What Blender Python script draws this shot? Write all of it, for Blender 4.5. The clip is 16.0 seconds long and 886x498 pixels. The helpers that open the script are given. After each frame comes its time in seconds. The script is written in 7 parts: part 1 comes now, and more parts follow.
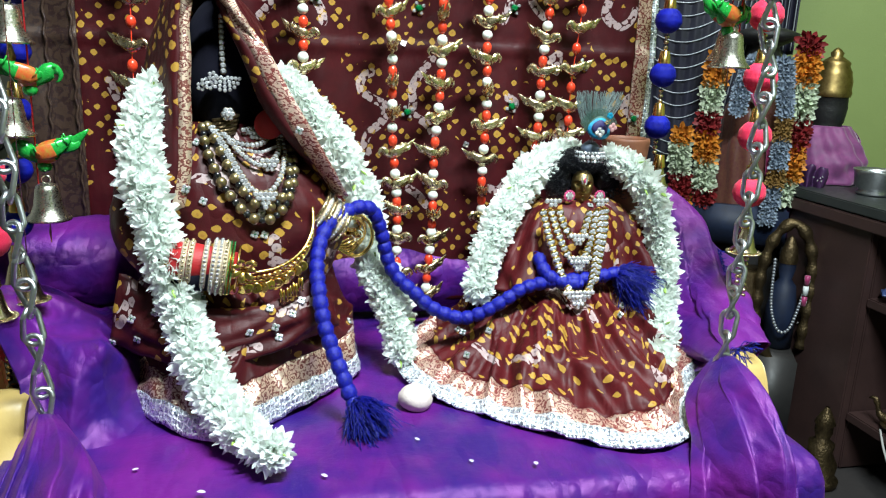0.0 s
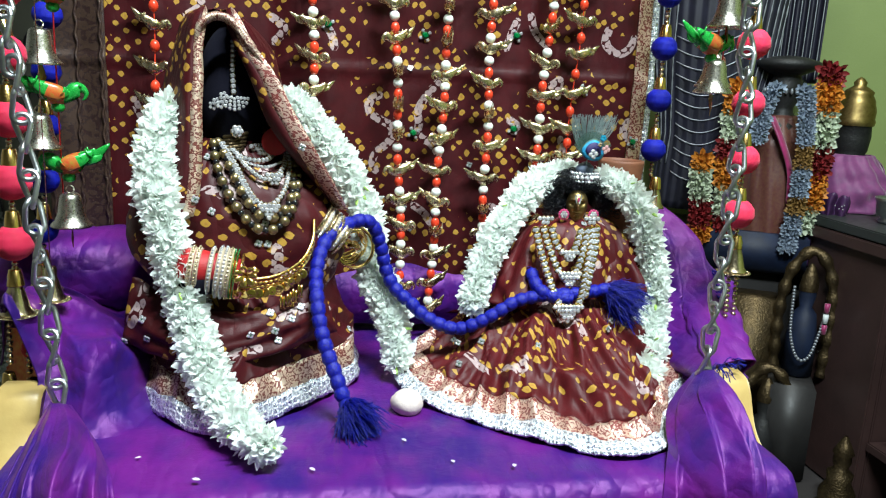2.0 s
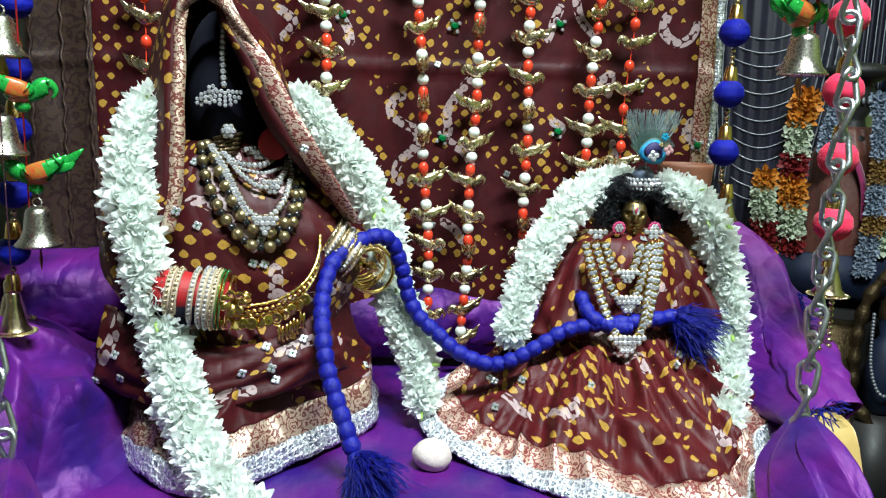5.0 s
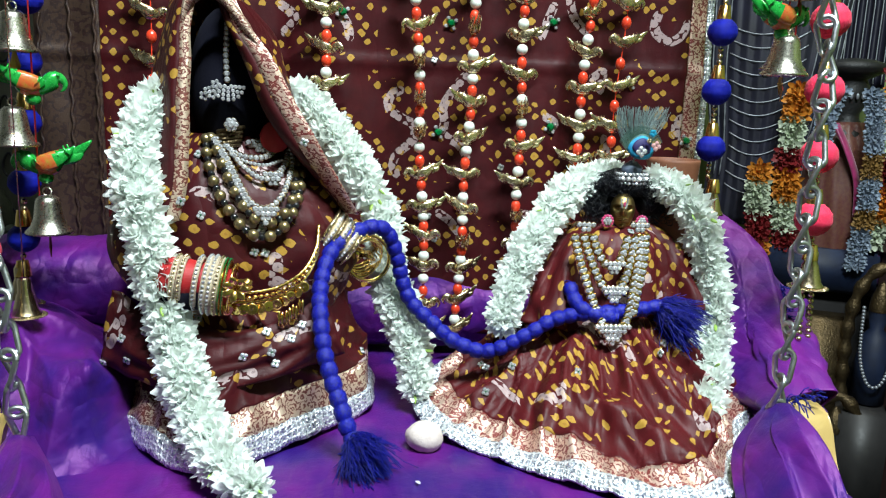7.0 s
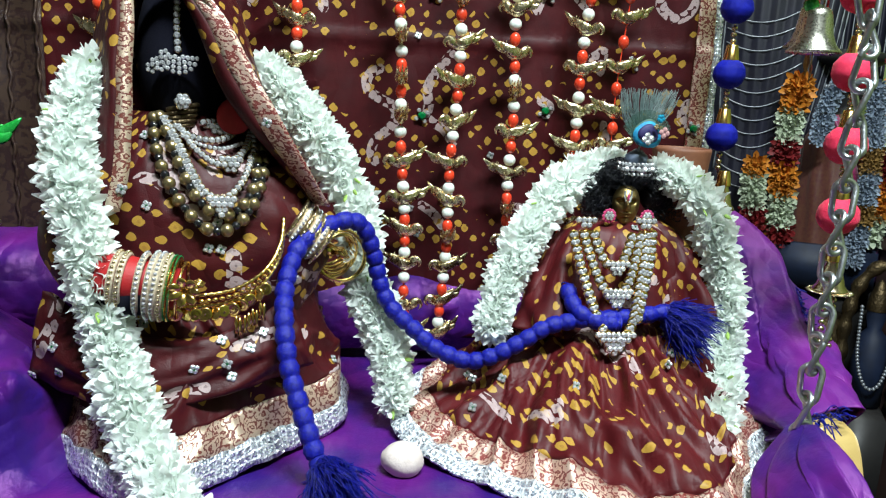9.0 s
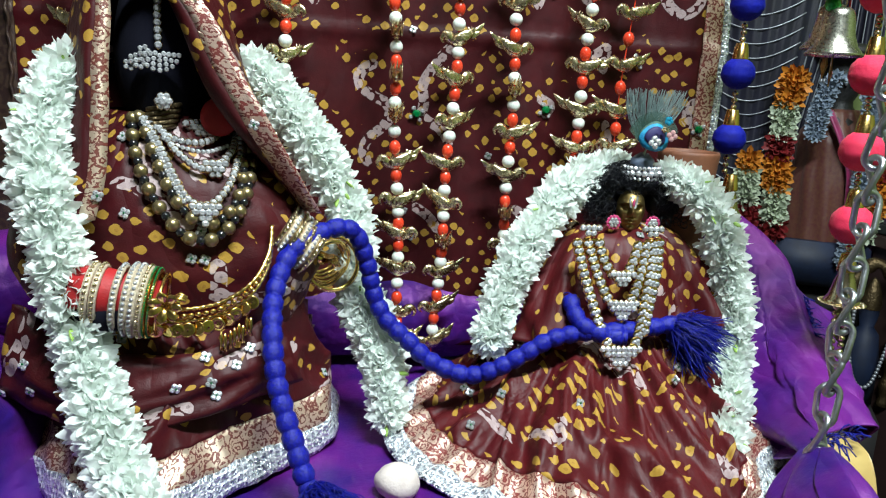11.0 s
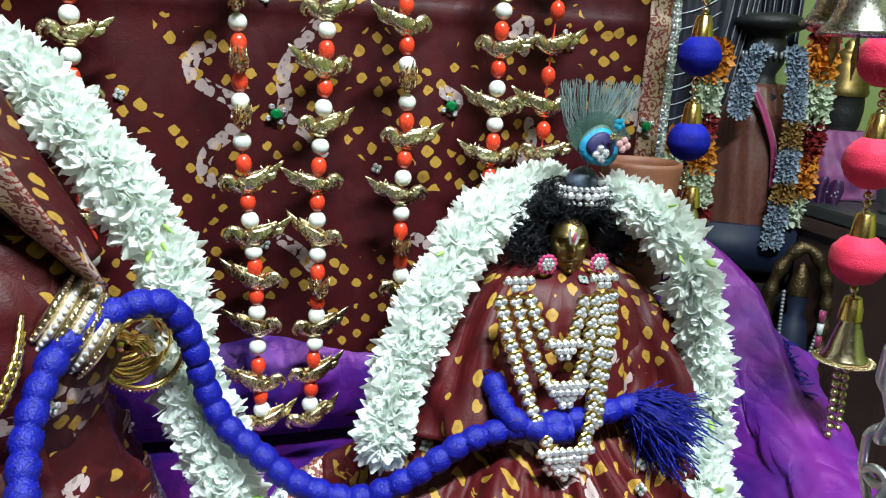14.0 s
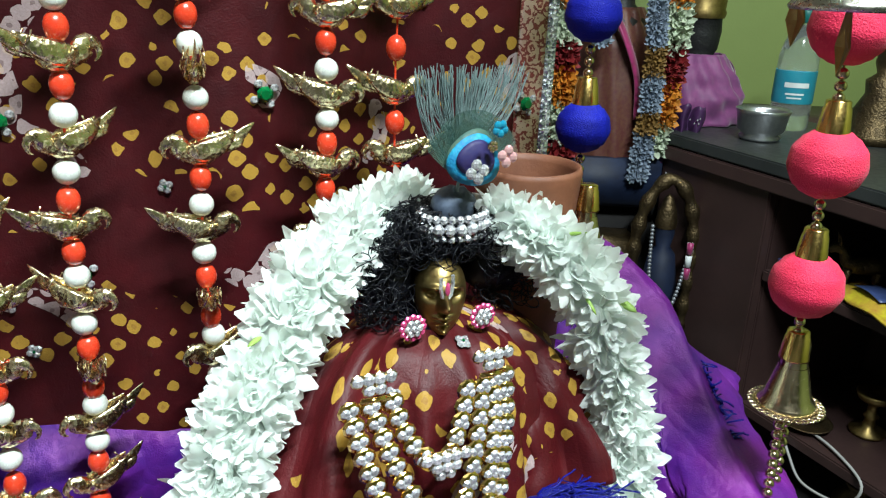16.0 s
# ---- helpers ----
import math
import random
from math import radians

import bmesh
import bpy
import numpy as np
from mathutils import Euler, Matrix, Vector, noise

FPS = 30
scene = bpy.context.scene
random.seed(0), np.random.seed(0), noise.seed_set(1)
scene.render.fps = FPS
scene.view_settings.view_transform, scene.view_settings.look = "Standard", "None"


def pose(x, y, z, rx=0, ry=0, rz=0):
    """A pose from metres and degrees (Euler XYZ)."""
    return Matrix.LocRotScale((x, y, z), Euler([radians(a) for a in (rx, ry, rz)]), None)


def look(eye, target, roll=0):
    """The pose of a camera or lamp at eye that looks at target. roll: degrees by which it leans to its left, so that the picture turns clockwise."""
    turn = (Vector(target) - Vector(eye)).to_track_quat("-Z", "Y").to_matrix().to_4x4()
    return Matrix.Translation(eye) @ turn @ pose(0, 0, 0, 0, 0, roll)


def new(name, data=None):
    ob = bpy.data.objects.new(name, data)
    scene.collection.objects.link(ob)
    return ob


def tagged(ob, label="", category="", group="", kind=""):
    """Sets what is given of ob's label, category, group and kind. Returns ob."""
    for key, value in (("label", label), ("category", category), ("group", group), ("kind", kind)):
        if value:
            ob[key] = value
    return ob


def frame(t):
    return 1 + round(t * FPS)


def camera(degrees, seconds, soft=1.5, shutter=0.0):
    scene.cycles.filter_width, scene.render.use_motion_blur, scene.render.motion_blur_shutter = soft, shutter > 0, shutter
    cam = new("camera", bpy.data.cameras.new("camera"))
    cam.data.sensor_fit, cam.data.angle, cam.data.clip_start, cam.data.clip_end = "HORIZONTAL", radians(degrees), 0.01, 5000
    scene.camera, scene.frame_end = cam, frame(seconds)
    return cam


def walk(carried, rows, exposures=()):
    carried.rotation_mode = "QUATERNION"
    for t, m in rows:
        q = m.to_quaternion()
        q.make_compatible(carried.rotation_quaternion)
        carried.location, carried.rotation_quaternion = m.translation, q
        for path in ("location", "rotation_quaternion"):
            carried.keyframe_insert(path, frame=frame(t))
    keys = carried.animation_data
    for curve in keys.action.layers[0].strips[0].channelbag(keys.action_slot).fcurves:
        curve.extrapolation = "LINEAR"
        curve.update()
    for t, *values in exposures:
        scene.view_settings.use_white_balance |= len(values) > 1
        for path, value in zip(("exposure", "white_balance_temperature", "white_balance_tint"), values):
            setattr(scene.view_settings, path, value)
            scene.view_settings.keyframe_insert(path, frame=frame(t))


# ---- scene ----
cam = camera(59.9, 16.0, 1.15)
PATH = [
    (0, (-0.1015, -0.4802, 0.9080), (0.3285, 1.4112, 0.4220), 2.4),
    (0.5, (-0.0605, -0.4364, 0.8880), (0.3555, 1.4764, 0.4740), 2.9),
    (1, (-0.0320, -0.4037, 0.8730), (0.3395, 1.5357, 0.5550), 2.4),
    (1.5, (-0.0431, -0.4484, 0.8800), (0.2919, 1.4937, 0.5370), 2.6),
    (2, (-0.0704, -0.5260, 0.9070), (0.2681, 1.3986, 0.4810), 2.9),
    (2.5, (-0.0879, -0.5523, 0.9150), (0.2453, 1.3644, 0.4490), 2.9),
    (3, (-0.0749, -0.4968, 0.8990), (0.2297, 1.4329, 0.4730), 2.4),
    (3.5, (-0.0470, -0.4245, 0.8760), (0.1987, 1.5284, 0.5220), 1.4),
    (4, (-0.0431, -0.4142, 0.8740), (0.1856, 1.5413, 0.5190), 1.4),
    (6.5, (-0.0309, -0.4113, 0.8730), (0.1859, 1.5463, 0.5230), 2.0),
    (7, (-0.0361, -0.4379, 0.8790), (0.1843, 1.5136, 0.5000), 2.2),
    (7.5, (-0.0514, -0.4907, 0.8920), (0.1835, 1.4496, 0.4680), 2.4),
    (8, (-0.0622, -0.4960, 0.9060), (0.2044, 1.4273, 0.4260), 3.1),
    (8.5, (-0.0442, -0.4336, 0.8870), (0.2264, 1.4970, 0.4400), 3.1),
    (9, (-0.0263, -0.3638, 0.8690), (0.2341, 1.5788, 0.4700), 2.9),
    (11.5, (-0.0317, -0.3074, 0.8790), (0.2704, 1.6208, 0.4460), 3.5),
    (12, (-0.0346, -0.2683, 0.8730), (0.2670, 1.6653, 0.4610), 3.4),
    (12.5, (-0.0545, -0.2805, 0.8960), (0.3390, 1.6291, 0.4500), 3.0),
    (13, (-0.0507, -0.2743, 0.9130), (0.4354, 1.5988, 0.4100), 3.4),
    (13.5, (-0.0241, -0.2297, 0.9040), (0.4929, 1.6350, 0.3980), 3.7),
    (14, (0.0197, -0.1525, 0.8900), (0.5370, 1.7173, 0.4010), 3.0),
    (14.5, (0.0543, -0.0863, 0.8820), (0.6171, 1.7753, 0.4130), 2.3),
    (15, (0.0715, -0.0650, 0.8850), (0.6899, 1.7649, 0.3650), 2.1),
    (15.5, (0.0784, -0.0472, 0.9020), (0.7705, 1.7222, 0.2790), 2.5),
    (16, (0.0761, -0.0176, 0.9140), (0.9075, 1.6736, 0.2430), 2.0),
]
walk(cam, [(t, look(eye, target, roll)) for t, eye, target, roll in PATH],
     [(0.0, -0.02), (1.0, -0.14), (2.0, -0.12), (3.0, -0.06), (3.5, -0.11), (6.5, -0.24), (9.0, -0.28), (12.0, -0.38), (13.0, -0.34), (14.0, -0.17), (15.0, -0.34), (16.0, -0.22)])

# ---- world and lamps ----
world = bpy.data.worlds.new("room_air")
scene.world = world
world.use_nodes = True
world.node_tree.nodes["Background"].inputs[0].default_value = (0.9, 0.95, 1.0, 1)
world.node_tree.nodes["Background"].inputs[1].default_value = 0.006


def area_lamp(name, eye, target, sx, sy, watts, colour):
    data = bpy.data.lights.new(name, "AREA")
    data.shape, data.size, data.size_y, data.energy, data.color = "RECTANGLE", sx, sy, watts, colour
    ob = new(name, data)
    ob.matrix_world = look(eye, target)
    return ob


# a white tube lamp under the ceiling in front of the swing; behind it, an unseen fill added to brighten the altar
area_lamp("tube_lamp", (0.26, -0.55, 2.2), (0.08, 0.30, 0.7), 0.7, 0.08, 88, (0.87, 1.0, 1.02))
area_lamp("altar_fill", (0.75, 0.75, 2.45), (0.95, 1.1, 0.7), 0.5, 0.10, 15, (0.95, 1.0, 0.95))


# ---- building helpers ----
V = Vector
WORLD = {}


def spline(pts, n, closed=False):
    """Catmull-Rom through pts (any dimension), n samples evenly by length."""
    p = np.array(pts, float)
    k = len(p)
    out = []
    segs = k if closed else k - 1
    for i in range(segs):
        if closed:
            a, b, c, d = p[(i - 1) % k], p[i], p[(i + 1) % k], p[(i + 2) % k]
        else:
            a, b, c, d = p[max(i - 1, 0)], p[i], p[i + 1], p[min(i + 2, k - 1)]
        for j in range(24):
            t = j / 24
            out.append(0.5 * (2 * b + (c - a) * t + (2 * a - 5 * b + 4 * c - d) * t * t + (3 * b - a - 3 * c + d) * t ** 3))
    out.append(p[0] if closed else p[-1])
    out = np.array(out)
    step = np.r_[0, np.cumsum(np.linalg.norm(np.diff(out[:, :3], axis=0), axis=1))]
    at = np.linspace(0, step[-1], n + 1)[:-1] if closed else np.linspace(0, step[-1], n)
    return np.array([[np.interp(s, step, out[:, q]) for q in range(p.shape[1])] for s in at])


def length(pts):
    return float(np.sum(np.linalg.norm(np.diff(np.array(pts, float)[:, :3], axis=0), axis=1)))


def mesh_of(name, verts, faces, mats, uv=None, smooth=True, index=None):
    me = bpy.data.meshes.new(name)
    me.from_pydata([tuple(map(float, v)) for v in verts], [], faces)
    for m in (mats if isinstance(mats, (list, tuple)) else [mats]):
        me.materials.append(m)
    if uv is not None:
        layer = me.uv_layers.new(name="UVMap")
        loops = np.zeros(len(me.loops), dtype=np.int32)
        me.loops.foreach_get("vertex_index", loops)
        layer.data.foreach_set("uv", np.array(uv, np.float32)[loops].ravel())
    if index is not None:
        me.polygons.foreach_set("material_index", index)
    me.polygons.foreach_set("use_smooth", [smooth] * len(me.polygons))
    me.update()
    return me


def thing(name, base, label, category, group="", kind=""):
    ob = new(name)
    ob.empty_display_size = 0.02
    ob.location = base
    WORLD[ob] = Matrix.Translation(base)
    return tagged(ob, label, category, group, kind)


def put(ob, parent, m=Matrix.Identity(4)):
    """ob becomes a part of parent, standing at m in the world."""
    ob.parent = parent
    ob.matrix_parent_inverse = WORLD[parent].inverted()
    ob.matrix_basis = m
    WORLD[ob] = m
    return ob


def part(name, me, parent, label="", m=Matrix.Identity(4)):
    ob = put(new(name, me), parent, m)
    return tagged(ob, label) if label else ob


class Bag:
    """Collects verts and faces of one mesh."""

    def __init__(self):
        self.v, self.f, self.k, self.uv = [], [], [], []

    def add(self, verts, faces, k=0, m=None, uv=None):
        o = len(self.v)
        self.v += [tuple(m @ V(p)) for p in verts] if m is not None else [tuple(p) for p in verts]
        self.f += [tuple(i + o for i in q) for q in faces]
        self.k += [k] * len(faces)
        self.uv += uv if uv is not None else [(p[0], p[2]) for p in verts]
        return self

    def mesh(self, name, mats, smooth=True):
        return mesh_of(name, self.v, self.f, mats, self.uv, smooth, self.k)


def tube_data(pts, rad, sides=8, flat=1.0, caps=True):
    """A tube along pts; rad: a number or one for each point; flat squeezes it along its second axis."""
    p = np.array(pts, float)[:, :3]
    n = len(p)
    r = np.full(n, rad) if np.isscalar(rad) else np.array(rad, float)
    tan = np.gradient(p, axis=0)
    tan /= np.linalg.norm(tan, axis=1)[:, None] + 1e-12
    ref = np.array([0, 0, 1.0]) if abs(tan[0][2]) < 0.9 else np.array([0, 1.0, 0])
    a = np.cross(tan[0], ref)
    a /= np.linalg.norm(a)
    verts, faces = [], []
    for i in range(n):
        a = a - tan[i] * (a @ tan[i])
        a /= np.linalg.norm(a) + 1e-12
        b = np.cross(tan[i], a)
        for j in range(sides):
            t = 2 * math.pi * j / sides
            verts.append(p[i] + r[i] * (math.cos(t) * a + flat * math.sin(t) * b))
    for i in range(n - 1):
        for j in range(sides):
            q = (j + 1) % sides
            faces.append((i * sides + j, i * sides + q, (i + 1) * sides + q, (i + 1) * sides + j))
    if caps:
        faces.append(tuple(range(sides - 1, -1, -1)))
        faces.append(tuple((n - 1) * sides + j for j in range(sides)))
    return verts, faces


def lathe_data(profile, segs=16):
    """Profile rows (radius, z) turned round z."""
    verts, faces = [], []
    for r, z in profile:
        for j in range(segs):
            t = 2 * math.pi * j / segs
            verts.append((r * math.cos(t), r * math.sin(t), z))
    for i in range(len(profile) - 1):
        for j in range(segs):
            q = (j + 1) % segs
            faces.append((i * segs + j, i * segs + q, (i + 1) * segs + q, (i + 1) * segs + j))
    return verts, faces


def ball_data(rx, ry, rz, segs=10, rings=6):
    prof = [(max(math.sin(math.pi * i / rings), 0.02), -math.cos(math.pi * i / rings)) for i in range(rings + 1)]
    v, f = lathe_data(prof, segs)
    return [(x * rx, y * ry, z * rz) for x, y, z in v], f


def gem_data(r, depth=0.7):
    """A cut stone: table, crown and girdle, facing -y."""
    v = [(0.55 * r * math.cos(t), -depth * r, 0.55 * r * math.sin(t)) for t in np.arange(8) * math.pi / 4]
    v += [(r * math.cos(t + 0.39), -0.2 * r, r * math.sin(t + 0.39)) for t in np.arange(8) * math.pi / 4]
    v += [(0, 0.5 * r, 0)]
    f = [tuple(range(8))]
    for i in range(8):
        j = (i + 1) % 8
        f += [(i, 8 + i, j), (j, 8 + i, 8 + j), (8 + i, 16, 8 + j)]
    return v, f


def set_stone(r):
    """A cut stone in a gold claw setting."""
    b = Bag()
    b.add(*gem_data(r), 0)
    v, f = ball_data(r * 1.22, r * 0.5, r * 1.22, 10, 4)
    b.add(v, f, 1, Matrix.Translation((0, r * 0.15, 0)))
    return b


def block_data(x0, x1, y0, y1, z0, z1, e=0.004):
    """A box with bevelled edges."""
    bm = bmesh.new()
    bmesh.ops.create_cube(bm, size=1, matrix=Matrix.LocRotScale(((x0 + x1) / 2, (y0 + y1) / 2, (z0 + z1) / 2), None, (x1 - x0, y1 - y0, z1 - z0)))
    if e:
        bmesh.ops.bevel(bm, geom=bm.edges[:], offset=e, segments=2, affect="EDGES")
    bm.verts.index_update()
    v, f = [tuple(p.co) for p in bm.verts], [tuple(q.index for q in fa.verts) for fa in bm.faces]
    bm.free()
    return v, f


def grid_data(P, fan=None):
    """Faces and metre UVs of a grid of points P[row][column]."""
    P = np.array(P, float)
    R, Cn = P.shape[:2]
    du = np.r_[0, np.cumsum(np.mean(np.linalg.norm(np.diff(P, axis=1), axis=2), axis=0))]
    dv = np.r_[0, np.cumsum(np.mean(np.linalg.norm(np.diff(P, axis=0), axis=2), axis=1))]
    verts = P.reshape(-1, 3)
    uv = [(du[c], dv[r]) for r in range(R) for c in range(Cn)]
    if fan is not None:
        run = [0.72 * float(np.sum(np.linalg.norm(np.diff(P[r], axis=0), axis=1))) for r in range(R)]
        fall = np.vstack([np.zeros(Cn), np.cumsum(np.linalg.norm(np.diff(P, axis=0), axis=2), axis=0)])
        uv = [((c / (Cn - 1) - fan) * run[r], fall[r][c]) for r in range(R) for c in range(Cn)]
    faces = [(r * Cn + c, r * Cn + c + 1, (r + 1) * Cn + c + 1, (r + 1) * Cn + c) for r in range(R - 1) for c in range(Cn - 1)]
    return verts, faces, uv


def trail_field(me, places, lines):
    """Stores for every corner how close it lies to the nearest resist-dyed trail."""
    q = np.array(places, float)[:, :2]
    best = np.full(len(q), 1.0)
    for line in lines:
        cur = spline(line, 14)
        for a, b in zip(cur[:-1], cur[1:]):
            d = b - a
            k = np.clip(((q - a) @ d) / (d @ d + 1e-12), 0, 1)
            best = np.minimum(best, np.linalg.norm(q - a - k[:, None] * d, axis=1))
    at = me.attributes.new("trail", "FLOAT", "POINT")
    at.data.foreach_set("value", np.clip(1 - best / 0.012, 0, 1).astype(np.float32))


def stray_trails(uv, seed, each=0.0045):
    """Short curling trails scattered over a piece of cloth."""
    r = random.Random(seed)
    a = np.array(uv)
    lo, hi = a.min(axis=0), a.max(axis=0)
    lines = []
    for _ in range(int((hi[0] - lo[0]) * (hi[1] - lo[1]) / each) + 1):
        p = np.array([r.uniform(lo[0], hi[0]), r.uniform(lo[1], hi[1])])
        t, bend, line = r.uniform(0, 6.28), r.uniform(-0.9, 0.9), []
        for _k in range(r.choice((3, 4, 4, 5))):
            line.append(tuple(p))
            p = p + 0.0105 * np.array([math.cos(t), math.sin(t)])
            t += bend
        lines.append(line)
    return lines


def sheet(name, P, mat, parent, label="", thick=0.0012, du=0.0, dv=0.0, fan=None, trails=None):
    v, f, uv = grid_data(P, fan)
    uv = [(a + du, b + dv) for a, b in uv]
    me = mesh_of(name, v, f, mat, uv)
    if trails:
        trail_field(me, [(p[0], p[2]) for p in v], trails)
    elif mat.name.startswith("maroon"):
        trail_field(me, uv, stray_trails(uv, len(v) + len(name)))
    ob = part(name, me, parent, label)
    if thick:
        s = ob.modifiers.new("thickness", "SOLIDIFY")
        s.thickness, s.offset = thick, 0
    return ob


def nz(x, y, z=0.0):
    return noise.noise(V((x, y, z)))


def tri(p):
    """A folded profile, 0 in the valleys and 1 on the crests."""
    q = 1 - abs(2 * (p % 1.0) - 1)
    return q * q * (1.6 - 0.6 * q)


def crease(a, b, c=0.0):
    """Sharp-crested fold pattern, about 0 to 1."""
    w = 0.6 * nz(a * 0.7 + 9, b * 0.9, c)
    r1 = 1 - abs(nz(a + w, b, c)) * 2.2
    r2 = 1 - abs(nz(a * 2.3 + 4, b * 1.7 + w, c + 5)) * 2.2
    return max(0, r1) ** 1.6 * 0.7 + max(0, r2) ** 1.6 * 0.3


def turn_to(way, spin=0.0):
    """Rotation that takes +z to way."""
    return V(way).to_track_quat("Z", "Y").to_matrix().to_4x4() @ Matrix.Rotation(spin, 4, "Z")


# ---- materials ----
def tree(name):
    m = bpy.data.materials.new(name)
    m.use_nodes = True
    nt = m.node_tree
    return m, nt, nt.nodes["Principled BSDF"]


def rgb(c):
    return (*c, 1)


def node(nt, kind, **values):
    n = nt.nodes.new(kind)
    for k, v in values.items():
        setattr(n, k, v)
    return n


def math_node(nt, op, a, b=None, c=None):
    n = nt.nodes.new("ShaderNodeMath")
    n.operation = op
    for i, x in enumerate((a, b, c)):
        if x is None:
            continue
        if isinstance(x, (int, float)):
            n.inputs[i].default_value = x
        else:
            nt.links.new(x, n.inputs[i])
    return n.outputs[0]


def mix(nt, fac, a, b):
    n = nt.nodes.new("ShaderNodeMix")
    n.data_type = "RGBA"
    for i, x in ((0, fac), (6, a), (7, b)):
        if isinstance(x, (int, float)):
            n.inputs[i].default_value = x
        elif isinstance(x, tuple):
            n.inputs[i].default_value = rgb(x)
        else:
            nt.links.new(x, n.inputs[i])
    return n.outputs[2]


def coords(nt, what="Object", scale=None):
    t = nt.nodes.new("ShaderNodeTexCoord").outputs[what]
    return t


def noise_tex(nt, vec, scale, detail=3.0, rough=0.6):
    n = nt.nodes.new("ShaderNodeTexNoise")
    n.inputs["Scale"].default_value, n.inputs["Detail"].default_value, n.inputs["Roughness"].default_value = scale, detail, rough
    nt.links.new(vec, n.inputs["Vector"])
    return n.outputs["Fac"]


def bump(nt, shader, height, strength, dist=0.001):
    b = nt.nodes.new("ShaderNodeBump")
    b.inputs["Strength"].default_value, b.inputs["Distance"].default_value = strength, dist
    nt.links.new(height, b.inputs["Height"])
    nt.links.new(b.outputs[0], shader.inputs["Normal"])


def plain(name, c1, c2=None, rough=0.5, metal=0.0, scale=40, fine=600, bumpy=0.2, dist=0.0006, sheen=0.0, coat=0.0, vary=0.0, sss=0.0, alpha_glass=0.0, spec=0.5, where="Object"):
    """Colour in two tones by a coarse noise, roughness and relief by a fine one."""
    m, nt, sh = tree(name)
    vec = coords(nt, where)
    big, small = noise_tex(nt, vec, scale), noise_tex(nt, vec, fine, 2)
    c2 = c2 or tuple(x * 0.75 for x in c1)
    ramp = math_node(nt, "MULTIPLY_ADD", big, 2.2, -0.6)
    ramp.node.use_clamp = True
    col = mix(nt, ramp, c1, c2)
    if vary:
        r = nt.nodes.new("ShaderNodeObjectInfo").outputs["Random"]
        hv = nt.nodes.new("ShaderNodeHueSaturation")
        nt.links.new(math_node(nt, "MULTIPLY_ADD", r, vary, 1 - vary / 2), hv.inputs["Value"])
        nt.links.new(col, hv.inputs["Color"])
        col = hv.outputs[0]
    nt.links.new(col, sh.inputs["Base Color"])
    nt.links.new(math_node(nt, "MULTIPLY_ADD", small, 0.25, rough - 0.12), sh.inputs["Roughness"])
    sh.inputs["Metallic"].default_value = metal
    sh.inputs["Sheen Weight"].default_value = sheen
    sh.inputs["Coat Weight"].default_value = coat
    sh.inputs["Specular IOR Level"].default_value = spec
    if sss:
        sh.inputs["Subsurface Weight"].default_value = sss
        sh.inputs["Subsurface Radius"].default_value = (0.004, 0.004, 0.003)
    if alpha_glass:
        sh.inputs["Transmission Weight"].default_value = alpha_glass
    if bumpy:
        bump(nt, sh, small, bumpy, dist)
    return m


def creases(nt, vec, amount):
    """Soft ridged creases running two ways, for crumpled silk."""
    out = None
    for turn_, sx, sy in ((0.45, 34, 11), (-0.7, 30, 10)):
        mp = nt.nodes.new("ShaderNodeMapping")
        mp.inputs["Rotation"].default_value, mp.inputs["Scale"].default_value = (0.3, 0.2, turn_), (sx, sy, 30)
        nt.links.new(vec, mp.inputs[0])
        n = noise_tex(nt, mp.outputs[0], 1.0, 2, 0.5)
        ridge = math_node(nt, "MULTIPLY", math_node(nt, "ABSOLUTE", math_node(nt, "SUBTRACT", n, 0.5)), amount * 3.2)
        out = ridge if out is None else math_node(nt, "ADD", out, ridge)
    return out


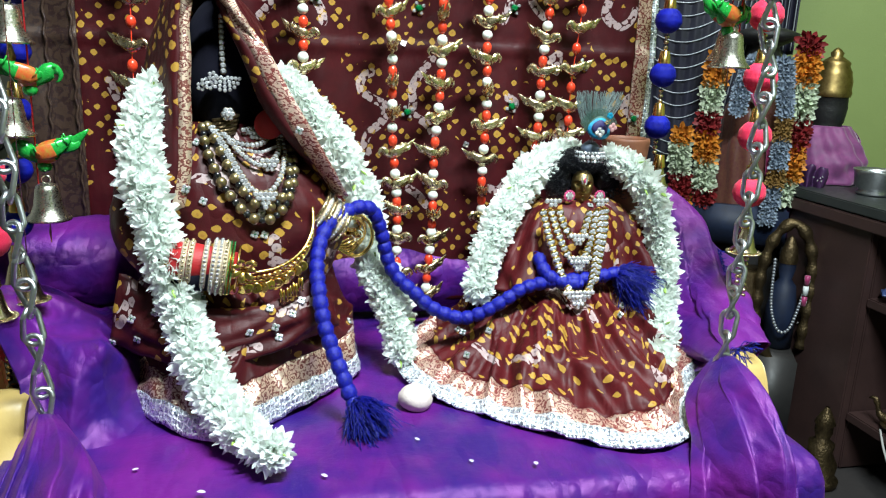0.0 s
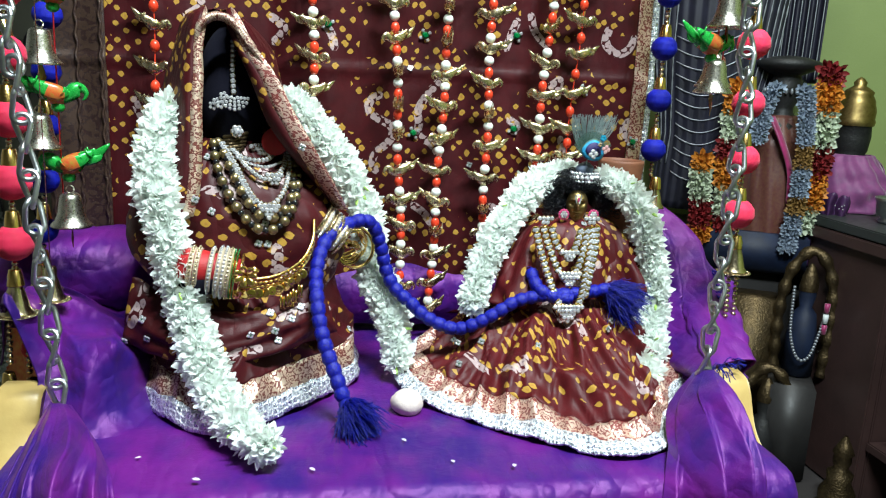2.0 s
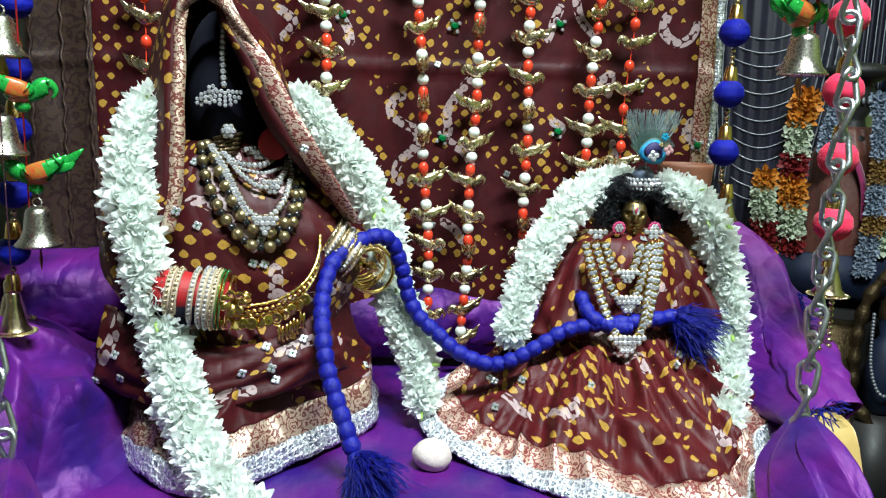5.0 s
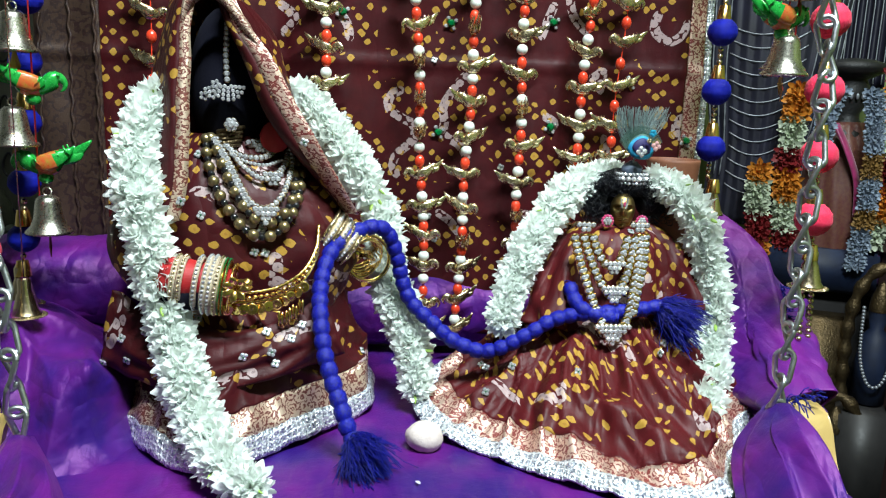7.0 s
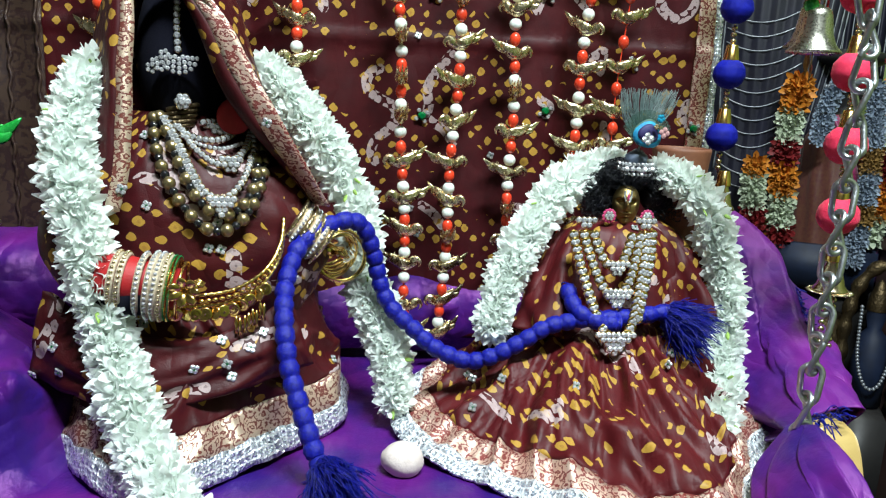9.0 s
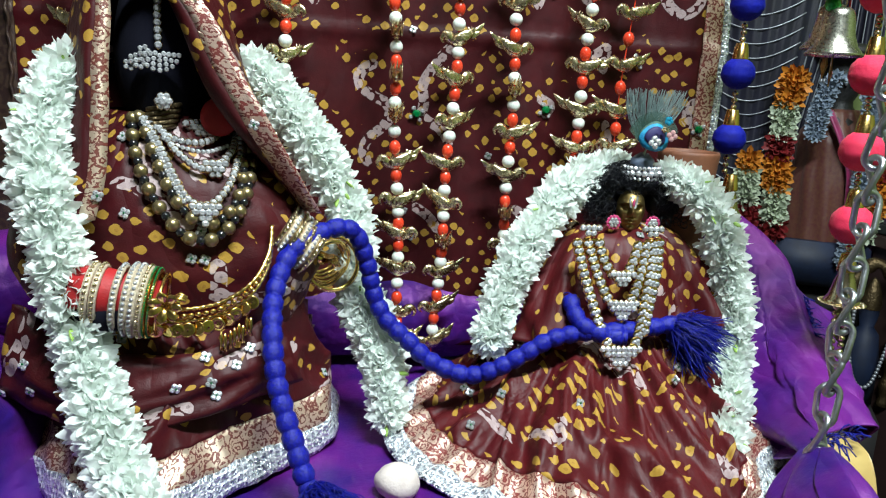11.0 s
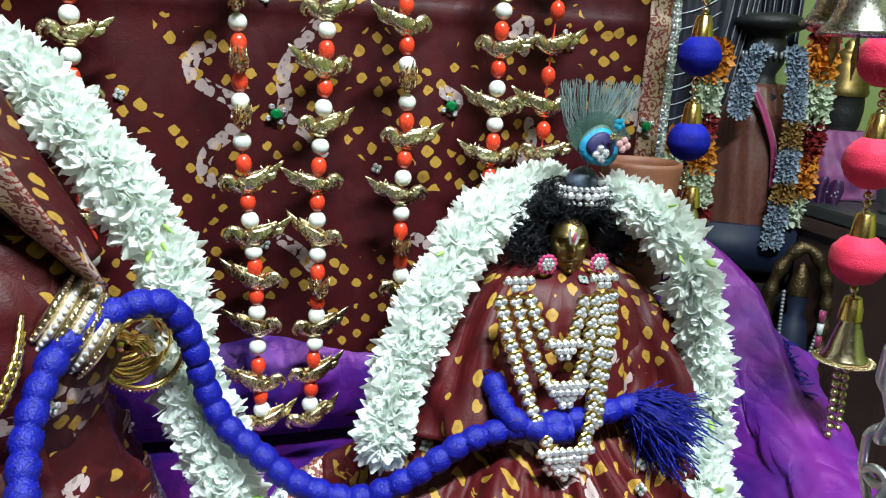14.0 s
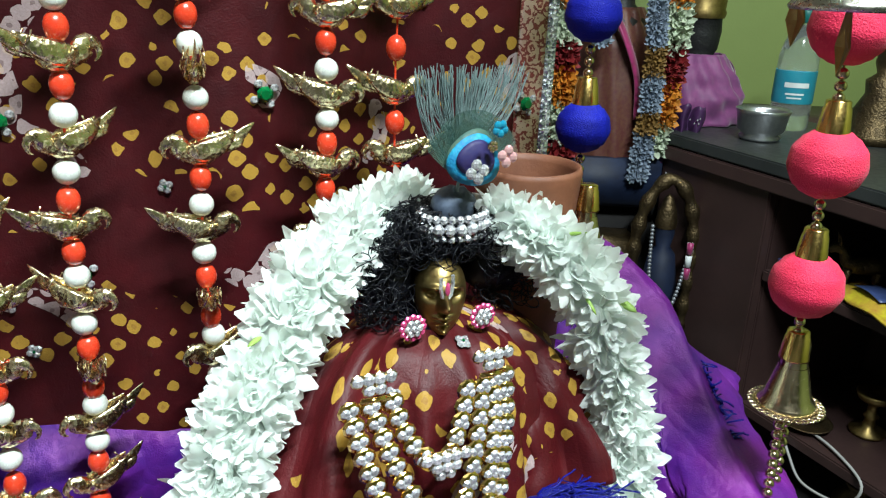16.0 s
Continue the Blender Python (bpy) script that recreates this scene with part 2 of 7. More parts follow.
def bandhani(name, base, dark, dots=1.0, chains=1.0, seed=0.0, crumple=0.4, spread=0.47):
    """Tie-dyed maroon silk: yellow resist dots in clusters and trails of white rings."""
    m, nt, sh = tree(name)
    uv = coords(nt, "UV")
    mp = node(nt, "ShaderNodeMapping")
    mp.inputs["Rotation"].default_value = (0, 0, radians(45))
    mp.inputs["Location"].default_value = (seed, seed * 0.7, 0)
    nt.links.new(uv, mp.inputs[0])
    wob = node(nt, "ShaderNodeTexNoise")
    wob.inputs["Scale"].default_value = 150
    nt.links.new(uv, wob.inputs["Vector"])
    add = node(nt, "ShaderNodeMix", data_type="VECTOR")
    add.inputs[0].default_value = 0.0040
    nt.links.new(mp.outputs[0], add.inputs[4])
    nt.links.new(wob.outputs["Color"], add.inputs[5])
    vec = add.outputs[1]

    def cells(scale, rand, metric):
        n = node(nt, "ShaderNodeTexVoronoi", distance=metric)
        n.inputs["Scale"].default_value, n.inputs["Randomness"].default_value = scale, rand
        if metric == "MINKOWSKI":
            n.inputs["Exponent"].default_value = 3.0
        nt.links.new(vec, n.inputs["Vector"])
        return n

    big = noise_tex(nt, uv, 9, 2)
    fine = noise_tex(nt, uv, 900, 2)
    mid = noise_tex(nt, uv, 45, 3)
    col = mix(nt, math_node(nt, "MULTIPLY_ADD", mid, 1.6, -0.3), base, dark)
    # yellow dots
    y = cells(80, 0.5, "MINKOWSKI")
    d = y.outputs["Distance"]
    size = math_node(nt, "MULTIPLY_ADD", big, 0.26, 0.13)
    dot = math_node(nt, "LESS_THAN", d, size)
    clus = math_node(nt, "GREATER_THAN", noise_tex(nt, mp.outputs[0], 17, 1), spread)
    dot = math_node(nt, "MULTIPLY", math_node(nt, "MULTIPLY", dot, clus), dots)
    core = math_node(nt, "LESS_THAN", d, 0.09)
    yel = mix(nt, math_node(nt, "MULTIPLY", core, 0.55), (0.33, 0.175, 0.022), (0.16, 0.042, 0.014))
    yel = mix(nt, math_node(nt, "MULTIPLY_ADD", fine, 0.6, 0.0), yel, (0.44, 0.28, 0.06))
    col = mix(nt, dot, col, yel)
    # trails of white rings
    near = math_node(nt, "GREATER_THAN", node(nt, "ShaderNodeAttribute", attribute_name="trail").outputs["Fac"], 0.62)
    r = cells(125, 0.35, "EUCLIDEAN").outputs["Distance"]
    ring = math_node(nt, "MULTIPLY", math_node(nt, "LESS_THAN", r, 0.52), math_node(nt, "MULTIPLY_ADD", math_node(nt, "GREATER_THAN", r, 0.13), 0.45, 0.55))
    white = math_node(nt, "MULTIPLY", near, math_node(nt, "MULTIPLY", ring, chains))
    col = mix(nt, math_node(nt, "MULTIPLY", white, math_node(nt, "MULTIPLY_ADD", fine, 0.5, 0.45)), col, (0.50, 0.39, 0.39))
    nt.links.new(col, sh.inputs["Base Color"])
    nt.links.new(math_node(nt, "MULTIPLY_ADD", fine, 0.2, 0.40), sh.inputs["Roughness"])
    sh.inputs["Specular IOR Level"].default_value = 0.24
    h = math_node(nt, "MULTIPLY_ADD", math_node(nt, "MAXIMUM", dot, white), 0.08, math_node(nt, "MULTIPLY_ADD", mid, 0.12, math_node(nt, "MULTIPLY", fine, 0.04)))
    h = math_node(nt, "ADD", h, creases(nt, uv, crumple))
    bump(nt, sh, h, 0.85, 0.006)
    return m


def brocade(name, c1, c2, scale=150, metal=0.75):
    """Woven metal-thread border: scrolling pattern raised on a darker ground."""
    m, nt, sh = tree(name)
    uv = coords(nt, "UV")
    vo = node(nt, "ShaderNodeTexVoronoi")
    vo.inputs["Scale"].default_value, vo.inputs["Randomness"].default_value = scale * 0.42, 0.75
    nt.links.new(uv, vo.inputs["Vector"])
    rings = math_node(nt, "SINE", math_node(nt, "MULTIPLY_ADD", vo.outputs["Distance"], 15.0, math_node(nt, "MULTIPLY", noise_tex(nt, uv, scale * 0.8, 3), 16.0)))
    pat = math_node(nt, "GREATER_THAN", rings, -0.25)
    fine = noise_tex(nt, uv, 1500, 1)
    nt.links.new(mix(nt, pat, c2, c1), sh.inputs["Base Color"])
    nt.links.new(math_node(nt, "MULTIPLY", pat, metal), sh.inputs["Metallic"])
    nt.links.new(math_node(nt, "MULTIPLY_ADD", fine, 0.35, 0.22), sh.inputs["Roughness"])
    bump(nt, sh, math_node(nt, "ADD", pat, math_node(nt, "MULTIPLY", fine, 0.4)), 0.7, 0.0012)
    return m


def shot_silk(name):
    """Purple silk with a magenta weft: noise paints its magenta sheen and violet shade into the colour, satin gloss."""
    m, nt, sh = tree(name)
    ob = coords(nt)
    a, b, fine = noise_tex(nt, ob, 11, 2), noise_tex(nt, ob, 34, 4), noise_tex(nt, ob, 1400, 2)
    t = math_node(nt, "MULTIPLY_ADD", math_node(nt, "MULTIPLY_ADD", b, 0.4, a), 3.4, -2.0)
    t.node.use_clamp = True
    nt.links.new(mix(nt, t, (0.018, 0.0055, 0.125), (0.110, 0.008, 0.160)), sh.inputs["Base Color"])
    nt.links.new(math_node(nt, "MULTIPLY_ADD", fine, 0.2, 0.32), sh.inputs["Roughness"])
    sh.inputs["Specular Tint"].default_value = (1.0, 0.42, 0.95, 1)
    sh.inputs["Sheen Weight"].default_value = 0.06
    sh.inputs["Sheen Tint"].default_value = (0.9, 0.25, 0.9, 1)
    h = math_node(nt, "ADD", math_node(nt, "MULTIPLY_ADD", b, 0.4, math_node(nt, "MULTIPLY", fine, 0.05)), creases(nt, ob, 0.42))
    bump(nt, sh, h, 0.8, 0.006)
    return m


def sequins(name):
    """Silver sequin edging: overlapping bright scales on a grey net."""
    m, nt, sh = tree(name)
    uv = coords(nt, "UV")
    vo = node(nt, "ShaderNodeTexVoronoi")
    vo.inputs["Scale"].default_value, vo.inputs["Randomness"].default_value = 430, 0.8
    nt.links.new(uv, vo.inputs["Vector"])
    ed = node(nt, "ShaderNodeTexVoronoi", feature="DISTANCE_TO_EDGE")
    ed.inputs["Scale"].default_value = 170
    ed.inputs["Randomness"].default_value = 0.35
    nt.links.new(uv, ed.inputs["Vector"])
    lace = math_node(nt, "LESS_THAN", ed.outputs["Distance"], 0.13)
    sepc = node(nt, "ShaderNodeSeparateColor")
    nt.links.new(vo.outputs["Color"], sepc.inputs[0])
    nt.links.new(mix(nt, lace, mix(nt, sepc.outputs[0], (0.28, 0.32, 0.40), (0.9, 0.95, 1.0)), (0.88, 0.9, 0.93)), sh.inputs["Base Color"])
    nt.links.new(math_node(nt, "MULTIPLY_ADD", lace, -0.35, 0.75), sh.inputs["Metallic"])
    nt.links.new(math_node(nt, "MULTIPLY_ADD", sepc.outputs[1], 0.3, 0.2), sh.inputs["Roughness"])
    bump(nt, sh, math_node(nt, "MULTIPLY_ADD", lace, 1.5, math_node(nt, "ADD", vo.outputs["Distance"], sepc.outputs[2])), 0.8, 0.002)
    return m


SILK = bandhani("maroon_tie_dyed_silk", (0.056, 0.0034, 0.0056), (0.024, 0.0018, 0.0032), crumple=0.2, spread=0.50)
SILK2 = bandhani("maroon_tie_dyed_silk_dress", (0.094, 0.0060, 0.0082), (0.042, 0.0032, 0.0052), seed=0.37, crumple=0.32, spread=0.40)
SILK3 = bandhani("maroon_tie_dyed_silk_sari", (0.062, 0.0042, 0.0062), (0.027, 0.0023, 0.0040), seed=0.71, crumple=0.4)
BROC = brocade("gold_brocade", (0.66, 0.52, 0.40), (0.15, 0.035, 0.025), 330)
BROC_DULL = brocade("old_bronze_brocade", (0.060, 0.034, 0.024), (0.022, 0.009, 0.008), 150, 0.35)
BROC_PINK = brocade("rose_gold_brocade", (0.72, 0.54, 0.44), (0.20, 0.035, 0.03), 330)
SEQ = sequins("silver_sequins")
PURPLE = shot_silk("purple_shot_silk")
PETAL = plain("white_petal", (0.93, 0.96, 0.94), (0.90, 0.94, 0.90), 0.55, scale=300, fine=900, bumpy=0.15, vary=0.06)
nt = PETAL.node_tree
trl = nt.nodes.new("ShaderNodeBsdfTranslucent")
trl.inputs[0].default_value = (0.91, 0.96, 0.92, 1)
mx = nt.nodes.new("ShaderNodeMixShader")
mx.inputs[0].default_value = 0.5
nt.links.new(nt.nodes["Principled BSDF"].outputs[0], mx.inputs[1])
nt.links.new(trl.outputs[0], mx.inputs[2])
nt.links.new(mx.outputs[0], nt.nodes["Material Output"].inputs[0])
SEPAL = plain("green_sepal", (0.32, 0.48, 0.10), (0.2, 0.36, 0.06), 0.5)
PEARL = plain("pearl", (0.80, 0.83, 0.77), (0.70, 0.73, 0.67), 0.25, 0.12, scale=140, bumpy=0.05, coat=0.6, vary=0.06)
CORAL = plain("coral_red", (0.72, 0.055, 0.02), (0.62, 0.04, 0.015), 0.25, scale=90, bumpy=0.05, coat=0.5, vary=0.12)
GOLD = plain("stamped_gold", (0.98, 0.86, 0.58), (0.66, 0.52, 0.28), 0.24, 1.0, scale=260, fine=420, bumpy=0.3, dist=0.0012, vary=0.2)
nt = GOLD.node_tree
vo = nt.nodes.new("ShaderNodeTexVoronoi")
vo.inputs["Scale"].default_value = 430
nt.links.new(coords(nt), vo.inputs["Vector"])
bump(nt, nt.nodes["Principled BSDF"], vo.outputs["Distance"], 0.28, 0.0012)
GOLD_SMOOTH = plain("polished_gold", (0.83, 0.58, 0.20), (0.72, 0.47, 0.14), 0.2, 1.0, bumpy=0.06)
GOLD_PALE = plain("pale_gold_bead", (0.72, 0.60, 0.40), (0.60, 0.48, 0.30), 0.22, 1.0, bumpy=0.1)
BRASS = plain("aged_brass", (0.40, 0.29, 0.11), (0.25, 0.17, 0.065), 0.40, 1.0, scale=120, bumpy=0.25)
BRASS_DARK = plain("tarnished_brass", (0.14, 0.098, 0.048), (0.065, 0.046, 0.026), 0.42, 0.9, scale=60, fine=220, bumpy=0.7, dist=0.003)
ANTIQUE = plain("antique_gold_bead", (0.46, 0.37, 0.20), (0.30, 0.23, 0.11), 0.3, 0.9, scale=150, bumpy=0.2)
BLACKBEAD = plain("black_bead", (0.01, 0.01, 0.012), None, 0.15, coat=0.6)
# white and dark specks in the colour imitate the glint of facets
STONE_CUT = plain("rhinestone", (0.99, 0.99, 1.0), (0.16, 0.17, 0.20), 0.15, 0.55, coat=1.0, scale=900, fine=900, bumpy=0.5, vary=0.45)
STEEL = plain("galvanised_steel", (0.58, 0.60, 0.62), (0.44, 0.46, 0.48), 0.36, 1.0, scale=130, fine=700, bumpy=0.25)
BELLMETAL = plain("bell_metal", (0.66, 0.64, 0.55), (0.50, 0.48, 0.40), 0.28, 1.0, scale=80, bumpy=0.15)
PINK = plain("pink_velvet_thread", (0.74, 0.012, 0.075), (0.60, 0.008, 0.05), 0.65, scale=90, fine=1300, bumpy=0.7, dist=0.0009, sheen=0.08)
RED = plain("red_velvet", (0.72, 0.012, 0.02), (0.55, 0.008, 0.014), 0.7, fine=1300, bumpy=0.6, sheen=0.06)
REDCLOTH = plain("red_lining_cloth", (0.42, 0.010, 0.012), (0.30, 0.007, 0.009), 0.6, scale=80, fine=900, bumpy=0.4)
BLUE = plain("royal_blue_velvet", (0.004, 0.011, 0.40), (0.002, 0.005, 0.22), 0.6, scale=110, fine=1300, bumpy=0.7, dist=0.0008, spec=0.25)
BLUE_SILK = plain("blue_silk_thread", (0.0025, 0.006, 0.28), (0.001, 0.003, 0.10), 0.32, scale=420, fine=1900, bumpy=0.8, spec=0.35)
CORDSILK = plain("blue_wound_silk", (0.0032, 0.0080, 0.34), (0.0012, 0.0030, 0.13), 0.45, scale=520, fine=1000, bumpy=0.7, dist=0.0010, spec=0.35)
BLACK = plain("black_cloth", (0.004, 0.004, 0.009), (0.006, 0.006, 0.014), 0.9, scale=30, spec=0.15)
HAIR = plain("black_hair", (0.005, 0.0055, 0.009), None, 0.42, bumpy=0, spec=0.3)
TERRA = plain("terracotta", (0.23, 0.085, 0.042), (0.15, 0.052, 0.026), 0.6, scale=70, fine=500, bumpy=0.3)
WOOD = plain("yellow_painted_wood", (0.52, 0.37, 0.13), (0.40, 0.26, 0.085), 0.42, scale=26, fine=260, bumpy=0.3, coat=0.2)
PALE = plain("white_clay", (0.66, 0.58, 0.54), (0.56, 0.47, 0.43), 0.8, scale=120, fine=420, bumpy=0.6)
GREEN = plain("green_foil", (0.02, 0.42, 0.06), (0.01, 0.28, 0.04), 0.25, 0.3, scale=200, coat=0.6)
WALL = plain("green_wall_paint", (0.21, 0.275, 0.080), (0.18, 0.24, 0.068), 0.6, scale=3, fine=160, bumpy=0.15, dist=0.002)
WALL_PALE = plain("cream_wall_paint", (0.34, 0.33, 0.31), (0.30, 0.29, 0.28), 0.7, scale=3, fine=160, bumpy=0.15)
FLOOR = plain("dark_stone_floor", (0.05, 0.045, 0.045), (0.03, 0.027, 0.027), 0.4, scale=6, fine=90)
SHELFWOOD = plain("dark_maroon_wood", (0.050, 0.026, 0.024), (0.032, 0.017, 0.016), 0.42, scale=9, fine=120, bumpy=0.2)
SHELFTOP = plain("grey_worn_laminate", (0.035, 0.038, 0.038), (0.020, 0.023, 0.023), 0.45, scale=12, fine=90)
EMERALD = plain("emerald_stone", (0.0, 0.22, 0.06), (0.0, 0.12, 0.03), 0.1, 0.3, coat=1.0)
ROSE = plain("rose_stone", (0.75, 0.10, 0.25), (0.6, 0.06, 0.2), 0.12, 0.3, coat=1.0)

# ---- room ----
def slab(name, x0, x1, y0, y1, z0, z1, mat, label, category):
    v, f = block_data(x0, x1, y0, y1, z0, z1, 0)
    ob = new(name, mesh_of(name, v, f, mat, smooth=False))
    ob.matrix_world = Matrix.Rotation(math.atan2(-0.475, 0.88), 4, "Z")
    return tagged(ob, label, category, kind="structure")


# the room stands turned against the swing
ROOM = Matrix.Rotation(math.atan2(-0.475, 0.88), 4, "Z")


def room(u, w, z):
    """A place in the room's own axes: u to the right along the altar wall, w towards it."""
    return ROOM @ V((u, w, z))


slab("floor", -2.4, 1.57, -2.3, 2.2, -0.1, 0.0, FLOOR, "dark polished stone floor of the shrine room", "floor")
slab("ceiling", -2.4, 1.57, -2.3, 2.2, 2.7, 2.8, WALL_PALE, "plain pale painted ceiling", "ceiling")
slab("wall_north", -2.4, 1.57, 2.08, 2.2, 0.0, 2.7, WALL, "yellow-green painted plaster wall behind the altar", "wall")
slab("wall_south", -2.4, 1.57, -2.3, -2.18, 0.0, 2.7, WALL_PALE, "pale painted plaster wall", "wall")
slab("wall_west", -2.4, -2.28, -2.18, 2.08, 0.0, 2.7, WALL_PALE, "pale painted plaster wall", "wall")
slab("wall_east", 1.45, 1.57, -2.18, 2.08, 0.0, 2.7, WALL, "yellow-green painted plaster wall beside the cabinet", "wall")

# ---- swing: board, side arms ----
SEAT = 0.600
swing = thing("swing", (0.02, 0.2, 0.52), "wooden swing seat with yellow-painted curved side arms", "swing")
v, f = block_data(-0.305, 0.335, 0.012, 0.46, 0.555, 0.594, 0.006)
part("seat_board", mesh_of("seat_board", v, f, WOOD), swing)


def side_arm(x0, x1, shift=0.0):
    """An S-shaped arm: profile in y and z, a board thick in x."""
    front = spline([(0.030, 0.500), (0.024, 0.545), (0.042, 0.568), (0.078, 0.585), (0.100, 0.605), (0.112, 0.628)], 22)
    top = spline([(0.112, 0.628), (0.122, 0.640), (0.140, 0.642), (0.154, 0.632)], 10)
    back = spline([(0.154, 0.632), (0.165, 0.60), (0.175, 0.55), (0.178, 0.500)], 12)
    loop = np.vstack([front, top[1:], back[1:]])
    e = 0.0035
    mid = loop.mean(axis=0)
    b = Bag()
    n = len(loop)
    rows = [(x0, e), (x0 + e, 0), (x1 - e, 0), (x1, e)]
    verts = []
    for x, inset in rows:
        for y, z in loop:
            d = np.array([y, z]) - mid
            q = mid + d * (1 - inset / np.linalg.norm(d))
            verts.append((x, q[0] + shift, q[1]))
    faces = [(r * n + i, r * n + (i + 1) % n, (r + 1) * n + (i + 1) % n, (r + 1) * n + i) for r in range(3) for i in range(n)]
    faces += [tuple(range(n)), tuple(3 * n + i for i in range(n - 1, -1, -1))]
    return b.add(verts, faces)


part("side_arm", side_arm(0.318, 0.352).mesh("side_arm", WOOD), swing)
part("side_arm", side_arm(-0.325, -0.288, -0.006).mesh("side_arm", WOOD), swing)

# ---- purple silk over the seat ----
cover = thing("silk_cover", (0, 0.2, SEAT), "purple shot-silk cloth spread over the swing seat with a hanging front", "cloth")
P = []
prof = spline([(0.46, 0.600), (0.30, 0.601), (0.10, 0.601), (0.020, 0.600), (0.002, 0.594), (-0.006, 0.575), (-0.006, 0.50), (-0.008, 0.36)], 90)
for i, (y, z) in enumerate(prof):
    row = []
    for x in np.linspace(-0.30, 0.33, 150):
        hang = max(0.0, 0.592 - z)
        fold = 0.004 * nz(x * 26, 3, 1) + 0.006 * nz(x * 9, z * 4, 2)
        seam = -0.0012 * math.exp(-((x + 0.012) / 0.002) ** 2)
        lift = 0.0022 * nz(x * 11, y * 13, 5) + 0.0012 * nz(x * 40, y * 25, 7)
        row.append((x, y - (fold + 0.003) * min(1, hang * 12), z + (lift + 0.0015 + seam) * (1 if hang == 0 else max(0, 1 - hang * 40))))
    P.append(row)
sheet("cover", P, PURPLE, cover, thick=0.0014)


def gather(name, top, fans, rows, pleats, amp, seed):
    """A gathered cloth: starts in a knot at top and fans out along the curves in fans."""
    a = [spline(c, rows) for c in fans]
    k = len(a)
    P = []
    for r in range(rows):
        t = r / (rows - 1)
        pts = spline([c[r] for c in a], pleats)
        row = []
        for j, p in enumerate(pts):
            s = j / (pleats - 1)
            q = s * 4.6 + seed + 0.5 * nz(s * 2.2, t * 1.1, seed)
            big = 0.75 + 0.6 * nz(math.floor(q) * 1.7, seed, 2)
            w = amp * (0.6 + 0.9 * t) * (1.9 * big * tri(q) - 0.8 + 0.5 * nz(s * 5, t * 2.5, seed + 3) + 0.5 * crease(s * 7 + t * 2, t * 3, seed + 6)) * min(1, 7 * t + 0.2)
            row.append((p[0] + 0.25 * w, p[1] - w, p[2] + 0.35 * w * (1 - t)))
        P.append(row)
    return P


# gathered hanging ends tied to the chains
tieL, tieR = (-0.268, 0.088, 0.634), (0.288, 0.088, 0.658)
endL = thing("silk_drape", (-0.25, 0.03, 0.5), "gathered purple silk end tied to the swing chain", "cloth", "tied silk ends")
P = gather("drape", tieL, [[(-0.275, 0.094, 0.640), (-0.285, 0.03, 0.612), (-0.292, -0.018, 0.57), (-0.296, -0.02, 0.40)],
                           [(-0.270, 0.084, 0.642), (-0.258, 0.03, 0.640), (-0.252, -0.025, 0.60), (-0.25, -0.034, 0.40)],
                           [(-0.264, 0.084, 0.642), (-0.236, 0.04, 0.636), (-0.220, -0.02, 0.595), (-0.216, -0.03, 0.40)],
                           [(-0.260, 0.094, 0.636), (-0.226, 0.05, 0.612), (-0.204, -0.004, 0.59), (-0.196, -0.018, 0.40)]], 60, 150, 0.0110, 1.7)
sheet("drape", P, PURPLE, endL)
endR = thing("silk_drape", (0.26, 0.03, 0.5), "gathered purple silk end tied to the swing chain", "cloth", "tied silk ends")
P = gather("drape", tieR, [[(0.282, 0.098, 0.655), (0.252, 0.08, 0.625), (0.224, 0.02, 0.606), (0.208, -0.012, 0.57), (0.20, -0.018, 0.40)],
                           [(0.286, 0.084, 0.662), (0.264, 0.04, 0.652), (0.242, -0.010, 0.615), (0.236, -0.022, 0.57), (0.234, -0.03, 0.40)],
                           [(0.292, 0.084, 0.662), (0.286, 0.03, 0.652), (0.274, -0.020, 0.615), (0.272, -0.030, 0.56), (0.27, -0.036, 0.40)],
                           [(0.298, 0.098, 0.656), (0.312, 0.05, 0.625), (0.308, 0.0, 0.58), (0.306, -0.014, 0.53), (0.304, -0.018, 0.40)]], 60, 160, 0.0110, 4.1)
sheet("drape", P, PURPLE, endR)
# frayed blue selvage where the silk is tied
b = Bag()
rnd = random.Random(5)
for i in range(70):
    x = rnd.uniform(0.288, 0.345)
    p0 = V((x, 0.10 + 0.03 * (x - 0.288) / 0.06 + rnd.uniform(-0.004, 0.004), 0.652 + rnd.uniform(-0.004, 0.004)))
    p1 = p0 + V((rnd.uniform(-0.006, 0.008), rnd.uniform(-0.012, 0.004), rnd.uniform(-0.008, 0.008)))
    b.add(*tube_data([p0, (p0 + p1) / 2 + V((0, 0, 0.002)), p1], 0.0006, 3))
part("frayed_edge", b.mesh("frayed_edge", BLUE_SILK), endR, "frayed blue thread edge")

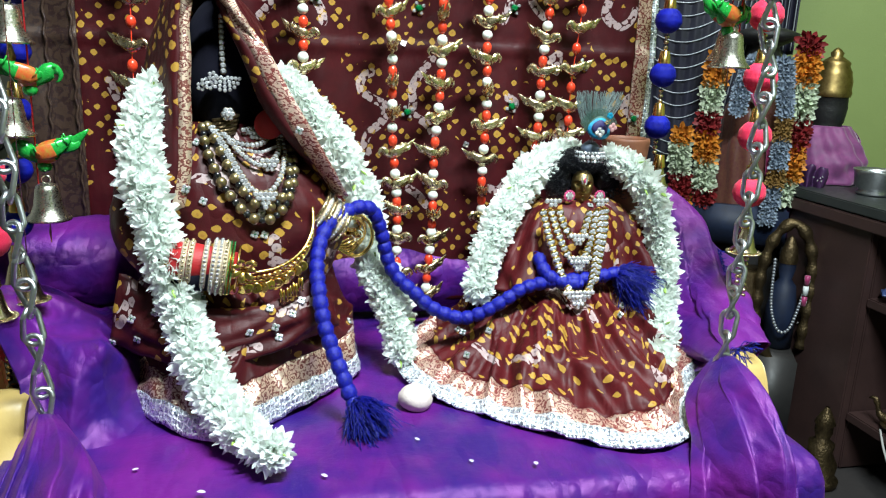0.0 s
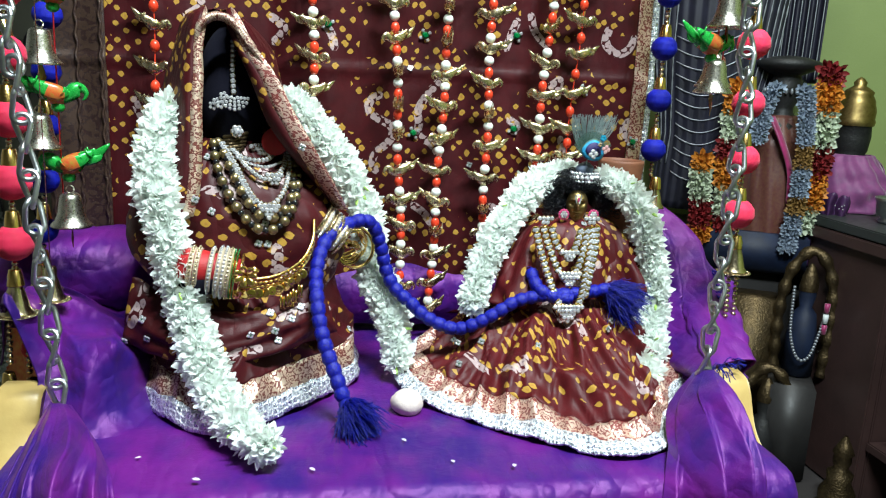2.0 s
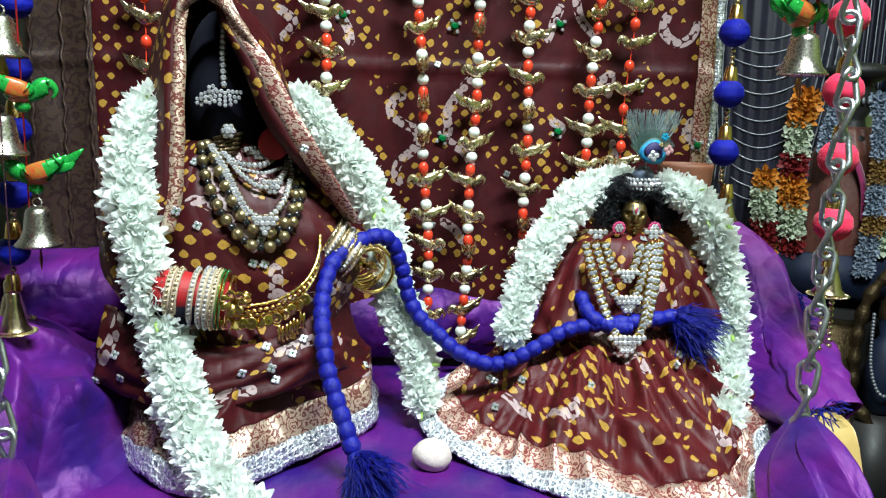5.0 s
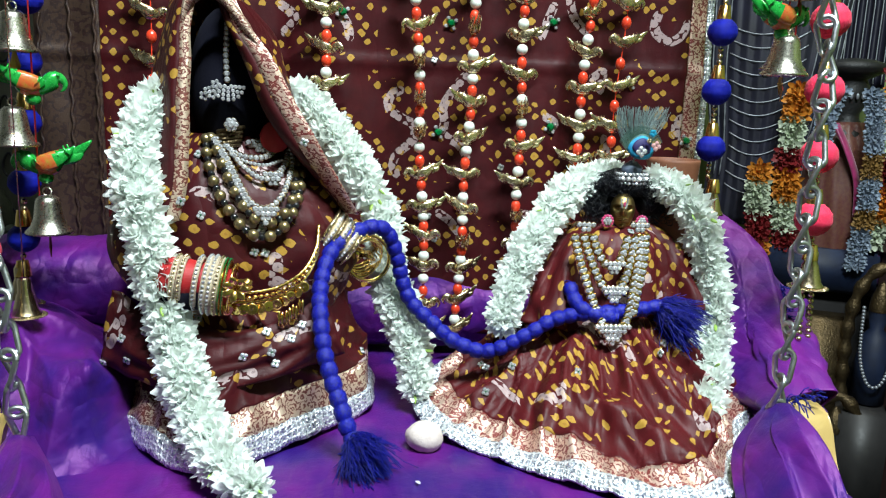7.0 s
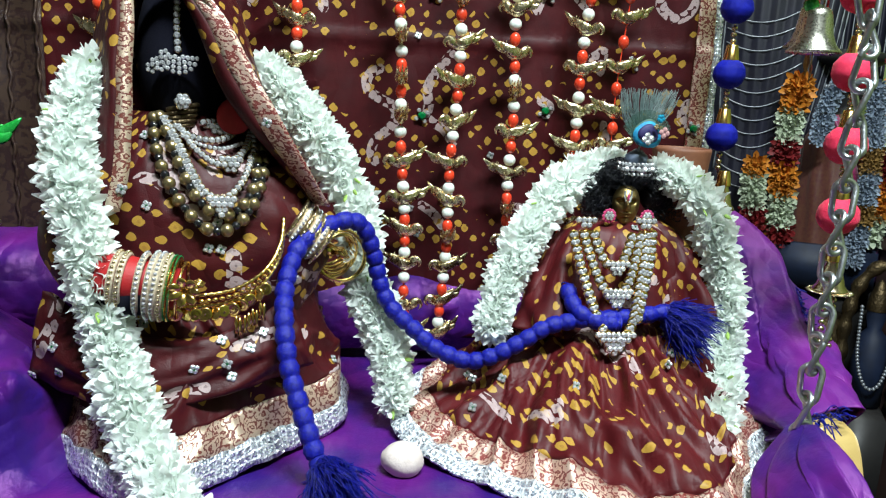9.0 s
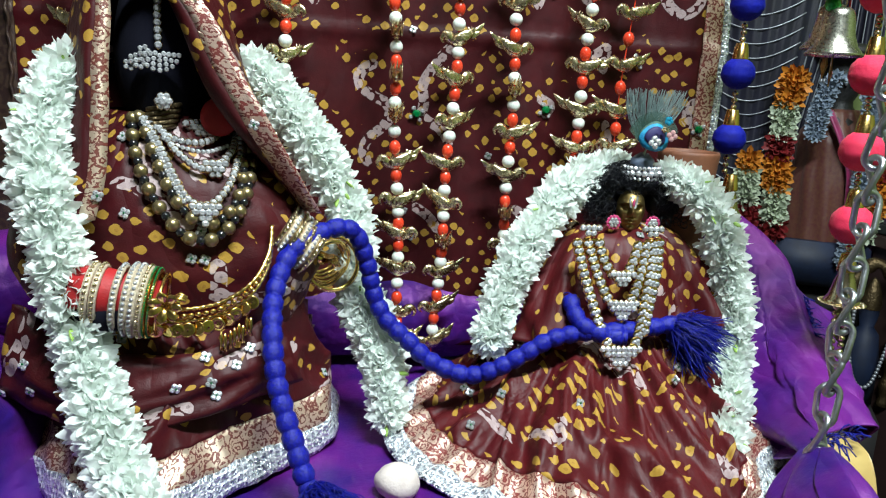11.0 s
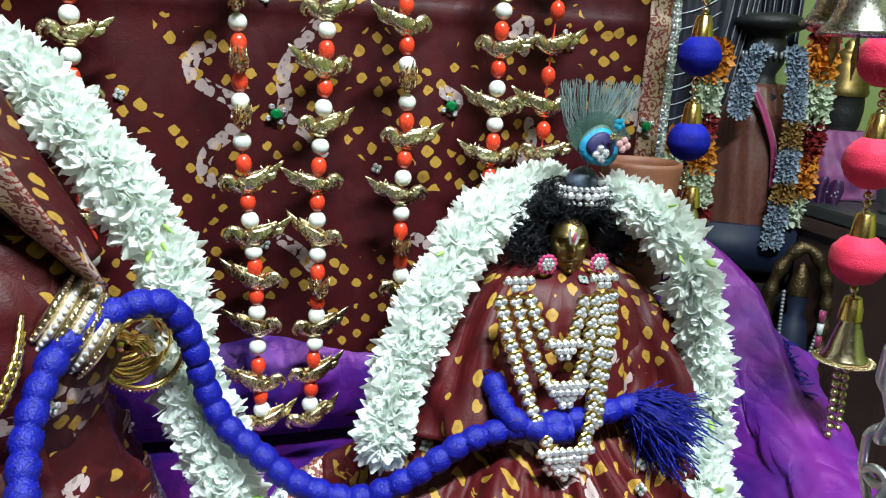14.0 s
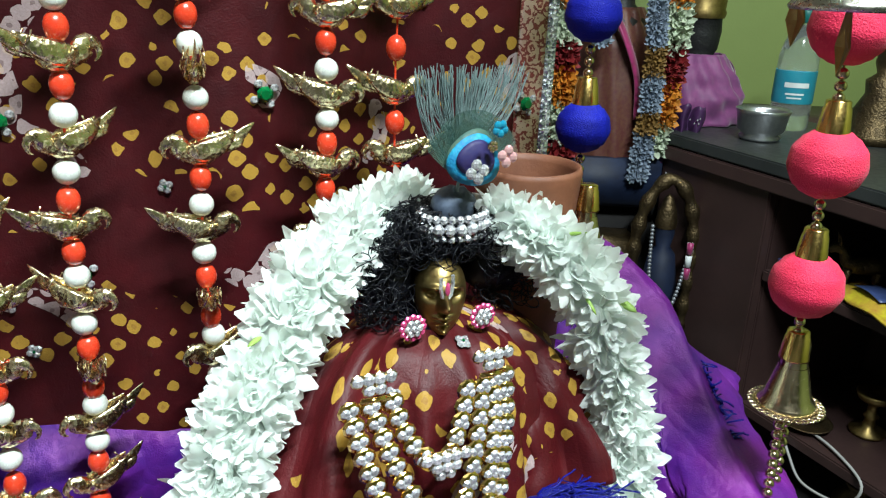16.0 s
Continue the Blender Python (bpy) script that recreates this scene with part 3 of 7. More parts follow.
# bunched silk beside and behind the idols
heap = thing("silk_heap", (-0.28, 0.2, SEAT), "bunched purple silk piled over the swing's corner cushion", "cloth")
P = []
for i in range(120):
    t = i / 119
    row = []
    for j in range(130):
        s = j / 129
        y = 0.080 + 0.29 * t
        left = float(np.interp(y, [0.075, 0.13, 0.19, 0.375], [-0.290, -0.294, -0.345, -0.350]))
        x = left + (-0.180 - left) * s
        a, rho = math.atan2(x + 0.262, y - 0.060), math.hypot(x + 0.262, y - 0.060)
        ridge = 0.085 * math.exp(-((x + 0.292 + 0.10 * max(0, t - 0.5)) / 0.060) ** 2) * math.sin(math.pi * min(1, t * 0.80 + 0.12)) ** 0.8
        wave = tri(a * 1.35 + 0.5 * nz(rho * 8, a * 1.5, 3) + 0.2)
        fold = wave * 0.046 * min(1, rho * 8) + 0.016 * crease(x * 9 + y * 5, y * 10, 6) + 0.003 * crease(x * 34, y * 26, 8)
        edge = min(1, 2.2 * (1 - s)) * min(1, t * 3.5) * (1 if t < 0.9 else (1 - t) * 10)
        edge = edge * edge * (3 - 2 * edge)
        row.append((x + 0.012 * nz(a * 3, rho * 10, 4) * edge, y - 0.5 * fold * edge, 0.595 + (ridge * 0.85 + fold + 0.010) * edge - 0.03 * max(0, 0.12 - s) * 8 * (1 if y > 0.17 else 0)))
    P.append(row)
sheet("bunched_silk", P, PURPLE, heap)
pil = thing("silk_pillow", (-0.29, 0.34, SEAT), "purple silk bolster cushion on the back corner of the swing", "cushion")


def bolster(p0, p1, r, seed, squash=0.85):
    p0, p1 = V(p0), V(p1)
    n = 40
    pts = [p0.lerp(p1, i / (n - 1)) for i in range(n)]
    rad = [r * (0.25 + 0.75 * min(1, 6 * min(i, n - 1 - i) / (n - 1)) ** 0.5) * (1 + 0.06 * nz(i * 0.3, seed)) for i in range(n)]
    v, f = tube_data(pts, rad, 28, squash)
    v = [(x + 0.003 * nz(x * 30, z * 30, seed), y + 0.004 * nz(x * 22, z * 40, seed + 2), z + 0.003 * nz(x * 25, y * 30, seed + 4)) for x, y, z in v]
    return Bag().add(v, f)


part("pillow", bolster((-0.40, 0.315, 0.690), (-0.235, 0.345, 0.690), 0.055, 1).mesh("pillow", PURPLE), pil)
bol = thing("silk_bolster", (0.06, 0.41, SEAT), "long purple silk bolster lying along the back of the swing", "cushion")
part("bolster", bolster((-0.22, 0.412, 0.650), (0.34, 0.412, 0.652), 0.056, 6).mesh("bolster", PURPLE), bol)

# silk thrown over the other corner, with a raised ridge and a hanging flap
flap = thing("silk_throw", (0.34, 0.25, SEAT), "purple silk thrown over the swing's corner with a raised ridge", "cloth")
ridge = spline([(0.325, 0.375, 0.786), (0.350, 0.350, 0.776), (0.372, 0.325, 0.758), (0.384, 0.298, 0.736), (0.376, 0.262, 0.710), (0.364, 0.222, 0.690), (0.356, 0.185, 0.670), (0.350, 0.140, 0.650)], 140)
inner = spline([(0.285, 0.335, 0.612), (0.288, 0.300, 0.608), (0.296, 0.265, 0.606), (0.305, 0.235, 0.606), (0.312, 0.205, 0.606), (0.310, 0.165, 0.612), (0.298, 0.115, 0.640)], 140)
outer = spline([(0.37, 0.41, 0.61), (0.385, 0.38, 0.61), (0.398, 0.33, 0.61), (0.400, 0.28, 0.61), (0.392, 0.24, 0.61), (0.378, 0.20, 0.61), (0.364, 0.175, 0.61), (0.352, 0.150, 0.61)], 140)
P = []
for j in range(80):
    t = j / 79
    row = []
    for i in range(140):
        a, m_, c = V(inner[i]), V(ridge[i]), V(outer[i])
        if t < 0.6:
            k = t / 0.6
            p = a.lerp(m_, k) + V((-0.02, -0.006, 0)) * math.sin(math.pi * k)
        else:
            k = (t - 0.6) / 0.4
            p = m_.lerp(c, k) + V((0.012, 0, 0.012)) * math.sin(math.pi * k)
        s = i / 139
        k2 = abs(t - 0.6) / 0.4
        lap = tri(t * 3.1 + 0.55 * nz(s * 3, t * 2, 2) + 0.45 * s)
        w = min(1, 0.12 + k2 * 1.8) * ((0.030 * (lap - 0.4)) * (1 - 0.6 * s) + 0.009 * nz(s * 3, t * 1.8, 8) + 0.005 * (crease(s * 5, t * 3, 3) - 0.4))
        row.append((p.x + w, p.y - w, p.z + 0.5 * w))
    P.append(row)
sheet("throw", P, PURPLE, flap)
b = Bag()
for i in range(60):
    q = V(ridge[rnd.randint(68, 112)]) + V((0.006, 0, -0.004))
    d = V((rnd.uniform(0.002, 0.010), rnd.uniform(-0.004, 0.004), rnd.uniform(-0.014, 0.002)))
    b.add(*tube_data([q, q + d * 0.5 + V((0.002, 0, 0)), q + d], 0.0006, 3))
part("frayed_edge", b.mesh("frayed_edge", BLUE_SILK), flap, "frayed blue thread edge")

# ---- backdrop cloth ----
back = thing("backdrop_cloth", (0, 0.375, 0.62), "maroon tie-dyed silk backdrop with brocade borders hung behind the idols", "cloth")


def back_point(x, z):
    w = 0.006 * math.sin(x * 34 + 1.5 * nz(x * 5, z * 2)) + 0.006 * nz(x * 12, z * 3.2, 3) + 0.004 * nz(x * 30, z * 9, 6)
    crease = -0.003 * math.exp(-((z - 0.915 - 0.01 * x) / 0.004) ** 2)
    low = -0.01 * max(0.0, 0.72 - z) * 3
    return (x, 0.372 + w + crease + low, z)


def back_strip(name, x0, x1, mat, dx, nx, lab=""):
    P = [[tuple(np.array(back_point(x, z)) + (0, dx, 0)) for x in np.linspace(x0, x1, nx)] for z in np.linspace(1.42, 0.63, 150)]
    sheet(name, P, mat, back, lab, trails=TRAILS if mat is SILK else None)


TRAILS = [[(0.005, 0.888), (-0.007, 0.881), (-0.007, 0.869), (0.006, 0.860), (0.022, 0.852), (0.019, 0.836), (0.004, 0.823), (-0.002, 0.811), (0.003, 0.801)],
          [(0.072, 0.905), (0.060, 0.890), (0.050, 0.872), (0.053, 0.856), (0.050, 0.844), (0.067, 0.835), (0.077, 0.822)],
          [(-0.116, 0.967), (-0.102, 0.955), (-0.113, 0.941)], [(-0.060, 0.965), (-0.050, 0.950), (-0.048, 0.938)],
          [(0.160, 0.978), (0.154, 0.963), (0.149, 0.948)], [(0.176, 0.985), (0.182, 0.968), (0.196, 0.955)],
          [(0.272, 0.975), (0.270, 0.960), (0.284, 0.948), (0.297, 0.955), (0.302, 0.967)],
          [(0.158, 0.866), (0.168, 0.860), (0.163, 0.853)], [(0.300, 0.862), (0.306, 0.871), (0.313, 0.865), (0.311, 0.852), (0.301, 0.852), (0.300, 0.862)],
          [(0.164, 0.774), (0.152, 0.760), (0.142, 0.763)], [(0.207, 0.908), (0.219, 0.915), (0.217, 0.896)], [(0.226, 0.845), (0.230, 0.830), (0.222, 0.818)],
          [(-0.262, 0.870), (-0.256, 0.855), (-0.250, 0.846)], [(-0.20, 0.99), (-0.19, 0.975), (-0.205, 0.962)], [(0.035, 1.03), (0.05, 1.015), (0.04, 1.0)],
          [(0.10, 1.06), (0.115, 1.045), (0.13, 1.05)], [(0.050, 0.760), (0.062, 0.752), (0.070, 0.741)], [(-0.10, 1.05), (-0.085, 1.035), (-0.09, 1.02)]]


back_strip("field", -0.302, 0.306, SILK, 0, 220)
back_strip("border", -0.352, -0.2885, BROC_DULL, -0.004, 16, "dull bronze brocade border band")
back_strip("border", 0.3065, 0.324, BROC_PINK, 0, 8, "rose-gold brocade border band")
back_strip("edging", 0.3245, 0.332, SEQ, 0, 5, "silver sequin edging")
# raised ribs of the old border
for x in (-0.347, -0.319, -0.293):
    v, f = tube_data([np.array(back_point(x + 0.0012 * math.sin(z * 300), z)) + (0, -0.006, 0) for z in np.linspace(1.42, 0.63, 160)], 0.0016, 5)
    part("braid", Bag().add(v, f).mesh("braid", BROC_DULL), back)
# green stones sewn to the cloth, each in a small cluster of clear ones
gem_green = mesh_of("gem", *gem_data(0.0042), EMERALD, smooth=False)
gem_clear = mesh_of("gem", *gem_data(0.0022), STONE_CUT, smooth=False)
for x, z in ((0.046, 0.846), (0.163, 0.856), (0.312, 0.846), (0.055, 0.957), (-0.055, 0.962), (0.072, 0.770), (0.160, 0.962), (0.250, 0.905), (-0.255, 0.80)):
    p = V(back_point(x, z)) + V((0, -0.003, 0))
    part("green_stone", gem_green, back, "green cut stone", Matrix.Translation(p))
    for k in range(4):
        a = k * math.pi / 2 + 0.5
        part("clear_stone", gem_clear, back, "", Matrix.Translation(p + V((0.0058 * math.cos(a), 0.001, 0.0058 * math.sin(a)))))

# ---- the two dressed idols ----
def rings_at(rows, z):
    a = np.array(rows)
    return [float(np.interp(z, a[:, 0], a[:, k])) for k in range(1, 5)]


BIG = [(0.690, -0.130, 0.237, 0.070, 0.055), (0.715, -0.132, 0.234, 0.088, 0.062), (0.745, -0.138, 0.232, 0.100, 0.066), (0.775, -0.142, 0.232, 0.098, 0.064),
       (0.800, -0.146, 0.234, 0.088, 0.058), (0.825, -0.150, 0.238, 0.062, 0.046), (0.845, -0.152, 0.240, 0.032, 0.032)]
SMALL = [(0.680, 0.208, 0.250, 0.058, 0.044), (0.705, 0.210, 0.255, 0.052, 0.042), (0.735, 0.212, 0.263, 0.050, 0.040), (0.752, 0.213, 0.268, 0.046, 0.036),
         (0.763, 0.213, 0.273, 0.038, 0.031), (0.769, 0.213, 0.277, 0.026, 0.022), (0.772, 0.213, 0.280, 0.014, 0.012)]


def chest(rows, x, z, off=0.0):
    """The front of a torso at x and z."""
    cx, cy, rx, ry = rings_at(rows, z)
    k = max(0.06, 1 - ((x - cx) / (rx * 1.02)) ** 2)
    return V((x, cy - ry * math.sqrt(k) - off, z))


def torso_rows(rows, n, m, seed, amp, pleat=0.0):
    P = []
    for z in np.linspace(rows[0][0], rows[-1][0], n):
        cx, cy, rx, ry = rings_at(rows, z)
        row = []
        for j in range(m):
            t = 2 * math.pi * j / (m - 1) + math.pi / 2
            w = 1 + amp * (nz(math.cos(t) * 3 + z * 30, math.sin(t) * 3, seed) + 0.8 * nz(z * 70 + 3 * math.cos(t), 5 * math.cos(t), seed + 3))
            w += pleat * math.sin(t * 15 + 2.5 * nz(z * 25, math.cos(t) * 2, seed + 6)) * min(1, (rows[-1][0] - z) * 40)
            row.append((cx + rx * w * math.cos(t), cy + ry * w * math.sin(t), z))
        P.append(row)
    return P


def skirt(parent, base, waist, wz, n, profile, fold, nfold, seed, silk, borders):
    """A flared skirt: closed outline on the seat, a ring at the waist, bands along the hem."""
    loop = spline(base, n, closed=True)
    loop = np.vstack([loop, loop[:1]])
    cx, cy, rx, ry = waist
    cols = []
    for j, (x, y) in enumerate(loop):
        t = math.atan2((y - cy) / ry, (x - cx) / rx)
        top = np.array([cx + rx * math.cos(t), cy + ry * math.sin(t), wz])
        bot = np.array([x, y, 0.6045])
        s = j / n
        pts = []
        for k in np.linspace(0, 1, 60):
            p = bot * (1 - k) + top * k
            p[2] = bot[2] + (top[2] - bot[2]) * k ** profile
            f = fold * (2.6 * crease(s * nfold * 1.5 + 1.2 * k, k * 1.5 + 0.2 * math.sin(s * 40), seed) - 0.9 + 0.5 * nz(s * 14 + 5, k * 4, seed)) * math.sin(math.pi * min(1, 0.12 + k * 0.9)) ** 0.8
            out = np.array([x - cx, y - cy, 0])
            out /= np.linalg.norm(out)
            p = p + out * f * 0.6 + np.array([0, 0, 1.0]) * max(f, -0.3 * fold) * 0.8
            hem = 0.0025 * nz(s * 30, seed + 3) * (1 - k)
            p[2] = max(p[2] + hem, 0.604)
            pts.append(p)
        cols.append(np.array(pts))
    marks = [0.0] + [b[1] for b in borders]

    def at(col, d):
        step = np.r_[0, np.cumsum(np.linalg.norm(np.diff(col, axis=0), axis=1))]
        return [np.interp(d, step, col[:, q]) for q in range(3)], step[-1]

    for i, (name, d1, mat, lab, lift) in enumerate(borders):
        P = []
        for d in np.linspace(marks[i] - (0.0006 if i else 0), d1, 6):
            P.append([np.array(at(c, d)[0]) + (0, 0, lift * (1 + nz(j * 0.9, d * 300, seed)) if lift else 0) for j, c in enumerate(cols)])
        sheet(name, P, mat, parent, lab, 0.0022 if lift else 0.0014)
    P = []
    for k in np.linspace(0, 1, 44):
        row = []
        for c in cols:
            _, L = at(c, 0)
            row.append(at(c, marks[-1] + (L - marks[-1]) * k)[0])
        P.append(row)
    sheet("skirt", P, silk, parent, fan=0.36)


def hand_data(b, wrist, tips, r, k):
    """A cupped metal hand: palm and five fingers."""
    w, t = V(wrist), V(tips)
    d = (t - w)
    side = d.cross(V((0, 0, 1))).normalized()
    b.add(*tube_data([w, w + d * 0.3, w + d * 0.6], [r * 0.8, r * 1.15, r * 0.9], 10, 0.6), k=k)
    for i in range(5):
        o = side * r * (i - 2) * 0.42
        b.add(*tube_data([w + d * 0.5 + o * 0.8, w + d * 0.8 + o + V((0, 0, 0.12 * d.length)), w + d * (1.05 - 0.06 * abs(i - 2)) + o * 1.1], [r * 0.3, r * 0.26, r * 0.14], 6), k=k)


# the taller idol: one mesh of black body and gilded hands
b = Bag()
v, f = ball_data(0.032, 0.038, 0.064, 24, 16)
b.add(v, f, 0, Matrix.Translation((-0.145, 0.236, 0.885)))
b.add(*lathe_data([(0.001, 0.60), (0.05, 0.602), (0.055, 0.66), (0.06, 0.74), (0.05, 0.80), (0.024, 0.83), (0.02, 0.86)], 20), 0, Matrix.Translation((-0.142, 0.242, 0)))
b.add(*tube_data(spline([(-0.20, 0.225, 0.795), (-0.205, 0.185, 0.755), (-0.180, 0.148, 0.728), (-0.144, 0.143, 0.730)], 14), 0.012, 10), 0)
b.add(*tube_data(spline([(-0.085, 0.225, 0.795), (-0.072, 0.215, 0.770), (-0.055, 0.230, 0.755), (-0.042, 0.238, 0.746)], 14), 0.010, 10), 0)
hand_data(b, (-0.140, 0.142, 0.731), (-0.116, 0.134, 0.738), 0.0085, 1)
hand_data(b, (-0.046, 0.236, 0.748), (-0.022, 0.232, 0.738), 0.008, 1)
idol = new("large_idol", b.mesh("large_idol", [BLACK, GOLD_SMOOTH]))
tagged(idol, "tall black idol with gilded hands seated on the silk", "statue")

sari = thing("sari", (-0.13, 0.23, SEAT), "maroon tie-dyed sari with brocade and sequin hem on the idol", "dress")
skirt(sari, [(-0.240, 0.222), (-0.226, 0.176), (-0.178, 0.112), (-0.138, 0.094), (-0.098, 0.128), (-0.060, 0.168), (-0.020, 0.228), (-0.035, 0.325), (-0.13, 0.355), (-0.225, 0.32)],
      (-0.132, 0.237, 0.078, 0.058), 0.722, 220, 0.92, 0.0070, 9, 2.0, SILK3,
      [("sequin_edging", 0.019, SEQ, "silver sequin edging", 0.0012), ("hem_border", 0.043, BROC, "gold brocade hem", 0)])
P = torso_rows(BIG, 40, 90, 4, 0.035)
sheet("bodice", P, SILK3, sari, du=0.3)
# short sleeves
for arm in ([(-0.205, 0.232, 0.800), (-0.214, 0.190, 0.760), (-0.190, 0.156, 0.738), (-0.172, 0.148, 0.737)], [(-0.078, 0.222, 0.800), (-0.066, 0.210, 0.772), (-0.056, 0.228, 0.757)]):
    v, f = tube_data([p + np.array((0, 0, 0.002 * nz(i * 0.7, 3))) for i, p in enumerate(spline(arm, 20))], [(0.024 if arm[0][0] < -0.1 else 0.020) - (0.007 if arm[0][0] < -0.1 else 0.009) * i / 19 + 0.0015 * nz(i * 0.8, 4) for i in range(20)], 18)
    part("sleeve", Bag().add(v, f).mesh("sleeve", SILK3), sari)
# loose end across the lap
P = []
a, c = spline([(-0.225, 0.165, 0.725), (-0.165, 0.148, 0.700), (-0.11, 0.150, 0.700), (-0.062, 0.176, 0.722)], 60), spline([(-0.235, 0.165, 0.665), (-0.17, 0.132, 0.655), (-0.10, 0.140, 0.662), (-0.045, 0.176, 0.672)], 60)
for k in np.linspace(0, 1, 20):
    P.append([a[i] * (1 - k) + c[i] * k + np.array((0, -0.006 * math.sin(k * 3.1) + 0.006 * nz(k * 5 + i * 0.05, i * 0.09, 3), 0.003 * nz(i * 0.2, k * 3))) for i in range(60)])
sheet("lap_fold", P, SILK3, sari, du=0.55)
# veil: hood over the head, one edge by the face, the other flaring outwards
VEIL = [(0.9600, -0.163, 0.200, -0.168, 0.206, -0.166, 0.216, -0.156, 0.222, -0.148, 0.214, -0.146, 0.206, -0.142, 0.200),
        (0.952, -0.160, 0.184, -0.172, 0.190, -0.184, 0.225, -0.154, 0.252, -0.132, 0.232, -0.146, 0.196, -0.134, 0.186),
        (0.930, -0.163, 0.177, -0.177, 0.184, -0.194, 0.240, -0.152, 0.290, -0.112, 0.262, -0.138, 0.190, -0.122, 0.181),
        (0.905, -0.163, 0.174, -0.180, 0.180, -0.204, 0.248, -0.152, 0.304, -0.104, 0.270, -0.126, 0.189, -0.104, 0.179),
        (0.871, -0.164, 0.170, -0.182, 0.175, -0.212, 0.250, -0.152, 0.312, -0.094, 0.276, -0.114, 0.189, -0.086, 0.179),
        (0.843, -0.164, 0.166, -0.184, 0.170, -0.218, 0.250, -0.152, 0.314, -0.084, 0.280, -0.096, 0.192, -0.070, 0.180),
        (0.804, -0.166, 0.158, -0.187, 0.163, -0.226, 0.248, -0.152, 0.316, -0.066, 0.284, -0.064, 0.205, -0.048, 0.188),
        (0.782, -0.170, 0.154, -0.192, 0.162, -0.230, 0.245, -0.152, 0.316, -0.056, 0.284, -0.052, 0.224, -0.036, 0.200)]
rows = spline(VEIL, 46)
P = []
for r in rows:
    ctl = [(r[1 + 2 * k], r[2 + 2 * k]) for k in range(7)]
    cur = spline(ctl, 80)
    P.append([(x + 0.0016 * nz(i * 0.25, r[0] * 30, 2), y - 0.003 * nz(i * 0.18, r[0] * 18, 7), r[0] + 0.002 * nz(i * 0.12, 5)) for i, (x, y) in enumerate(cur)])
P = np.array(P)
sheet("veil_border", P[:, :3], BROC, sari, "gold brocade veil edge")
sheet("veil", P[:, 2:77], SILK3, sari, du=0.9)
sheet("veil_border", P[:, 76:], BROC_PINK, sari, "rose-gold brocade veil edge")
top = spline([(-0.170, 0.178, 0.925), (-0.166, 0.179, 0.943), (-0.153, 0.181, 0.952), (-0.139, 0.181, 0.947), (-0.125, 0.181, 0.930), (-0.112, 0.180, 0.912)], 40)
v, f = tube_data(top, [0.0005 + 0.0034 * min(1, 0.12 * min(i, 39 - i)) for i in range(40)], 10, 1.6)
part("veil_border", Bag().add(v, f, uv=[(0.0006 * i, p[0] + p[2]) for i, p in enumerate(v)]).mesh("veil_border", BROC), sari)
v, f = ball_data(0.0125, 0.004, 0.013, 20, 12)
lin = new("red_lining", Bag().add(v, f, 0, Matrix.Translation((-0.104, 0.203, 0.845)) @ Matrix.Rotation(0.5, 4, "Y")).mesh("red_lining", REDCLOTH))
put(lin, sari)

HEAD = V((-0.0020, 0.0080, 0.0015))
# the smaller idol: brass face and black body in one mesh
b = Bag()
def face_relief(x, z):
    """How far the face stands out at x, z (half widths)."""
    d = 0.0040 * math.exp(-(x / (0.13 + 0.10 * max(0, 0.2 - z))) ** 2) * math.exp(-((z + 0.02) / 0.26) ** 2) * (1 if z > -0.22 else math.exp(-((z + 0.22) / 0.05) ** 2))
    d -= 0.0020 * math.exp(-((abs(x) - 0.42) / 0.22) ** 2 - ((z - 0.16) / 0.11) ** 2)
    d += 0.0016 * math.exp(-((abs(x) - 0.42) / 0.15) ** 2 - ((z - 0.15) / 0.055) ** 2)
    d += 0.0012 * math.exp(-((abs(x) - 0.42) / 0.26) ** 2 - ((z - 0.36 + 0.3 * (abs(x) - 0.42) ** 2) / 0.05) ** 2)
    d += 0.0016 * math.exp(-(x / 0.26) ** 2) * (math.exp(-((z + 0.40) / 0.045) ** 2) + math.exp(-((z + 0.53) / 0.05) ** 2))
    d += 0.0018 * math.exp(-(x / 0.24) ** 2 - ((z + 0.82) / 0.13) ** 2)
    return d


prof = [(max(0.03, math.sqrt(max(0, 1 - z * z)) ** 0.9 * (0.80 + 0.16 * z if z < 0 else 0.80 + 0.10 * z)) * 1.2, z) for z in np.linspace(-1, 1, 80)]
v, f = lathe_data(prof, 110)
out = []
for x, y, z in v:
    px, py, pz = x * 0.0118, y * 0.0125, z * 0.0175
    if y < 0:
        py -= 3.1 * face_relief(x, z) * min(1, -y * 3)
    out.append((px, py, pz))
b.add(out, f, 0, Matrix.Translation(V((0.2140, 0.2525, 0.7810)) + HEAD) @ Matrix.Rotation(radians(-16), 4, "Z") @ Matrix.Rotation(radians(-8), 4, "X"))
b.add(*lathe_data([(0.001, 0.602), (0.04, 0.603), (0.042, 0.66), (0.036, 0.72), (0.028, 0.76), (0.010, 0.776), (0.009, 0.79)], 18), 1, Matrix.Translation((0.211, 0.272, 0)))
idol2 = new("small_idol", b.mesh("small_idol", [BRASS, BLACK]))
tagged(idol2, "small idol with a polished brass face seated on the silk", "statue")

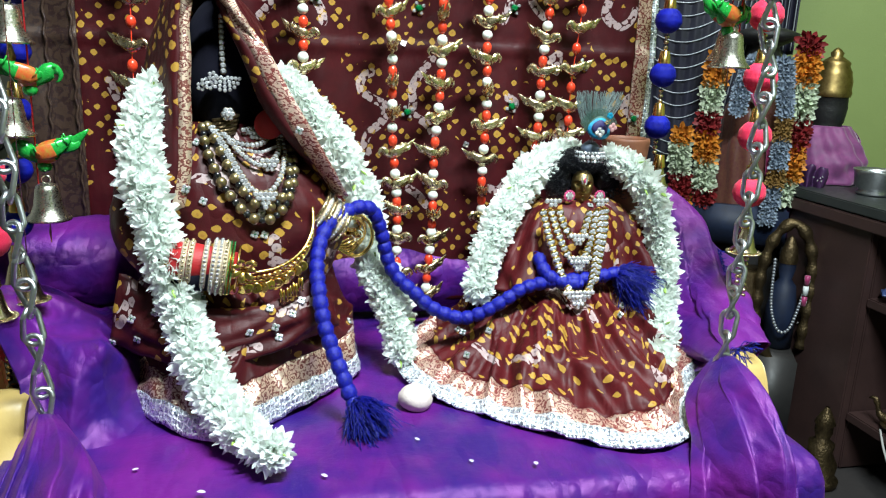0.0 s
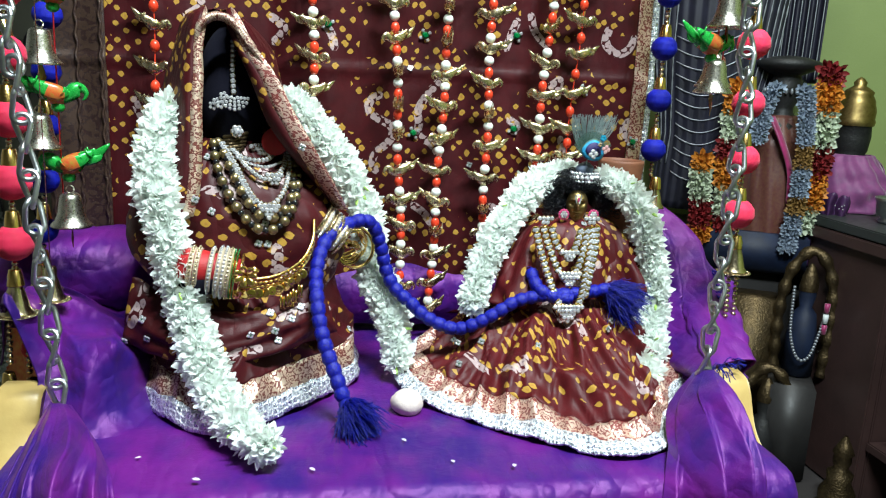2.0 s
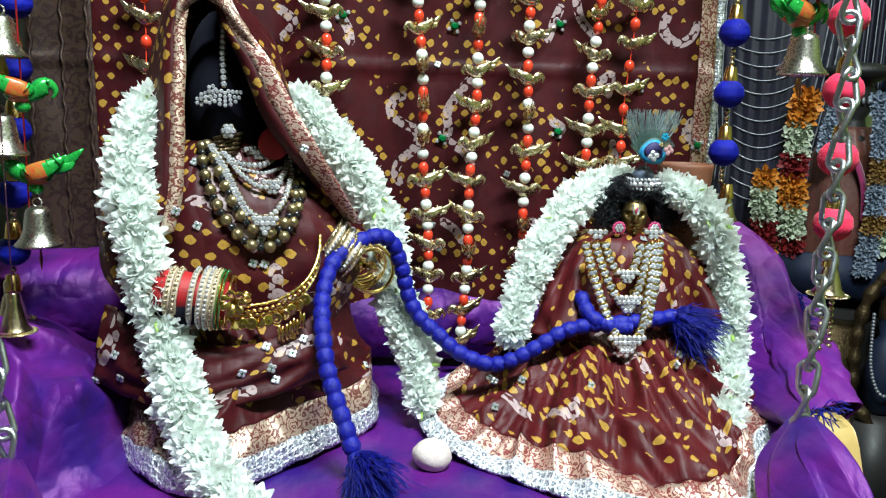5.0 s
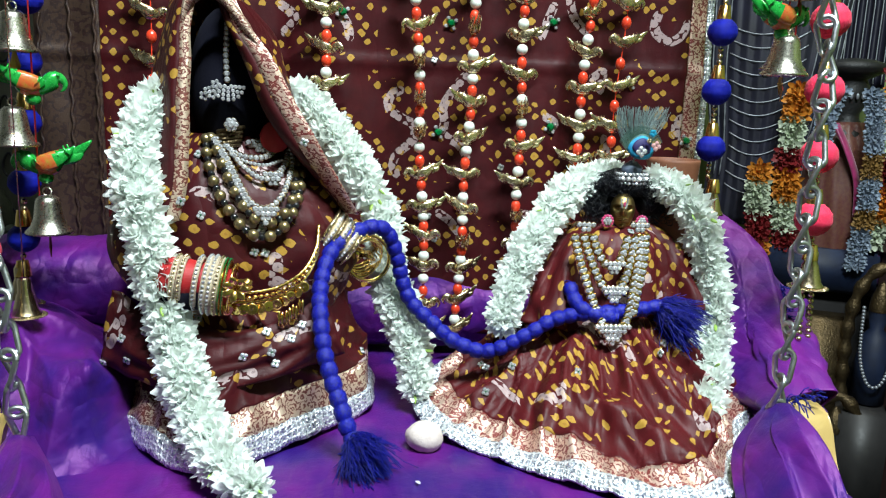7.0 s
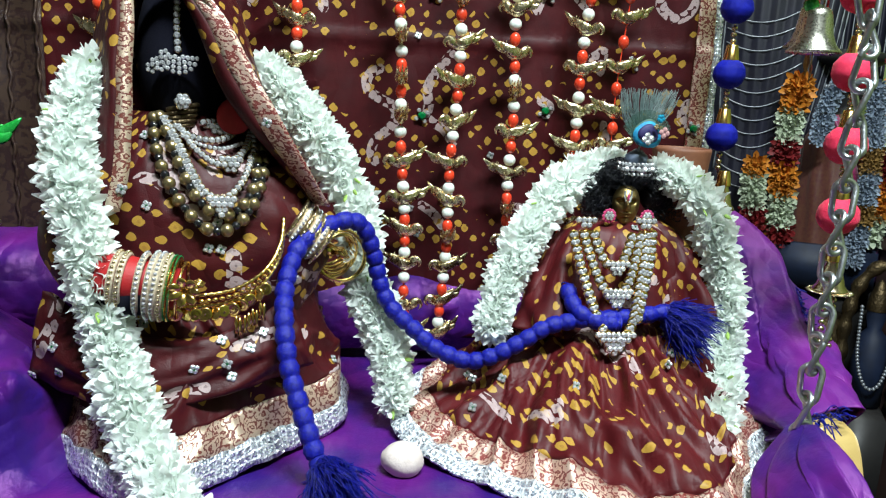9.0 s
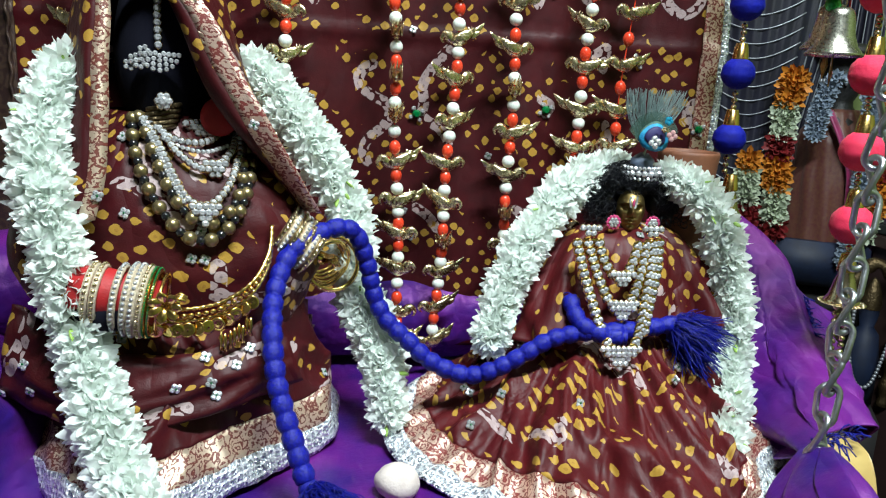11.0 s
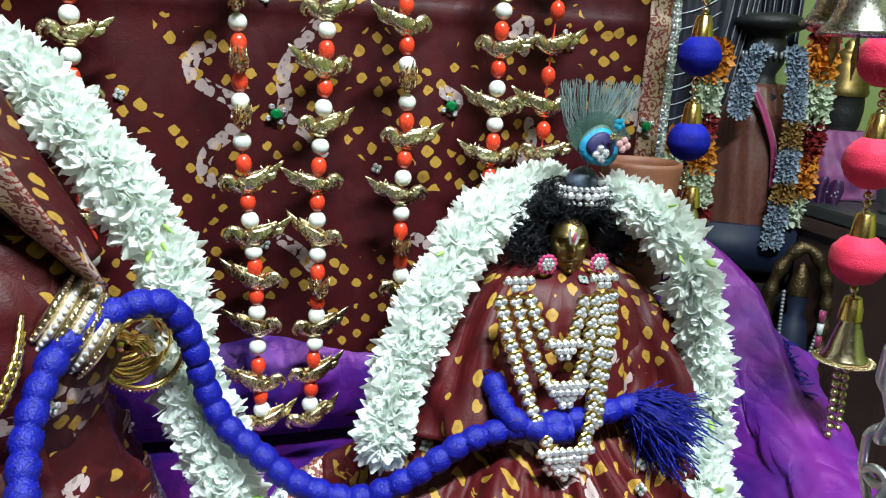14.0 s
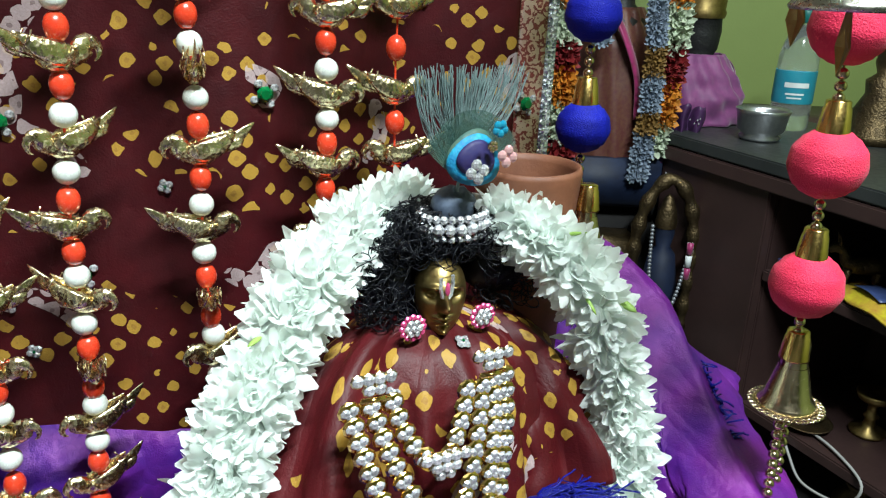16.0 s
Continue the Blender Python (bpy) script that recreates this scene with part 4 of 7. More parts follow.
dress = thing("idol_dress", (0.19, 0.2, SEAT), "maroon tie-dyed dress with wide flared hem on the small idol", "dress")
skirt(dress, [(0.022, 0.245), (0.027, 0.168), (0.080, 0.106), (0.130, 0.064), (0.182, 0.034), (0.232, 0.044), (0.268, 0.095), (0.300, 0.150), (0.352, 0.205), (0.345, 0.30), (0.2, 0.335), (0.06, 0.315)],
      (0.208, 0.254, 0.056, 0.043), 0.692, 300, 1.12, 0.0095, 13, 7.0, SILK2,
      [("sequin_edging", 0.017, SEQ, "silver sequin edging", 0.0014), ("hem_border", 0.040, BROC_PINK, "rose-gold brocade hem", 0)])
sheet("bodice", torso_rows(SMALL, 48, 120, 9, 0.05, 0.05), SILK2, dress, du=0.2)
for arm, sd in (([(0.196, 0.272, 0.764), (0.170, 0.258, 0.746), (0.155, 0.242, 0.716), (0.144, 0.226, 0.676)], 1), ([(0.230, 0.272, 0.764), (0.252, 0.260, 0.746), (0.262, 0.246, 0.716), (0.264, 0.236, 0.690)], 4)):
    n_, k_ = 40, 48
    v, f = tube_data(spline(arm, n_), [0.011 + 0.015 * (i / (n_ - 1)) ** 0.7 for i in range(n_)], k_)
    ax = spline(arm, n_)
    out = []
    for i, p in enumerate(v):
        c0, j_ = V(ax[min(n_ - 1, i // k_)]), 2 * math.pi * (i % k_) / k_
        h = i // k_ / (n_ - 1)
        out.append(tuple(c0 + (V(p) - c0) * (1 + 0.24 * h * math.sin(j_ * 5 + 3 * nz(h * 3, math.cos(j_), sd)) + 0.22 * nz(2 * math.cos(j_) + h * 4, 2 * math.sin(j_), sd + h * 3))))
    uv = [(0.15 * sd + 0.10 * abs((i % k_) / k_ - 0.5) * 2, 0.095 * (i // k_) / n_) for i in range(len(v))]
    part("sleeve", Bag().add(out, f, uv=uv).mesh("sleeve", SILK2), dress)
# crumpled silver cuff by the tassel
v, f = ball_data(0.016, 0.012, 0.015, 18, 12)
v = [(x * (1 + 0.25 * nz(x * 200, z * 200, 1)), y * (1 + 0.2 * nz(y * 200, z * 150, 3)), z * (1 + 0.2 * nz(x * 180, y * 160, 5))) for x, y, z in v]
part("cuff", Bag().add(v, f, 0, Matrix.Translation((0.262, 0.215, 0.676))).mesh("cuff", SEQ), dress, "crumpled silver sequin cuff")

# curly black hair
hair = thing("wig", (0.214, 0.27, 0.79), "curly black hair on the small idol's head", "hair")
rnd = random.Random(3)
b = Bag()
v, f = ball_data(0.027, 0.018, 0.019, 18, 12)
b.add(v, f, 0, Matrix.Translation(V((0.217, 0.279, 0.798)) + HEAD))
for sx, k in ((-0.0220, 0.012), (0.0330, 0.018)):
    v, f = ball_data(k, 0.013, 0.015, 14, 10)
    b.add(v, f, 0, Matrix.Translation(V((0.2155 + sx, 0.266, 0.788)) + HEAD))
part("hair_mass", b.mesh("hair_mass", HAIR), hair)
b = Bag()
for i in range(1100):
    s = rnd.choice((-1.0, 1.75))
    if rnd.random() < 0.45:
        a = rnd.uniform(0, math.pi)
        c = V((0.217 + 0.028 * math.cos(a), 0.264 + rnd.uniform(-0.012, 0.012), 0.795 + 0.021 * math.sin(a)))
    else:
        c = V((0.214 + s * rnd.uniform(0.013, 0.038), 0.256 + rnd.uniform(-0.008, 0.012), rnd.uniform(0.772, 0.806)))
    if abs(c.x - 0.214) < 0.0145 and c.z < 0.798:
        continue
    r = rnd.uniform(0.003, 0.006)
    ax = V((rnd.gauss(0, 1), rnd.gauss(0, 1) - 1.2, rnd.gauss(0, 1))).normalized()
    m = Matrix.Translation(c + HEAD) @ turn_to(ax, rnd.uniform(0, 6))
    tw = rnd.uniform(1.2, 2.2)
    pts = [m @ V((r * (1 - 0.3 * k) * math.cos(tw * math.pi * k), r * (1 - 0.3 * k) * math.sin(tw * math.pi * k), 0.006 * (k - 0.5))) for k in np.linspace(0, 1, 9)]
    b.add(*tube_data(pts, 0.00028, 3, caps=False))
for i in range(190):
    a = rnd.uniform(0.1, math.pi - 0.1)
    c = V((0.2175 + 0.024 * math.cos(a) * rnd.uniform(0.3, 1), rnd.uniform(0.246, 0.258), 0.799 + rnd.uniform(0, 0.011)))
    r = rnd.uniform(0.003, 0.006)
    m = Matrix.Translation(c + HEAD) @ turn_to(V((rnd.gauss(0, 1), -1.5, rnd.gauss(0, 1))), rnd.uniform(0, 6))
    pts = [m @ V((r * math.cos(5 * k), r * math.sin(5 * k), 0.005 * (k - 0.5))) for k in np.linspace(0, 1, 9)]
    b.add(*tube_data(pts, 0.00028, 3, caps=False))
tagged(part("curl_mass", b.mesh("curl_mass", HAIR), hair), kind="stuff")

# crown of rhinestones with a peacock feather
crown = thing("crown", (0.215, 0.25, 0.815), "small rhinestone crown with grey cloth rosette", "crown")
bead_s = mesh_of("stone", *ball_data(0.0019, 0.0019, 0.0019, 8, 5), STONE_CUT, smooth=False)
bead_l = mesh_of("stone", *ball_data(0.0029, 0.0026, 0.0029, 8, 5), STONE_CUT, smooth=False)
CR = V((0.2205, 0.2620, 0.8085)) + HEAD * 0.5
for zz, rr, me, n in ((0.0, 0.0150, bead_s, 26), (0.0042, 0.0155, bead_l, 19), (0.0084, 0.0150, bead_s, 26)):
    for k in range(n):
        a = 2 * math.pi * k / n
        part("stone", me, crown, "", Matrix.Translation(CR + V((rr * math.cos(a), rr * 0.75 * math.sin(a), zz))) @ Matrix.Rotation(a, 4, "Z"))
v, f = ball_data(0.010, 0.008, 0.0085, 22, 14)
GREYSILK = plain("grey_blue_cloth", (0.10, 0.13, 0.19), (0.05, 0.07, 0.11), 0.6, scale=200, bumpy=0.4)
v = [(x * (1 + 0.3 * nz(x * 300, z * 300, 2)), y, z * (1 + 0.3 * nz(x * 260, y * 260, 8))) for x, y, z in v]
part("rosette", Bag().add(v, f, 0, Matrix.Translation(CR + V((0, 0, 0.012)))).mesh("rosette", GREYSILK), crown, "grey-blue cloth rosette")

feather = thing("peacock_feather", (0.216, 0.25, 0.83), "peacock feather with blue eye standing in the crown", "feather")
FE = V((0.2200, 0.2580, 0.8285)) + HEAD * 0.5
MATTE = 0.6
BARB = plain("feather_barb", (0.20, 0.28, 0.27), (0.10, 0.16, 0.16), 0.4, 0.2, scale=200, sheen=0.2)
TEAL = plain("feather_teal", (0.010, 0.32, 0.48), (0.005, 0.15, 0.36), MATTE, 0.0, scale=260, fine=900, bumpy=0.6)
NAVY = plain("feather_navy", (0.015, 0.015, 0.10), (0.03, 0.02, 0.09), MATTE, 0.0, scale=300)
BRONZE = plain("feather_bronze", (0.07, 0.12, 0.08), (0.03, 0.10, 0.09), MATTE, 0.1, scale=260)
b = Bag()
rnd = random.Random(8)
for i in range(210):
    s = (i + 0.5) / 210
    ang = radians(-38 + 76 * s) + rnd.gauss(0, 0.025)
    L = 0.047 * (0.84 + 0.16 * math.cos(ang * 1.6)) * rnd.uniform(0.9, 1.06)
    root = FE + V((0.0035 * math.sin(ang * 1.3), -0.001, 0.004 + 0.018 * rnd.random()))
    bend = 0.012 * math.sin(ang)
    way = V((math.sin(ang) * 0.85 + 0.14, rnd.gauss(0, 0.05), math.cos(ang)))
    pts = [root + way * L * k + V((bend * k * (1 - k) * 2.6 + 0.0005 * math.sin(9 * k + i), 0.003 * k * k, 0)) for k in np.linspace(0, 1, 7)]
    pts = [p for p in pts if p.z < FE.z + 0.052]
    if len(pts) > 2:
        b.add(*tube_data(pts, 0.00022, 3, caps=False))
tagged(part("barb_fringe", b.mesh("barb_fringe", BARB), feather), kind="stuff")


def vane(rx, rz, mat, off, name, cz):
    v = [(rx * k * math.cos(t) * (1 - 0.25 * math.sin(t)), -0.0075 - off + 0.002 * k * k, rz * k * math.sin(t)) for k in (0.05, 0.4, 0.75, 1) for t in np.arange(28) * 2 * math.pi / 28]
    f = [(r * 28 + i, r * 28 + (i + 1) % 28, (r + 1) * 28 + (i + 1) % 28, (r + 1) * 28 + i) for r in range(3) for i in range(28)]
    ob = part(name, mesh_of(name, v, f, mat), feather, "", Matrix.Translation(FE + V((0.004, 0, cz))) @ Matrix.Rotation(0.25, 4, "Y"))
    m = ob.modifiers.new("thickness", "SOLIDIFY")
    m.thickness = 0.0006


vane(0.0118, 0.0116, BRONZE, 0.0, "bronze_ring", 0.0150)
vane(0.0120, 0.0108, TEAL, 0.0014, "teal_ring", 0.0140)
vane(0.0085, 0.0075, NAVY, 0.0030, "dark_eye", 0.0150)
b = Bag()
for i in range(90):
    ang = radians(-60 + 120 * (i + 0.5) / 90)
    way = V((math.sin(ang) * 0.8 + 0.1, 0, math.cos(ang)))
    pts = [FE + V((0.001, -0.0045, 0.004)) + way * (0.030 * k) + V((0.008 * math.sin(ang) * k * (1 - k), -0.0004, 0)) for k in np.linspace(0.1, 1, 6)]
    b.add(*tube_data(pts, 0.00018, 3, caps=False))
tagged(part("eye_barb_fringe", b.mesh("eye_barb_fringe", BRONZE), feather), kind="stuff")
v, f = tube_data([FE + V((0, 0, -0.016)), FE + V((0, 0, 0)), FE + V((0.003, -0.001, 0.012))], [0.0012, 0.001, 0.0006], 6)
part("quill", Bag().add(v, f).mesh("quill", BARB), feather)
SKY = plain("turquoise_stone", (0.02, 0.35, 0.55), None, 0.12, 0.3, coat=1)
BLUSH = plain("pale_pink_stone", (0.80, 0.45, 0.45), None, 0.12, 0.3, coat=1)
for dx, dz, mat, r in ((0.002, 0.0105, STONE_CUT, 0.0026), (0.0155, 0.016, BLUSH, 0.0023), (0.0115, 0.0275, SKY, 0.0018), (0.0085, 0.0205, GOLD_PALE, 0.0012)):
    pin = thing("stone_flower", FE + V((dx, -0.0145, dz)), "small cut-stone flower pinned on the peacock feather", "ornament", "stones on the feather")
    me = mesh_of("petal_stone", *ball_data(r, r * 0.6, r, 8, 5), mat, smooth=False)
    for k in range(4 if r > 0.002 else 5):
        a = k * 2 * math.pi / (4 if r > 0.002 else 5) + dx * 90
        part("petal_stone", me, pin, "", Matrix.Translation(FE + V((dx + r * 1.1 * math.cos(a), -0.0140, dz + r * 1.1 * math.sin(a)))))
# forehead mark and earrings
mark = thing("forehead_mark", (0.2135, 0.243, 0.79), "white stone-set forehead mark with a red centre", "ornament")
v, f = tube_data([HEAD + V((0.2106 + dx, 0.2392 + 0.26 * dx - 0.001 * (1 - abs(dx) * 250), z)) for dx, z in ((-0.0030, 0.7950), (-0.0032, 0.7905), (-0.0022, 0.7865), (0, 0.7849), (0.0022, 0.7865), (0.0032, 0.7905), (0.0030, 0.7950))], 0.0009, 6)
part("mark", Bag().add(v, f).mesh("mark", STONE_CUT, False), mark)
v, f = ball_data(0.0012, 0.0008, 0.0032, 8, 6)
part("red_stroke", Bag().add(v, f, 0, Matrix.Translation(V((0.2102, 0.2372, 0.7900)) + HEAD)).mesh("red_stroke", ROSE), mark)
for sx in (-1, 1):
    e = V((0.2120 + sx * 0.0165, 0.244, 0.7740)) + HEAD * 0.6
    ring = thing("earring", e, "round pink and clear stone earring on the small idol", "earring", "pair of earrings")
    me = mesh_of("stone", *gem_data(0.0016), ROSE, smooth=False)
    mc = mesh_of("stone", *gem_data(0.0018), STONE_CUT, smooth=False)
    for k in range(12):
        a = k * math.pi / 6
        part("pink_stone", me, ring, "", Matrix.Translation(e + V((0.0048 * math.cos(a), 0, 0.0048 * math.sin(a)))))
    for k in range(6):
        a = k * math.pi / 3
        part("clear_stone", mc, ring, "", Matrix.Translation(e + V((0.0026 * math.cos(a), -0.001, 0.0026 * math.sin(a)))))
    part("clear_stone", mc, ring, "", Matrix.Translation(e + V((0, -0.0015, 0))))


# ---- jewellery ----
def strung(parent, name, pts, me, gap, facing=True, seed=0):
    """Pieces of one kind along a curve."""
    L = length(spline(pts, 200))
    n = max(2, int(L / gap))
    cur = spline(pts, n)
    for i, p in enumerate(cur):
        q = V(cur[min(i + 1, n - 1)]) - V(cur[max(i - 1, 0)])
        a = math.atan2(q.x, -q.z) if facing else 0
        part(name, me, parent, "", Matrix.Translation(V(p)) @ Matrix.Rotation(-a, 4, "Y"))
    return cur


def on_chest(rows, pts, off):
    return [chest(rows, x, z, off) for x, z in pts]


def bp(u, v):
    """Places on the tall idol's front."""
    return (-0.344943 + 0.000471 * u - 0.000004 * v, 0.951247 + 0.000015 * u - 0.000482 * v)


def sp(u, v):
    """Places on the small idol's front."""
    return (-0.436751 + 0.000567 * u + 0.000051 * v, 0.982294 + 0.000006 * u - 0.000563 * v)


gold_bead = mesh_of("gold_bead", *ball_data(0.0046, 0.0046, 0.0046, 14, 9), ANTIQUE)
black_bead = mesh_of("black_bead", *ball_data(0.0032, 0.0032, 0.0032, 10, 7), BLACKBEAD)
neck = thing("bead_necklace", (-0.12, 0.18, 0.77), "two-strand necklace of antique gold and black beads", "necklace")
for k, line in enumerate(([(398, 240), (402, 262), (411, 288), (424, 314), (440, 340), (458, 364), (478, 384), (502, 394), (526, 388), (545, 366), (556, 338), (558, 310), (552, 288), (540, 266), (522, 250), (500, 244)],
                          [(406, 238), (418, 256), (433, 284), (448, 310), (464, 336), (486, 362), (508, 372), (528, 366), (544, 346), (550, 318), (546, 294), (532, 270)])):
    cur = spline(on_chest(BIG, [bp(*q) for q in line], 0.006), 200)
    n = int(length(cur) / 0.0066)
    cur = spline(cur[::8], n)
    for i, p in enumerate(cur):
        if i % 2:
            part("black_bead", black_bead, neck, "", Matrix.Translation(V(p)))
        else:
            part("gold_bead", gold_bead, neck, "", Matrix.Translation(V(p)))

stone_m = set_stone(0.0024).mesh("stone", [STONE_CUT, GOLD_PALE], False)
stone_b = set_stone(0.0032).mesh("stone", [STONE_CUT, GOLD_PALE], False)
stone_t = mesh_of("stone", *gem_data(0.0017), STONE_CUT, smooth=False)


def pendant(parent, c, w, h, me, gap):
    """A down-pointing cluster of stones."""
    rows_ = max(2, int(h / gap))
    for r in range(rows_):
        n = max(1, int(round(w / gap * (1 - r / rows_))))
        for i in range(n):
            part("stone", me, parent, "", Matrix.Translation(V(c) + V(((i - (n - 1) / 2) * gap, -0.001 - 0.0006 * (r % 2), -r * gap * 0.9))))


neck2 = thing("stone_necklace", (-0.12, 0.18, 0.79), "layered clear-stone necklace with pointed pendants", "necklace")
for line, me in (([(414, 240), (432, 262), (450, 290), (466, 316), (482, 338), (503, 348), (522, 340), (536, 318), (540, 296)], stone_m),
                 ([(418, 240), (442, 258), (462, 280), (490, 300), (512, 302), (530, 284), (532, 264)], stone_m),
                 ([(424, 240), (450, 262), (478, 270), (502, 268), (512, 254), (490, 246), (468, 246)], stone_m),
                 ([(411, 240), (428, 264), (446, 292), (462, 318), (478, 342)], stone_t), ([(444, 264), (470, 276), (500, 282), (524, 276)], stone_t), ([(536, 262), (542, 286), (538, 310)], stone_m)):
    strung(neck2, "stone", on_chest(BIG, [bp(*q) for q in line], 0.009), me, 0.0040 if me is stone_m else 0.003)
pendant(neck2, chest(BIG, *bp(507, 348), 0.012), 0.020, 0.018, stone_m, 0.0040)
pendant(neck2, chest(BIG, *bp(514, 296), 0.012), 0.018, 0.014, stone_m, 0.0040)
pendant(neck2, chest(BIG, *bp(492, 252), 0.011), 0.022, 0.009, stone_m, 0.0040)

tika = thing("head_ornament", (-0.14, 0.19, 0.9), "clear-stone chain and fan pendant on the black head", "head ornament")


def brow(u, v):
    x, z = -0.347643 + 0.000471 * u - 0.000005 * v, 0.941738 + 0.000025 * u - 0.000464 * v
    k = max(0.1, 1 - ((x + 0.145) / 0.034) ** 2 - ((z - 0.885) / 0.064) ** 2)
    return V((x, 0.236 - 0.040 * math.sqrt(k) - 0.003, z))


strung(tika, "stone", [brow(438, 44), brow(439, 75), brow(440, 105), brow(442, 138)], stone_m, 0.0040)
for r in range(4):
    for k in range(3 + 2 * r):
        a = math.pi * (1 + (k + 0.5) / (3 + 2 * r))
        part("stone", stone_t, tika, "", Matrix.Translation(brow(444, 146) + V((0.0030 * (r + 1) * math.cos(a), -0.001, 0.0030 * (r + 1) * math.sin(a)))))
for u, v_ in ((424, 146), (411, 157), (418, 162), (404, 164)):
    for k in range(5):
        a = k * 1.257
        part("stone", stone_t, tika, "", Matrix.Translation(brow(u, v_) + V((0.0026 * math.cos(a), -0.001, 0.0026 * math.sin(a)))))
chok = thing("choker", (-0.14, 0.19, 0.85), "ribbed brass choker with a stone-set clip", "necklace")
for k in range(5):
    v, f = tube_data([V((-0.143 + 0.0100 * math.cos(t) + 0.0008 * k, 0.206 - 0.012 * math.sin(t), 0.836 + 0.0034 * k + 0.002 * math.cos(t))) for t in np.linspace(-0.4, math.pi + 0.4, 16)], 0.0018, 6)
    part("rib", Bag().add(v, f).mesh("rib", BRASS_DARK), chok)
for k in range(6):
    a = k * math.pi / 3
    part("stone", stone_m, chok, "", Matrix.Translation(V((-0.137 + 0.0034 * math.cos(a), 0.191, 0.854 + 0.0034 * math.sin(a)))))
part("stone", stone_b, chok, "", Matrix.Translation(V((-0.137, 0.190, 0.854))))

# waist belt with coins
belt = thing("waist_belt", (-0.10, 0.16, 0.725), "gold chain waist belt hung with small coins", "belt")
BELT = [(-0.140, 0.146, 0.730), (-0.118, 0.152, 0.7285), (-0.096, 0.156, 0.7325), (-0.078, 0.163, 0.744), (-0.069, 0.176, 0.760), (-0.068, 0.19, 0.776)]
for dz in (0.0, -0.0075):
    v, f = tube_data([V(p) + V((0, -0.004, dz)) for p in spline(BELT, 60)], [0.0015 + 0.0005 * math.sin(i * 2.6) for i in range(60)], 6)
    part("chain", Bag().add(v, f).mesh("chain", GOLD_SMOOTH), belt)
gb = mesh_of("gold_drop", *ball_data(0.0017, 0.0017, 0.0022, 8, 6), GOLD_SMOOTH)
strung(belt, "gold_drop", [V(p) + V((0, -0.006, -0.0035)) for p in BELT], gb, 0.0042)
v, f = lathe_data([(0.0005, -0.0006), (0.0044, -0.0006), (0.0050, 0), (0.0044, 0.0007), (0.003, 0.0004), (0.0005, 0.0009)], 16)
coin = mesh_of("coin", [(x, -z, y) for x, y, z in v], f, GOLD_SMOOTH)
cur = spline(BELT[:4], 12)
for i, p in enumerate(cur):
    part("coin", coin, belt, "", Matrix.Translation(V(p) + V((0, -0.006, -0.0130))) @ Matrix.Rotation(0.5 * math.sin(i * 2.3), 4, "Z") @ Matrix.Rotation(0.2 * math.sin(i), 4, "X"))
tip = mesh_of("bead_tip", *tube_data([(0, 0, 0), (0, 0, -0.004), (0, 0, -0.009), (0, 0, -0.012)], [0.0005, 0.0016, 0.0006, 0.0014], 6), GOLD_SMOOTH)
for i in range(8):
    part("bead_tip", tip, belt, "", Matrix.Translation(V(cur[7 + i // 2]) + V((0.0025 * (i % 2) + 0.002, -0.006, -0.018 - 0.001 * (i % 3)))))

# bangles
IVORY = plain("ivory_and_stone_bangle", (0.70, 0.62, 0.50), (0.50, 0.40, 0.28), 0.3, 0.3, scale=500, fine=900, bumpy=0.8, dist=0.001)


def bangle(name, c, axis, r, w, mat, label, bumps, group):
    """A bangle: band with a beaded rim, turned to lie round axis."""
    t = thing(name, c, label, "bangle", group)
    m = Matrix.Translation(V(c)) @ turn_to(axis)
    v, f = lathe_data([(r - 0.0016, -w), (r, -w), (r + 0.0009, -w * 0.5), (r + 0.0012, 0), (r + 0.0009, w * 0.5), (r, w), (r - 0.0016, w), (r - 0.0016, -w)], 48)
    part("band", Bag().add(v, f, 0, m).mesh("band", mat), t)
    if bumps:
        b = Bag()
        n = int(2 * math.pi * r / (w * 1.5))
        sv, sf = ball_data(w * 0.62, w * 0.62, w * 0.62, 6, 4)
        for k in range(n):
            a = 2 * math.pi * k / n
            b.add(sv, sf, 0, m @ Matrix.Translation((math.cos(a) * (r + 0.0012), math.sin(a) * (r + 0.0012), 0)))
        tagged(part("studs", b.mesh("studs", bumps), t), kind="stuff")


